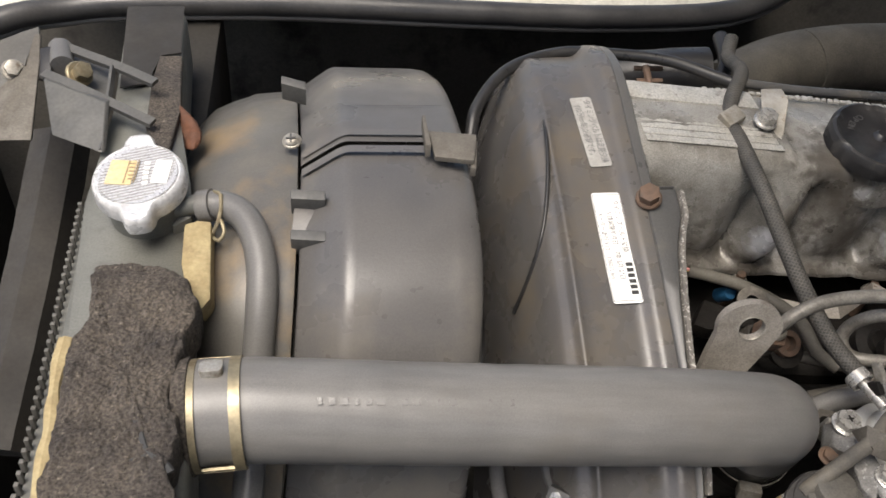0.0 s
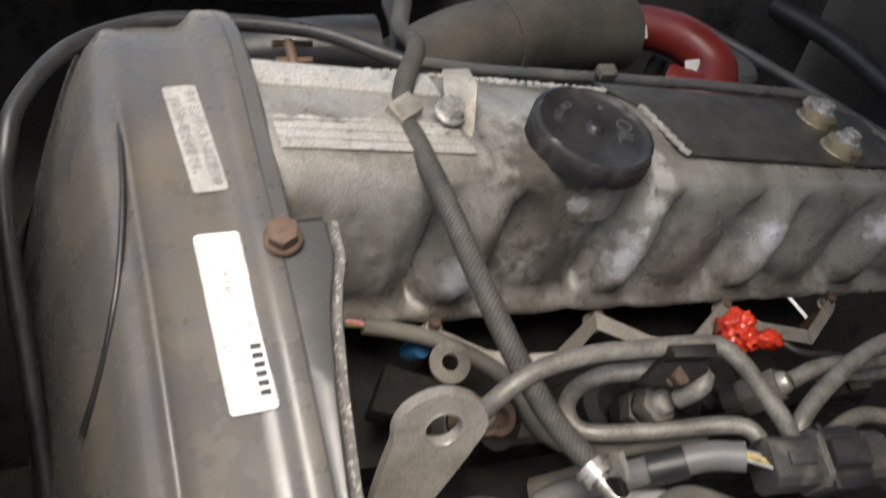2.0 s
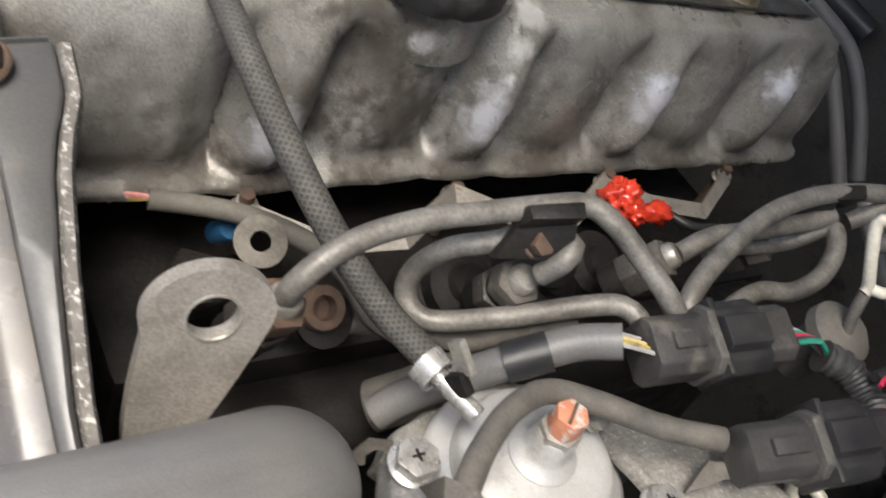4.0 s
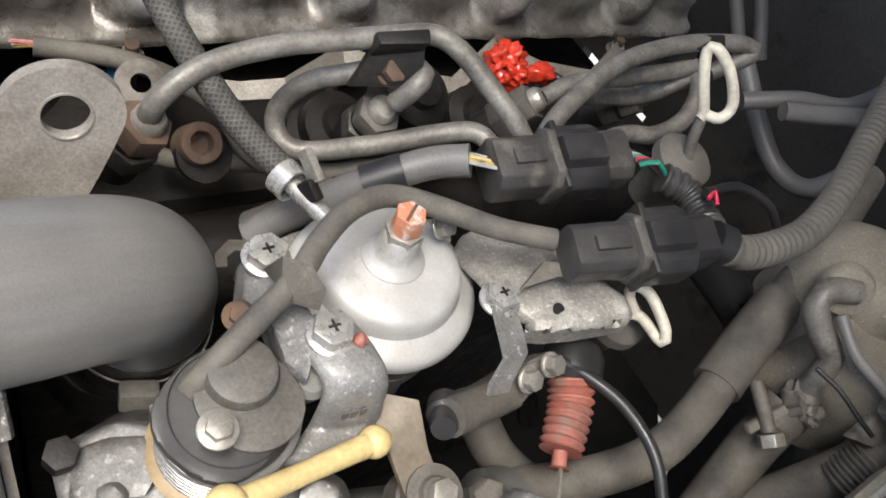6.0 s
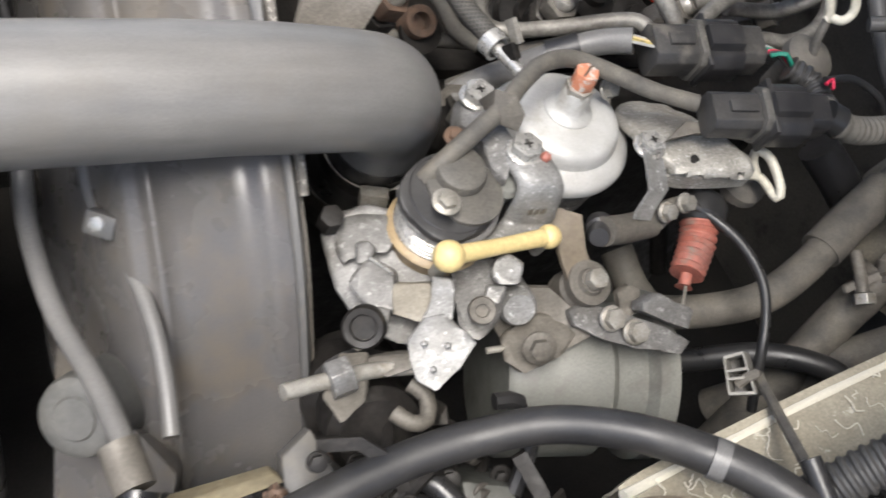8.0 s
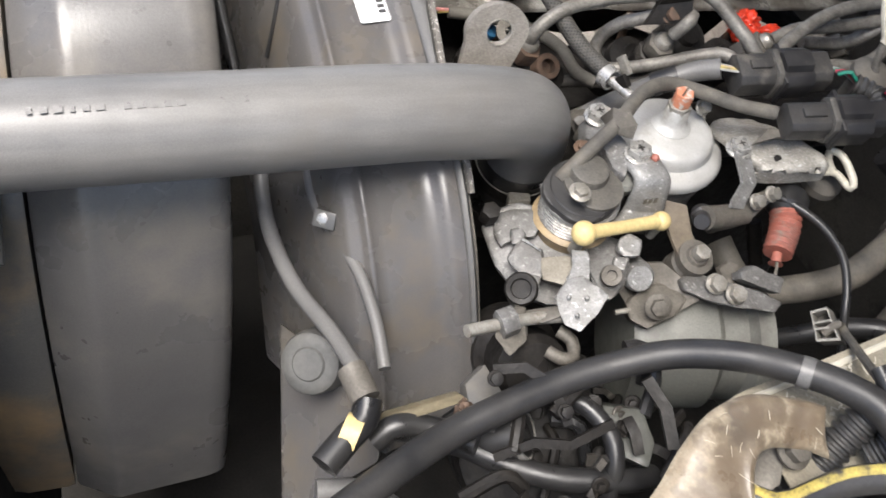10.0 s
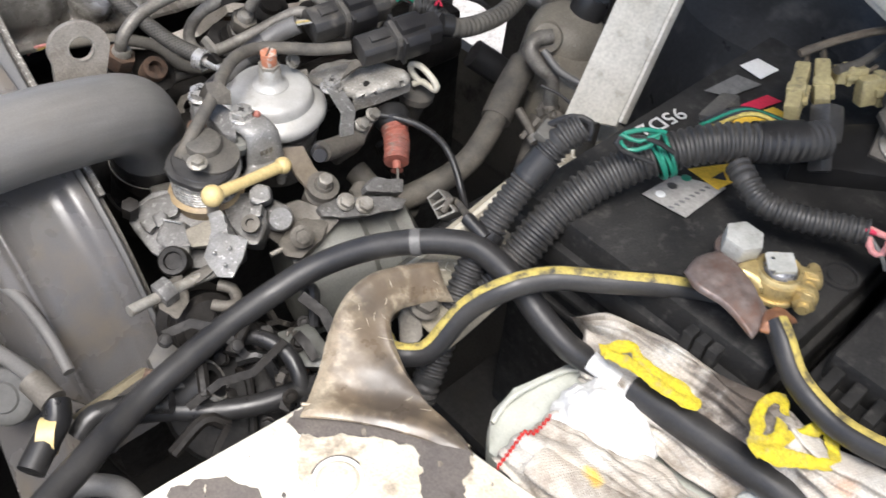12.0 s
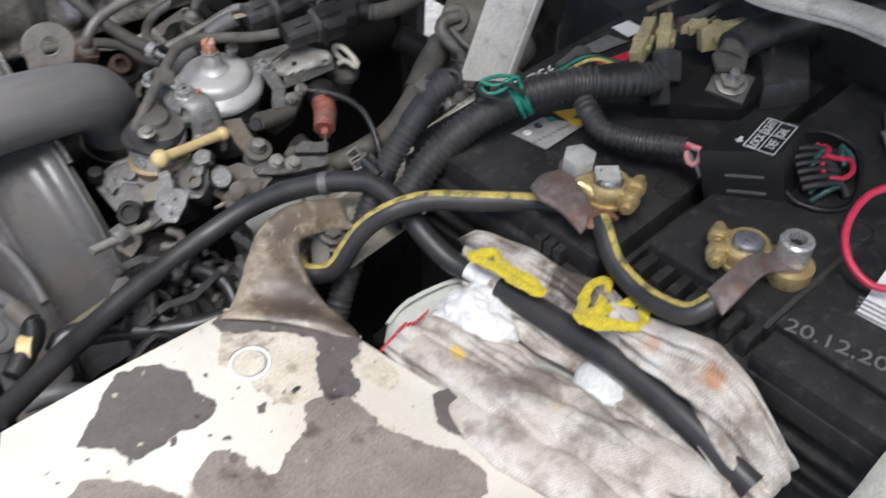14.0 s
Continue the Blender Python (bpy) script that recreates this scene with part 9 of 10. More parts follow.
t1c = Vector((0.4300, -0.0765, 0.9895))
T1 = terminal(t1c, (0.36, -0.93, 0), "brass battery clamp with oxidised copper strap and hexagon bolt", -1)
part("wing", loft([[(0.4110, -0.0615, 1.0070), (0.4180, -0.0605, 1.0078), (0.4260, -0.0625, 1.0072)], [(0.4135, -0.0680, 1.0055), (0.4210, -0.0680, 1.0062), (0.4300, -0.0690, 1.0056)], [(0.4155, -0.0770, 1.0020), (0.4220, -0.0765, 1.0045), (0.4300, -0.0760, 1.0045)]], 14, 14, 0.0030), "brass", T1, "flared brass wing under the strap")
part("strap", loft([[(0.3935, -0.0450, 1.0060), (0.4050, -0.0438, 1.0078), (0.4180, -0.0475, 1.0072)], [(0.3890, -0.0555, 1.0055), (0.4020, -0.0565, 1.0085), (0.4155, -0.0600, 1.0090)], [(0.3908, -0.0705, 1.0050), (0.4010, -0.0710, 1.0075), (0.4115, -0.0720, 1.0080)], [(0.3885, -0.0905, 1.0010), (0.3960, -0.0900, 1.0035), (0.4050, -0.0880, 1.0035)]], 40, 30, 0.0018, 0.0006, 120), "copper", T1, "oxidised copper strap", smooth=60)
part("crimp", loft([[(0.3935, -0.0905, 1.0025), (0.4010, -0.0870, 1.0060), (0.4090, -0.0875, 1.0060)], [(0.3940, -0.0945, 1.0040), (0.4030, -0.0930, 1.0085), (0.4120, -0.0930, 1.0060)], [(0.3955, -0.0985, 1.0010), (0.4040, -0.0975, 1.0050), (0.4120, -0.0995, 1.0030)]], 24, 18, 0.0016, 0.0011, 240), "copper_bright", T1, "bright bare copper crimp", smooth=60)
part("bolt", hexhead(basis((0.4275, -0.0535, 1.0065), (0.02, -0.06, 1), (0.8, 0.5, 0)), 0.0185, 0.0105), "zinc_pale", T1, "dull pale hexagon bolt")
part("washer", lathe([(0.0, 0.0), (0.0118, 0.0), (0.0118, -0.0020), (0.0, -0.0020)], pose(0.4275, -0.0535, 1.0070), 28), "copper", T1)
sm = basis((0.4285, -0.0755, 1.0128), (-0.10, -0.22, 1), (0.74, -0.62, 0.0))
shim = part("shim", plate_hole([(-0.0068, -0.0052), (0.0068, -0.0052), (0.0068, 0.0052), (-0.0068, 0.0052)], [(-0.0052, 0.0010), (-0.0036, 0.0010), (-0.0036, 0.0026), (-0.0052, 0.0026)], 0.0007, sm @ pose(0, 0, 0.0022)), "zinc_pale", T1, "folded grey metal shim")
part("shim_lip", box(0.0110, 0.0007, 0.0040, sm @ pose(0.0010, -0.0054, -0.0014), 0.0002), "zinc_pale", shim)
part("shim_curl", tube([sm @ Vector((-0.0068, -0.0045, 0.0018)), sm @ Vector((-0.0068, 0.0045, 0.0018))], 0.0010, 8), "zinc_pale", shim)
t2c = Vector((0.4365, -0.1680, 0.9975))
T2 = terminal(t2c, (-0.50, 0.86, 0), "brass battery clamp with socket-headed bolt and copper strap", 1)
part("strap", loft([[(0.3950, -0.1710, 1.0120), (0.3915, -0.1785, 1.0110), (0.3890, -0.1860, 1.0085)], [(0.4110, -0.1725, 1.0160), (0.4080, -0.1800, 1.0155), (0.4040, -0.1870, 1.0135)], [(0.4240, -0.1740, 1.0185), (0.4235, -0.1805, 1.0180), (0.4200, -0.1875, 1.0165)], [(0.4390, -0.1775, 1.0150), (0.4370, -0.1840, 1.0140), (0.4345, -0.1905, 1.0125)], [(0.4530, -0.1800, 1.0120), (0.4500, -0.1880, 1.0110), (0.4445, -0.1985, 1.0100)]], 34, 40, 0.0018, 0.0006, 120), "copper", T2, "oxidised copper strap", smooth=60)
part("bolt", lathe([(0.0, 0.0095), (0.0046, 0.0095), (0.0050, 0.0150), (0.0078, 0.0150), (0.0092, 0.0138), (0.0096, 0.0)], pose(0.4490, -0.1885, 1.0110), 28), "bright", T2, "bright socket-headed bolt")
part("socket", prism(ngon(0.0048, 6), 0.0008, pose(0.4490, -0.1885, 1.0204), 0), "grime", T2)
part("cup_nut", lathe([(0.0, 0.0), (0.0128, 0.0), (0.0128, -0.0085), (0.0105, -0.0125), (0.0, -0.0125)], pose(0.4465, -0.1905, 1.0100), 28), "brass", T2, "brass cup under the bolt")
part("bridge", loft([[(0.4330, -0.1760, 1.0120), (0.4390, -0.1850, 1.0105)], [(0.4440, -0.1690, 1.0130), (0.4530, -0.1800, 1.0105)]], 12, 10, 0.0030), "brass", T2)
t3c = Vector((0.602, -0.176, 0.985))
T3 = thing("battery_terminal", t3c, "dull grey battery post with a steel strap and nut", "terminal", "battery terminals")
part("post", lathe([(0.0, 0.012), (0.011, 0.012), (0.014, 0.0)], pose(*t3c), 28), "lead", T3)
part("strap", strip([(0.586, -0.196, 0.999), (0.602, -0.176, 1.0000), (0.622, -0.163, 1.0020), (0.640, -0.158, 0.9960), (0.662, -0.152, 0.9900)], 0.015, 0.0025, (0, 0, 1)), "bracket", T3, "dull steel strap")
part("plate", box(0.034, 0.024, 0.002, pose(0.594, -0.184, 1.0025, 0, 0, 40), 0.0005), "steel", T3)
part("nut", hexhead(pose(0.602, -0.176, 1.0045), 0.013, 0.007, 0.010), "steel", T3)
part("stud", tube([(0.602, -0.176, 1.004), (0.602, -0.176, 1.016)], 0.0032, 10), "steel", T3)

# vent plugs and marks on the lids
for p, par in (((0.476, -0.093, 0.9855), bat_a), ((0.601, -0.146, 0.9855), bat_a), ((0.535, -0.117, 0.9855), bat_a), ((0.509, -0.199, 0.9985), bat_b)):
    part("vent_plug", lathe([(0.0, 0.0004), (0.0065, 0.0004), (0.007, -0.0006), (0.0085, -0.0006), (0.009, 0.001), (0.0105, 0.001), (0.011, -0.002)], pose(*Vector(p)), 28), "battery", par)
part("groove", slab([(0.407, -0.201, 0.9982), (0.508, -0.203, 0.9982), (0.509, -0.206, 0.9982), (0.407, -0.204, 0.9982)], (0, 0, 0.0006), 0), "ink", bat_b)
part("raised_panel", slab([(0.412, -0.205, 0.998), (0.503, -0.211, 0.998), (0.508, -0.277, 0.998), (0.412, -0.275, 0.998)], (0, 0, 0.003), 0.001), "battery", bat_b)


da, db = Vector((0.416, -0.216, 1.0015)), Vector((0.429, -0.269, 1.0015))
part("date_stamp", lettering("20.12.2017", 0.0135, basis(da.lerp(db, 0.5), (0, 0, 1), db - da), 1.15), "ink_grey", bat_b, "stamped pale date")
ea, eb = Vector((0.522, 0.048, 0.9865)), Vector((0.486, 0.052, 0.9865))
part("size_mark", lettering("95D2", 0.0155, basis(ea.lerp(eb, 0.5), (0, 0, 1), eb - ea), 1.1), "ink_white", bat_a, "white printed size code")
lab = part("grey_label", slab([(0.441, 0.015, 0.9868), (0.469, 0.013, 0.9868), (0.484, -0.013, 0.9868), (0.445, -0.013, 0.9868)], (0, 0, 0.0004), 0), "label_worn", bat_a, "grey battery state label")
part("warning_triangle", slab([(0.479, 0.011, 0.9874), (0.503, -0.002, 0.9874), (0.492, -0.013, 0.9874), (0.478, -0.011, 0.9874)], (0, 0, 0.0004), 0), "ink_yellow", lab)
part("warning_mark", slab([(0.483, -0.003, 0.9882), (0.493, -0.004, 0.9882), (0.488, -0.01, 0.9882)], (0, 0, 0.0002), 0), "ink", lab)
for p, mt in (((0.449, 0.008, 0.9874), "label"), ((0.46, 0.008, 0.9874), "ink"), ((0.472, 0.007, 0.9874), "green")):
    part("state_dot", lathe([(0, 0.0003), (0.0026, 0.0003), (0.003, 0)], pose(*Vector(p)), 20), mt, lab)
for k in range(8):
    part("text_bar", box(0.0013, 0.0030, 0.0003, pose(*(Vector((0.445, -0.003, 0.9874)).lerp(Vector((0.475, -0.006, 0.9874)), k / 7)), 0, 0, 30), 0), "ink_faded", lab)
part("white_label", slab([(0.595, 0.054, 0.9868), (0.612, 0.051, 0.9868), (0.612, 0.034, 0.9868), (0.593, 0.036, 0.9868)], (0, 0, 0.0004), 0), "label", bat_a)
part("grey_print", slab([(0.552, 0.052, 0.9868), (0.584, 0.049, 0.9868), (0.588, 0.032, 0.9868), (0.559, 0.038, 0.9868)], (0, 0, 0.0004), 0), "ink_grey", bat_a)
part("red_label", slab([(0.547, 0.03, 0.9868), (0.581, 0.023, 0.9868), (0.583, 0.013, 0.9868), (0.553, 0.02, 0.9868)], (0, 0, 0.0004), 0), "red_wire", bat_a)
part("yellow_label", slab([(0.538, 0.023, 0.9868), (0.573, 0.013, 0.9868), (0.575, -0.001, 0.9868), (0.542, 0.012, 0.9868)], (0, 0, 0.0004), 0), "ink_yellow", bat_a)
st = part("sticker", slab([(0.447, -0.231, 1.0022), (0.495, -0.226, 1.0022), (0.498, -0.262, 1.0022), (0.449, -0.269, 1.0022)], (0, 0, 0.0003), 0), "label", bat_b, "white and yellow warning sticker")
part("yellow_band", slab([(0.495, -0.226, 1.0028), (0.529, -0.224, 1.0028), (0.526, -0.257, 1.0028), (0.498, -0.262, 1.0028)], (0, 0, 0.0003), 0), "ink_yellow", st)
part("icon_disc", lathe([(0, 0.0003), (0.006, 0.0003), (0.0065, 0)], pose(*Vector((0.506, -0.233, 1.0032))), 20), "orange_paint", st)
for k in range(4):
    a_, b_ = Vector((0.448, -0.235, 1.0028)), Vector((0.45, -0.257, 1.0028))
    part("text_bar", box(0.032, 0.0012, 0.0003, basis(a_.lerp(b_, 0.5) + Vector((0.0036 * k, 0.0012 * k, 0)), (0, 0, 1), b_ - a_), 0), "ink_faded", st)

# ---- fuse box cover and fusible links on the battery ----
fb = thing("fuse_box", (0.511, -0.122, 0.99), "black plastic fuse box cover with white circuit names, on the battery", "fuse box")
ftop = [Vector(p) for p in ((0.472, -0.107, 1.026), (0.500, -0.145, 1.030), (0.535, -0.138, 1.030), (0.512, -0.1035, 1.026))]
fbot = [Vector(p) for p in ((0.473, -0.120, 0.987), (0.502, -0.160, 0.987), (0.545, -0.152, 0.987), (0.522, -0.112, 0.987))]


def block8(top, low, bevel):
    """A six-sided block from the four corners of its top and of its foot."""
    bm = bmesh.new()
    a, b = [bm.verts.new(p) for p in top], [bm.verts.new(p) for p in low]
    bm.faces.new(a)
    bm.faces.new(b[::-1])
    for i in range(4):
        bm.faces.new((a[i], b[i], b[(i + 1) % 4], a[(i + 1) % 4]))
    bmesh.ops.recalc_face_normals(bm, faces=bm.faces)
    bmesh.ops.bevel(bm, geom=list(bm.edges), offset=bevel, segments=2, profile=0.6, affect="EDGES", clamp_overlap=True)
    return bm


part("cover", block8(ftop, fbot, 0.0013), "box_black", fb)
fx = ((ftop[3] - ftop[0]) + (ftop[2] - ftop[1])).normalized()
fn = (ftop[1] - ftop[0]).cross(ftop[3] - ftop[0]).normalized()
fo = Vector((0.5105, -0.1310, 1.0290))
fm = basis(fo + fn * 0.0004, fn, fx)
for body, off in (("LOCK LIGHT", 0.0044), ("DEF  IGN.", -0.0048)):
    part("circuit_name", lettering(body, 0.0078, fm @ pose(0, off, 0), 0.72), "ink_white", fb, "white circuit name")
for w, h, dx, dy in ((0.034, 0.0007, 0, 0.0092), (0.034, 0.0006, 0, 0.0), (0.034, 0.0007, 0, -0.0095), (0.0007, 0.0187, -0.017, 0), (0.0007, 0.0187, 0.017, 0), (0.0006, 0.0187, 0.0015, 0)):
    part("print_line", box(w, h, 0.0003, fm @ pose(dx, dy, 0), 0), "ink_white", fb)
part("print_arrow", prism([(-0.002, -0.0012), (0.0016, -0.0012), (0.0016, -0.0028), (0.0048, 0.0), (0.0016, 0.0028), (0.0016, 0.0012), (-0.002, 0.0012)], 0.0003, fm @ pose(-0.0115, 0.0135, 0, 0, 0, 180), 0), "ink_white", fb, "small white arrow")
face_n = (ftop[1] - ftop[0]).cross(ftop[0] - fbot[0]).normalized()
if face_n.x > 0:
    face_n = -face_n
for v in (0.38, 0.64):
    ra, rb = (ftop[0].lerp(ftop[1], u).lerp(fbot[0].lerp(fbot[1], u), v) for u in (0.30, 0.77))
    part("rib", box((rb - ra).length, 0.0018, 0.0016, basis(ra.lerp(rb, 0.5) - face_n * 0.0004, face_n, rb - ra), 0.0005), "plastic", fb, "moulded rib")
rim = [(0.506, -0.150, 1.004), (0.503, -0.160, 1.001), (0.509, -0.176, 1.000), (0.525, -0.185, 1.000), (0.550, -0.177, 1.002), (0.570, -0.162, 1.005), (0.566, -0.140, 1.008), (0.545, -0.131, 1.012)]
part("wire_well", loft([rim, [Vector((p[0], p[1], 0.9870)) for p in rim]], 48, 6, 0.0022), "box_black", fb, "curved wall of the wire well")
part("well_rim", tube(rim, 0.0019, 10), "box_black", fb)
part("well_floor", slab([Vector((p[0], p[1], 0.990)) for p in rim], (0, 0, -0.002), 0), "bracket", fb, "dusty floor of the wire well")
for k in range(6):
    q = Vector((0.524 - 0.0036 * k, -0.140 - 0.0042 * k, 1.016 - 0.0012 * k))
    part("wire", tube([q, q + Vector((0.008, -0.006, 0.0015)), q + Vector((0.016 + 0.001 * k, -0.013, -0.001)), q + Vector((0.022, -0.017 - 0.001 * (k % 3), -0.008))], 0.0023, 10), "cable", fb, "black wire into the well")
for pts, mt in (([(0.545, -0.147, 1.013), (0.540, -0.154, 1.015), (0.528, -0.160, 1.014), (0.523, -0.166, 1.012), (0.530, -0.173, 1.010), (0.542, -0.174, 1.009), (0.552, -0.168, 1.008), (0.556, -0.160, 1.005)], "red_wire"),
                ([(0.550, -0.150, 1.011), (0.543, -0.156, 1.015), (0.536, -0.158, 1.016), (0.545, -0.166, 1.012), (0.555, -0.166, 1.006)], "red_wire"),
                ([(0.548, -0.156, 1.009), (0.538, -0.154, 1.016), (0.528, -0.155, 1.016), (0.520, -0.157, 1.011), (0.514, -0.160, 1.004)], "wire_green_dark"),
                ([(0.542, -0.168, 1.010), (0.548, -0.162, 1.014), (0.556, -0.158, 1.012), (0.558, -0.166, 1.006), (0.548, -0.172, 1.004)], "wire_green_dark"),
                ([(0.536, -0.166, 1.004), (0.526, -0.166, 1.010), (0.518, -0.165, 1.009), (0.513, -0.164, 1.003)], "wire_green_dark"),
                ([(0.532, -0.176, 1.002), (0.524, -0.174, 1.008), (0.516, -0.171, 1.006), (0.511, -0.167, 1.000)], "wire_green_dark")):
    part("wire", tube(pts, 0.0017, 8), mt, fb, "looped coloured wire")
pipe_thing("red_lead", [(0.526, -0.23, 1.0360), (0.513, -0.211, 1.0390), (0.496, -0.2, 1.0350), (0.475, -0.202, 1.0260), (0.462, -0.214, 1.0180), (0.46, -0.231, 1.0130), (0.469, -0.245, 1.0180), (0.479, -0.252, 1.0280)], 0.0022, "red_wire", "looped thin red lead over the battery", "wire")
fl = thing("fusible_link_block", (0.56, -0.03, 1.0), "black fusible link block with aged yellow connectors", "fuse block")
part("base", slab([(0.518, -0.03, 1.0000), (0.557, -0.024, 1.0050), (0.600, -0.056, 1.0050), (0.602, -0.082, 1.0000), (0.566, -0.083, 0.995)], (0, 0, -0.016), 0.003), "box_black", fl)
part("cover_block", block8([Vector(p) for p in ((0.589, -0.083, 1.003), (0.620, -0.100, 1.003), (0.654, -0.078, 1.006), (0.628, -0.055, 1.006))], [Vector(p) for p in ((0.585, -0.086, 0.985), (0.620, -0.106, 0.985), (0.660, -0.078, 0.985), (0.628, -0.052, 0.985))], 0.003), "black_dusty", fl, "dusty black cover block")
part("cover_rib", tube([(0.600, -0.078, 1.0045), (0.632, -0.062, 1.0070)], 0.0018, 8), "black_dusty", fl)
for a, b, w in (((0.532, -0.014, 1.0180), (0.576, 0.006, 1.0220), 0.0100), ((0.552, -0.022, 1.0180), (0.586, 0.000, 1.0230), 0.0115), ((0.590, -0.026, 1.0140), (0.622, -0.046, 1.0180), 0.0150), ((0.586, -0.010, 1.0200), (0.604, -0.022, 1.0190), 0.0090)):
    a, b = Vector(a), Vector(b)
    pm = basis(a, b - a, (0, 0.3, 1))
    ln = (b - a).length
    plug = part("yellow_plug", rough(box(w * 1.15, 0.0090, ln * 0.92, pm, 0.0012), 0.0003, 140), "yconn", fl, "aged yellow plastic plug")
    part("plug_collar", box(w * 1.4, 0.0110, ln * 0.16, pm @ pose(0, 0, ln * 0.30), 0.0012), "yconn", plug)
    part("plug_latch", box(w * 0.34, 0.0036, ln * 0.34, pm @ pose(0, 0.0055, ln * 0.22), 0.0008), "yconn", plug)
    for k in (-1, 1):
        part("plug_wire", tube([pm @ Vector((0.0022 * k, 0, ln * 0.9)), pm @ Vector((0.0026 * k, 0.001, ln * 1.05)), pm @ Vector((0.003 * k + 0.002, 0.0, ln * 1.25))], 0.0015, 8), "lever", plug, "brown wire")
part("dark_plug", rough(box(0.016, 0.013, 0.022, basis((0.541, -0.036, 1.0060), (0.5, 0.5, 0.7)), 0.002), 0.0004, 120), "black_dusty", fl, "dusty black plug")
part("dark_plug", box(0.011, 0.010, 0.026, basis((0.522, -0.046, 1.0010), (0.4, 0.5, 0.7)), 0.002), "black_dusty", fl)
part("grey_plug", box(0.013, 0.012, 0.025, basis((0.487, 0.012, 1.0160), Vector((0.521, 0.014, 1.0210)) - Vector((0.487, 0.012, 1.0160))), 0.002), "dusty_plug", fl)
for k in range(4):
    part("wire", tube([Vector((0.479, 0.008, 1.0200)) + Vector((0, 0.002 * k, 0)), Vector((0.493, -0.007, 1.0290)) + Vector((0, 0.002 * k, 0.004)), Vector((0.505, -0.025, 1.0260)) + Vector((0.002 * k, 0, 0.002))], 0.0014, 6), ("stripe", "rubber_black", "green", "rubber_black")[k], fl)
part("wire", tube([(0.572, 0.010, 1.0300), (0.592, 0.000, 1.0360), (0.620, -0.012, 1.0380), (0.652, -0.022, 1.0300)], 0.0026, 8), "lever", fl, "brown wire")
part("wire", tube([(0.583, -0.011, 1.0250), (0.603, -0.016, 1.0240), (0.636, -0.015, 1.0210), (0.663, -0.012, 1.0160)], 0.003, 8), "dust_rubber", fl)
lug = thing("cable_lug", (0.574, -0.066, 1.0), "tinned cable lug with a nut and thick black cable", "cable lug")
lm = basis((0.574, -0.066, 1.005), (-0.25, -0.25, 1))
part("plate", box(0.025, 0.027, 0.003, lm @ pose(0, 0, -0.004, 0, 0, 20), 0.0006), "bracket", lug)
part("tongue", slab([(0.566, -0.057, 1.0170), (0.578, -0.072, 1.0170), (0.603, -0.059, 1.0240), (0.601, -0.048, 1.0220), (0.576, -0.046, 1.0180)], (0, 0, -0.004), 0.001), "bracket", lug)
part("nut", hexhead(lm @ pose(0, 0, 0.0), 0.0155, 0.006, 0.0115), "steel", lug)
part("stud", tube([lm @ Vector((0, 0, 0)), lm @ Vector((0, 0, 0.012))], 0.0034, 10), "bright", lug)
part("cable", tube([(0.591, -0.052, 1.0190), (0.623, -0.056, 1.0200), (0.662, -0.069, 1.0200), (0.712, -0.089, 1.0180), (0.772, -0.12, 1.0160)], 0.0120, 18), "black_dusty", lug)
part("barrel", tube([(0.584, -0.056, 1.0150), (0.600, -0.0525, 1.0210), (0.606, -0.0530, 1.0210)], 0.0105, 16, flat=0.75), "bracket", lug, "crimped tinned barrel")

# ---- stay bar, cowl and fender edges ----
stay = thing("brace_bar", (0.50, 0.10, 0.90), "worn silver-painted flat steel brace bar standing up from the rail", "brace bar")
bl, br, tl, tr = Vector((0.478, 0.105, 0.972)), Vector((0.498, 0.077, 0.972)), Vector((0.521, 0.115, 1.0300)), Vector((0.55, 0.091, 1.0300))
part("bar", slab([bl + (bl - tl) * 0.04, br + (br - tr) * 0.04, tr + (tr - br) * 2, tl + (tl - bl) * 2], (0.004, 0.001, -0.004), 0.0012), "bar", stay)
part("bar_flange", slab([br, tr + (tr - br) * 2, tr + (tr - br) * 2 + Vector((0.006, -0.0006, -0.004)), br + Vector((0.006, -0.0006, -0.004))], (0.001, -0.002, 0.0), 0.0006), "bar", stay)
part("foot", tube([bl.lerp(br, 0.5) + Vector((0.002, 0, -0.002)), bl.lerp(br, 0.5) + Vector((0.0, 0.0, -0.045))], 0.006, 10), "bay", stay)
cowl = thing("cowl_edge", (0.611, -0.107, 1.0600), "pale painted fender flange with a dark ribbed seal above the battery", "fender flange")
CW = [(0.637, 0.029, 1.0600), (0.606, -0.028, 1.0600), (0.599, -0.058, 1.0600), (0.606, -0.087, 1.0600), (0.614, -0.117, 1.0600), (0.613, -0.151, 1.0600), (0.61, -0.194, 1.0600)]
part("flange", loft([[Vector(p) + Vector((-0.001, 0, -0.008)) for p in CW], CW, [Vector(p) + Vector((0.013, -0.003, 0.005)) for p in CW]], 40, 10, 0.002), "bar", cowl)
for k in range(4):
    part("seal_rib", tube([Vector(p) + Vector((0.026 + 0.009 * k, -0.006, 0.013 + 0.004 * k)) for p in CW], 0.0048, 10, 0.01), "seal" if k % 2 else "rubber", cowl)
part("tray", loft([[Vector(p) + Vector((0.06, -0.008, 0.028)) for p in CW], [Vector(p) + Vector((0.2, -0.03, 0.05)) for p in CW]], 24, 6, 0.002), "bay", cowl)
solid("fender_lip", loft([[(0.322, -0.28, 0.986), (0.354, -0.283, 0.991), (0.384, -0.283, 0.996), (0.421, -0.284, 1.0070)], [(0.332, -0.304, 0.996), (0.36, -0.303, 1.0010), (0.388, -0.303, 1.0060), (0.416, -0.3, 1.0190)]], 20, 8, 0.002), "bar", "pale painted near fender lip beside the batteries", "fender")
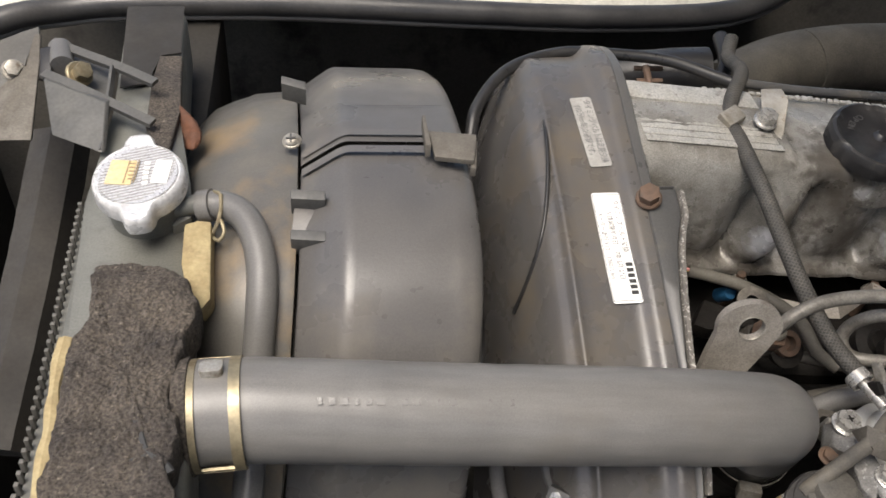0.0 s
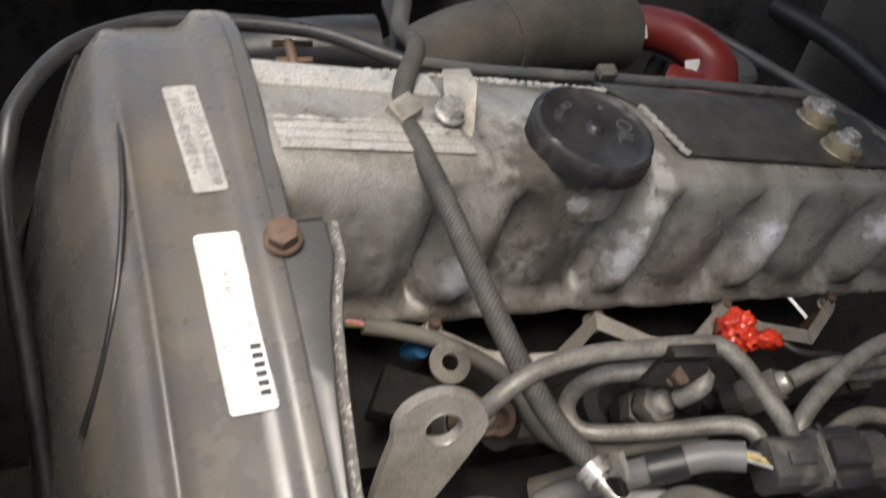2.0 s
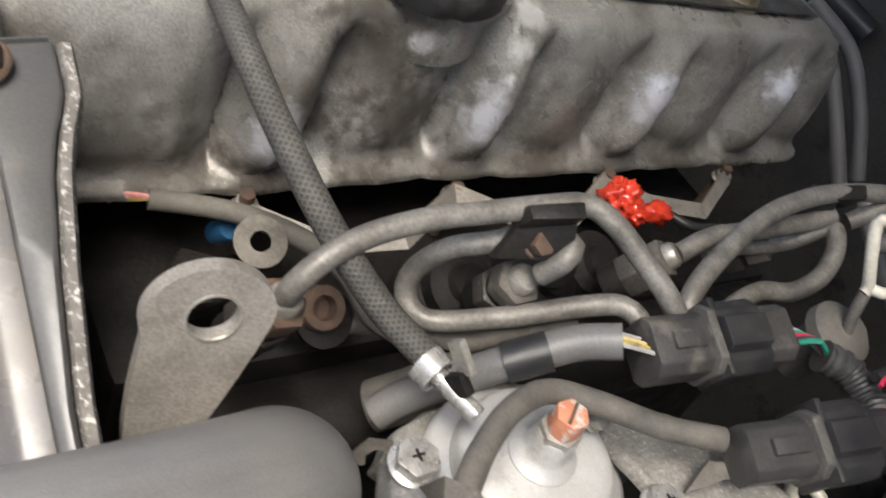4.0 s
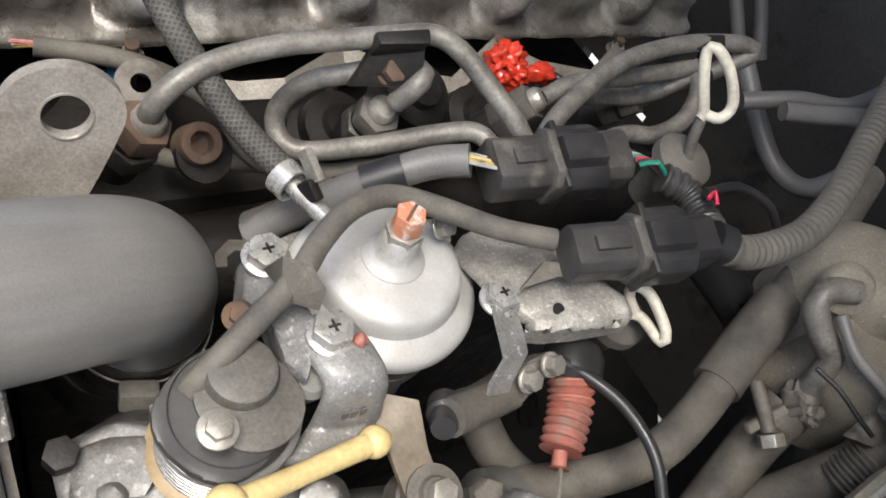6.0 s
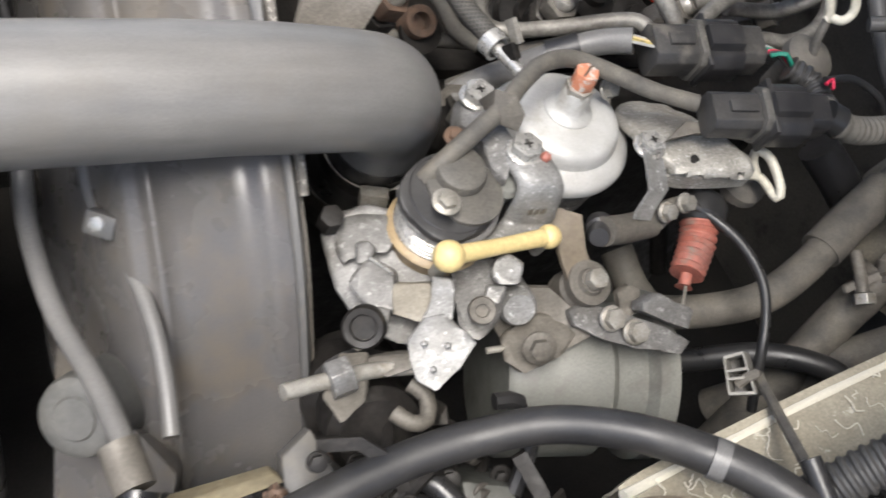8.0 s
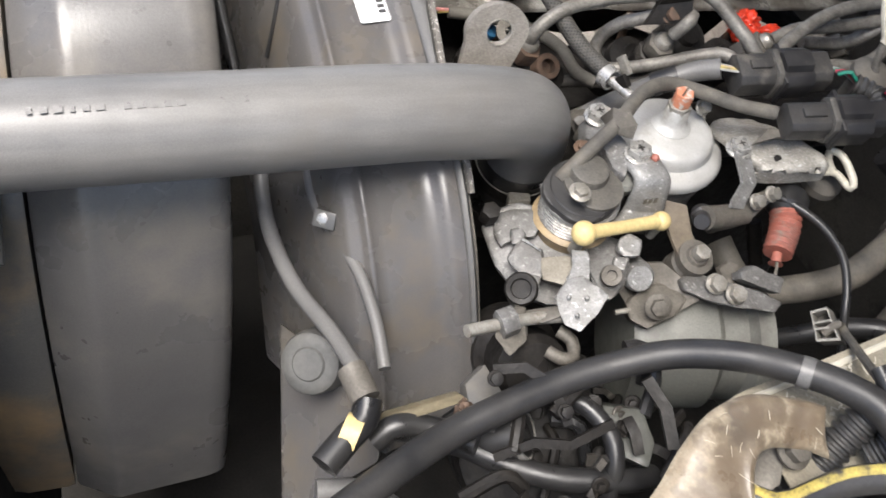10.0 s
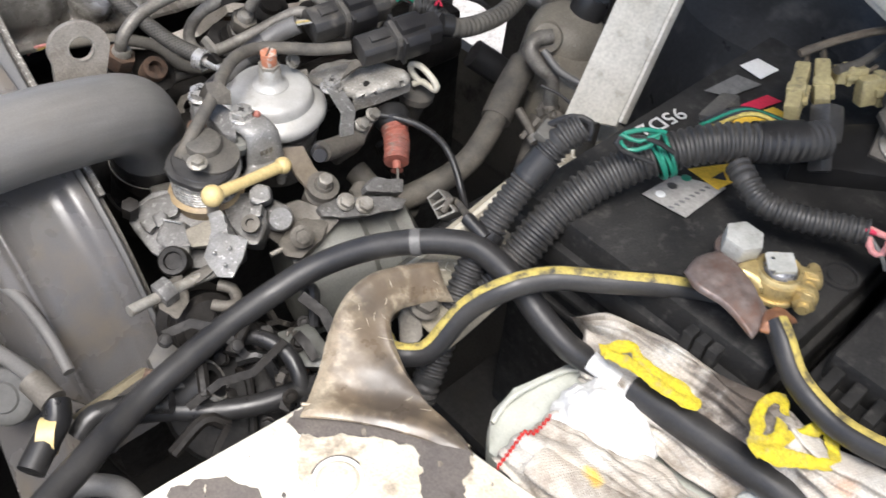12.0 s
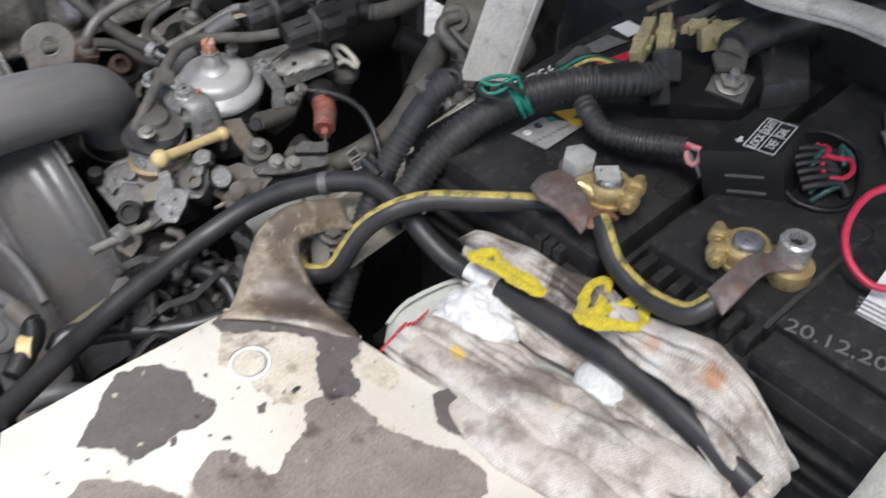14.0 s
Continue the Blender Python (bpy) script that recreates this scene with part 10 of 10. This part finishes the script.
solid("wheel_house", lathe([(0.0, 0.10), (0.06, 0.095), (0.10, 0.07), (0.12, 0.0), (0.13, -0.3)], pose(0.80, 0.12, 0.86), 40), "bay_sheen", "dark domed wheel house behind the batteries", "wheel house", kind="structure")
solid("battery_tray", slab([(0.36, -0.36, 0.778), (0.72, -0.36, 0.778), (0.72, 0.09, 0.772), (0.36, 0.09, 0.772)], (0, 0, -0.012), 0.002), "bay", "dark steel battery tray", "tray", kind="structure")

# ---- work gloves and reservoir ----
tank = thing("washer_tank", (0.346, -0.078, 0.9), "grimy translucent plastic washer tank under the gloves", "tank")
part("body", slab([(0.286, -0.023, 0.925), (0.306, -0.006, 0.925), (0.325, -0.004, 0.928), (0.358, -0.013, 0.93), (0.373, -0.025, 0.93), (0.374, -0.154, 0.925), (0.357, -0.192, 0.92), (0.294, -0.128, 0.915)], (0.01, 0.0, -0.10), 0.012), "clear_tank", tank, smooth=60)
part("seam", tube([(0.3, -0.014, 0.926), (0.32, -0.011, 0.929), (0.352, -0.019, 0.931), (0.368, -0.035, 0.931)], 0.0016, 8), "clear_tank", tank, "moulded seam")
part("cap", lathe([(0.0, 0.0065), (0.010, 0.006), (0.0155, 0.0035), (0.0175, 0.0), (0.018, -0.012)], pose(0.3555, -0.1440, 0.9400), 32), "cap_white", tank, "round milky plastic cap")
wr = lump((0.3385, -0.0565, 0.9340), 0.0265, 0.16, 2.2, 4.0, (0.92, 1.05, 0.66), None, 5)
for v in wr.verts:
    q = v.co * 95
    v.co += Vector((0, 0, 1)) * 0.0016 * abs(noise.noise(q)) + Vector((0, 0, 1)) * 0.0010 * noise.noise(q * 2.6)
solid("white_rag", wr, "white_plastic", "crumpled white plastic wrap under the cable joint", "wrap", smooth=60)


def glove(rows, label, fold, fingers=()):
    t = thing("work_glove", rows[1][len(rows[1]) // 2], label, "glove", "work gloves")
    part("fabric", loft(rows, 130, 84, 0.006, 0.0030, 46, fold), "cotton", t, smooth=75)
    for pts, r in fingers:
        line = spline(pts, 0.003)
        part("finger", sweep(bmesh.new(), line, lambda i, f: r * (0.35 + 0.65 * math.sin(math.pi * min(1.0, 0.12 + f * 0.8)) ** 0.5) * (1 + 0.16 * noise.noise(line[i] * 70)), 22, 0.42), "cotton", t, smooth=75)
    return t


GL = glove([[(0.320, -0.033, 0.931), (0.332, -0.063, 0.931), (0.344, -0.086, 0.931), (0.342, -0.106, 0.931), (0.342, -0.133, 0.930), (0.346, -0.166, 0.929), (0.352, -0.196, 0.925), (0.358, -0.238, 0.921)],
       [(0.306, -0.035, 0.941), (0.307, -0.081, 0.949), (0.313, -0.121, 0.951), (0.319, -0.167, 0.947), (0.328, -0.206, 0.941), (0.333, -0.243, 0.936)],
       [(0.294, -0.033, 0.939), (0.291, -0.084, 0.946), (0.293, -0.127, 0.949), (0.298, -0.169, 0.947), (0.304, -0.206, 0.941), (0.308, -0.24, 0.936)],
       [(0.283, -0.031, 0.931), (0.276, -0.081, 0.935), (0.272, -0.126, 0.937), (0.275, -0.162, 0.937), (0.28, -0.201, 0.935), (0.284, -0.235, 0.931)]],
      "dirty white cotton work glove with a red cuff stitch",
      0.0045,
      [([(0.29, -0.051, 0.948), (0.296, -0.101, 0.952), (0.309, -0.154, 0.952), (0.324, -0.2, 0.95), (0.346, -0.235, 0.945)], 0.013), ([(0.277, -0.099, 0.946), (0.28, -0.14, 0.95), (0.287, -0.174, 0.95), (0.292, -0.208, 0.946)], 0.015), ([(0.322, -0.158, 0.946), (0.331, -0.189, 0.95), (0.339, -0.22, 0.948), (0.340, -0.239, 0.944)], 0.012)])
GR = glove([[(0.3840, 0.0020, 0.9260), (0.3830, -0.0150, 0.9530), (0.3830, -0.0560, 0.9690), (0.3830, -0.0870, 0.9720), (0.3830, -0.1150, 0.9820), (0.3820, -0.1350, 0.9800), (0.3820, -0.1520, 0.9820), (0.3825, -0.1840, 0.9920), (0.3825, -0.2070, 0.9880), (0.3815, -0.2260, 0.9770), (0.3780, -0.2500, 0.9500)],
            [(0.3690, -0.0150, 0.9440), (0.3690, -0.0420, 0.9590), (0.3720, -0.0780, 0.9620), (0.3735, -0.1070, 0.9650), (0.3735, -0.1340, 0.9660), (0.3735, -0.1620, 0.9650), (0.3705, -0.1880, 0.9670), (0.3655, -0.2100, 0.9620), (0.3620, -0.2280, 0.9540), (0.3580, -0.2550, 0.9380)],
            [(0.3580, -0.0220, 0.9390), (0.3580, -0.0560, 0.9420), (0.3600, -0.0850, 0.9420), (0.3620, -0.1180, 0.9410), (0.3620, -0.1520, 0.9410), (0.3610, -0.1830, 0.9420), (0.3570, -0.2080, 0.9400), (0.3530, -0.2500, 0.9300)],
            [(0.3540, -0.0260, 0.9300), (0.3540, -0.0600, 0.9300), (0.3550, -0.1200, 0.9300), (0.3540, -0.1830, 0.9300), (0.3480, -0.2450, 0.9200)]],
           "dirty white cotton work glove with yellow cuff yarn", 0.0055,
           [([(0.3745, -0.1500, 0.9680), (0.3770, -0.1750, 0.9740), (0.3740, -0.2050, 0.9690), (0.3650, -0.2380, 0.9520)], 0.010), ([(0.3660, -0.1750, 0.9570), (0.3620, -0.2050, 0.9560), (0.3540, -0.2400, 0.9420)], 0.010)])
TO_SKY = Vector((-0.35, -0.3, 0.85))
for pts, width in (([(0.3500, -0.0360, 0.9690), (0.3590, -0.0410, 0.9690), (0.3640, -0.0460, 0.9690), (0.3600, -0.0550, 0.9690), (0.3610, -0.0670, 0.9690), (0.3630, -0.0790, 0.9690), (0.3610, -0.0880, 0.9690), (0.3580, -0.0810, 0.9690), (0.3560, -0.0670, 0.9690), (0.3550, -0.0510, 0.9690), (0.3510, -0.0390, 0.9690)], 0.0074),
                   ([(0.3850, -0.1180, 0.9840), (0.3810, -0.1130, 0.9840), (0.3710, -0.1130, 0.9840), (0.3610, -0.1180, 0.9840), (0.3520, -0.1230, 0.9840), (0.3510, -0.1270, 0.9840)], 0.0070),
                   ([(0.3860, -0.1160, 0.9840), (0.3790, -0.1210, 0.9840), (0.3670, -0.1260, 0.9860), (0.3610, -0.1280, 0.9840), (0.3570, -0.1280, 0.9800)], 0.0066),
                   ([(0.3540, -0.1220, 0.9830), (0.3630, -0.1270, 0.9830), (0.3760, -0.1320, 0.9830), (0.3850, -0.1390, 0.9830), (0.3820, -0.1450, 0.9830), (0.3740, -0.1510, 0.9830), (0.3690, -0.1480, 0.9830), (0.3620, -0.1390, 0.9830), (0.3550, -0.1300, 0.9830), (0.3520, -0.1240, 0.9830)], 0.0074),
                   ([(0.4170, -0.1360, 0.9680), (0.4190, -0.1410, 0.9680), (0.4160, -0.1460, 0.9680)], 0.0070)):
    line = spline(pts, 0.0012)
    band = bmesh.new()
    rows_ = []
    for i, p in enumerate(line):
        d = (line[min(i + 1, len(line) - 1)] - line[max(i - 1, 0)]).normalized()
        side = TO_SKY.cross(d).normalized()
        w = width * (0.42 + 0.24 * noise.noise(p * 140) + 0.10 * noise.noise(p * 420))
        lift = TO_SKY * 0.0014 * noise.noise(p * 120 + Vector((5, 0, 0)))
        rows_.append([band.verts.new(p + lift + side * w * math.cos(a) + TO_SKY * 0.0011 * math.sin(a)) for a in [k * math.pi / 5 for k in range(10)]])
    for a, b in zip(rows_, rows_[1:]):
        for k in range(10):
            band.faces.new((a[k], a[(k + 1) % 10], b[(k + 1) % 10], b[k]))
    part("cuff_band", band, "yarn_yellow", GR, "flat yellow knitted cuff band", smooth=60)
line = spline([(0.2720, -0.0430, 0.9500), (0.2860, -0.0400, 0.9500), (0.2950, -0.0380, 0.9500), (0.2990, -0.0410, 0.9500), (0.3040, -0.0410, 0.9500), (0.3130, -0.0400, 0.9500)], 0.0007)
part("cuff_stitch", tube([p + Vector((0.4, 0.5, 0.3)) * 0.0016 * (1 if i % 2 else -1) + Vector((0, 0, 0.0006)) for i, p in enumerate(line[::2])], 0.00055, 6, 0.0006), "yarn_red", GL, "red zigzag cuff stitch")
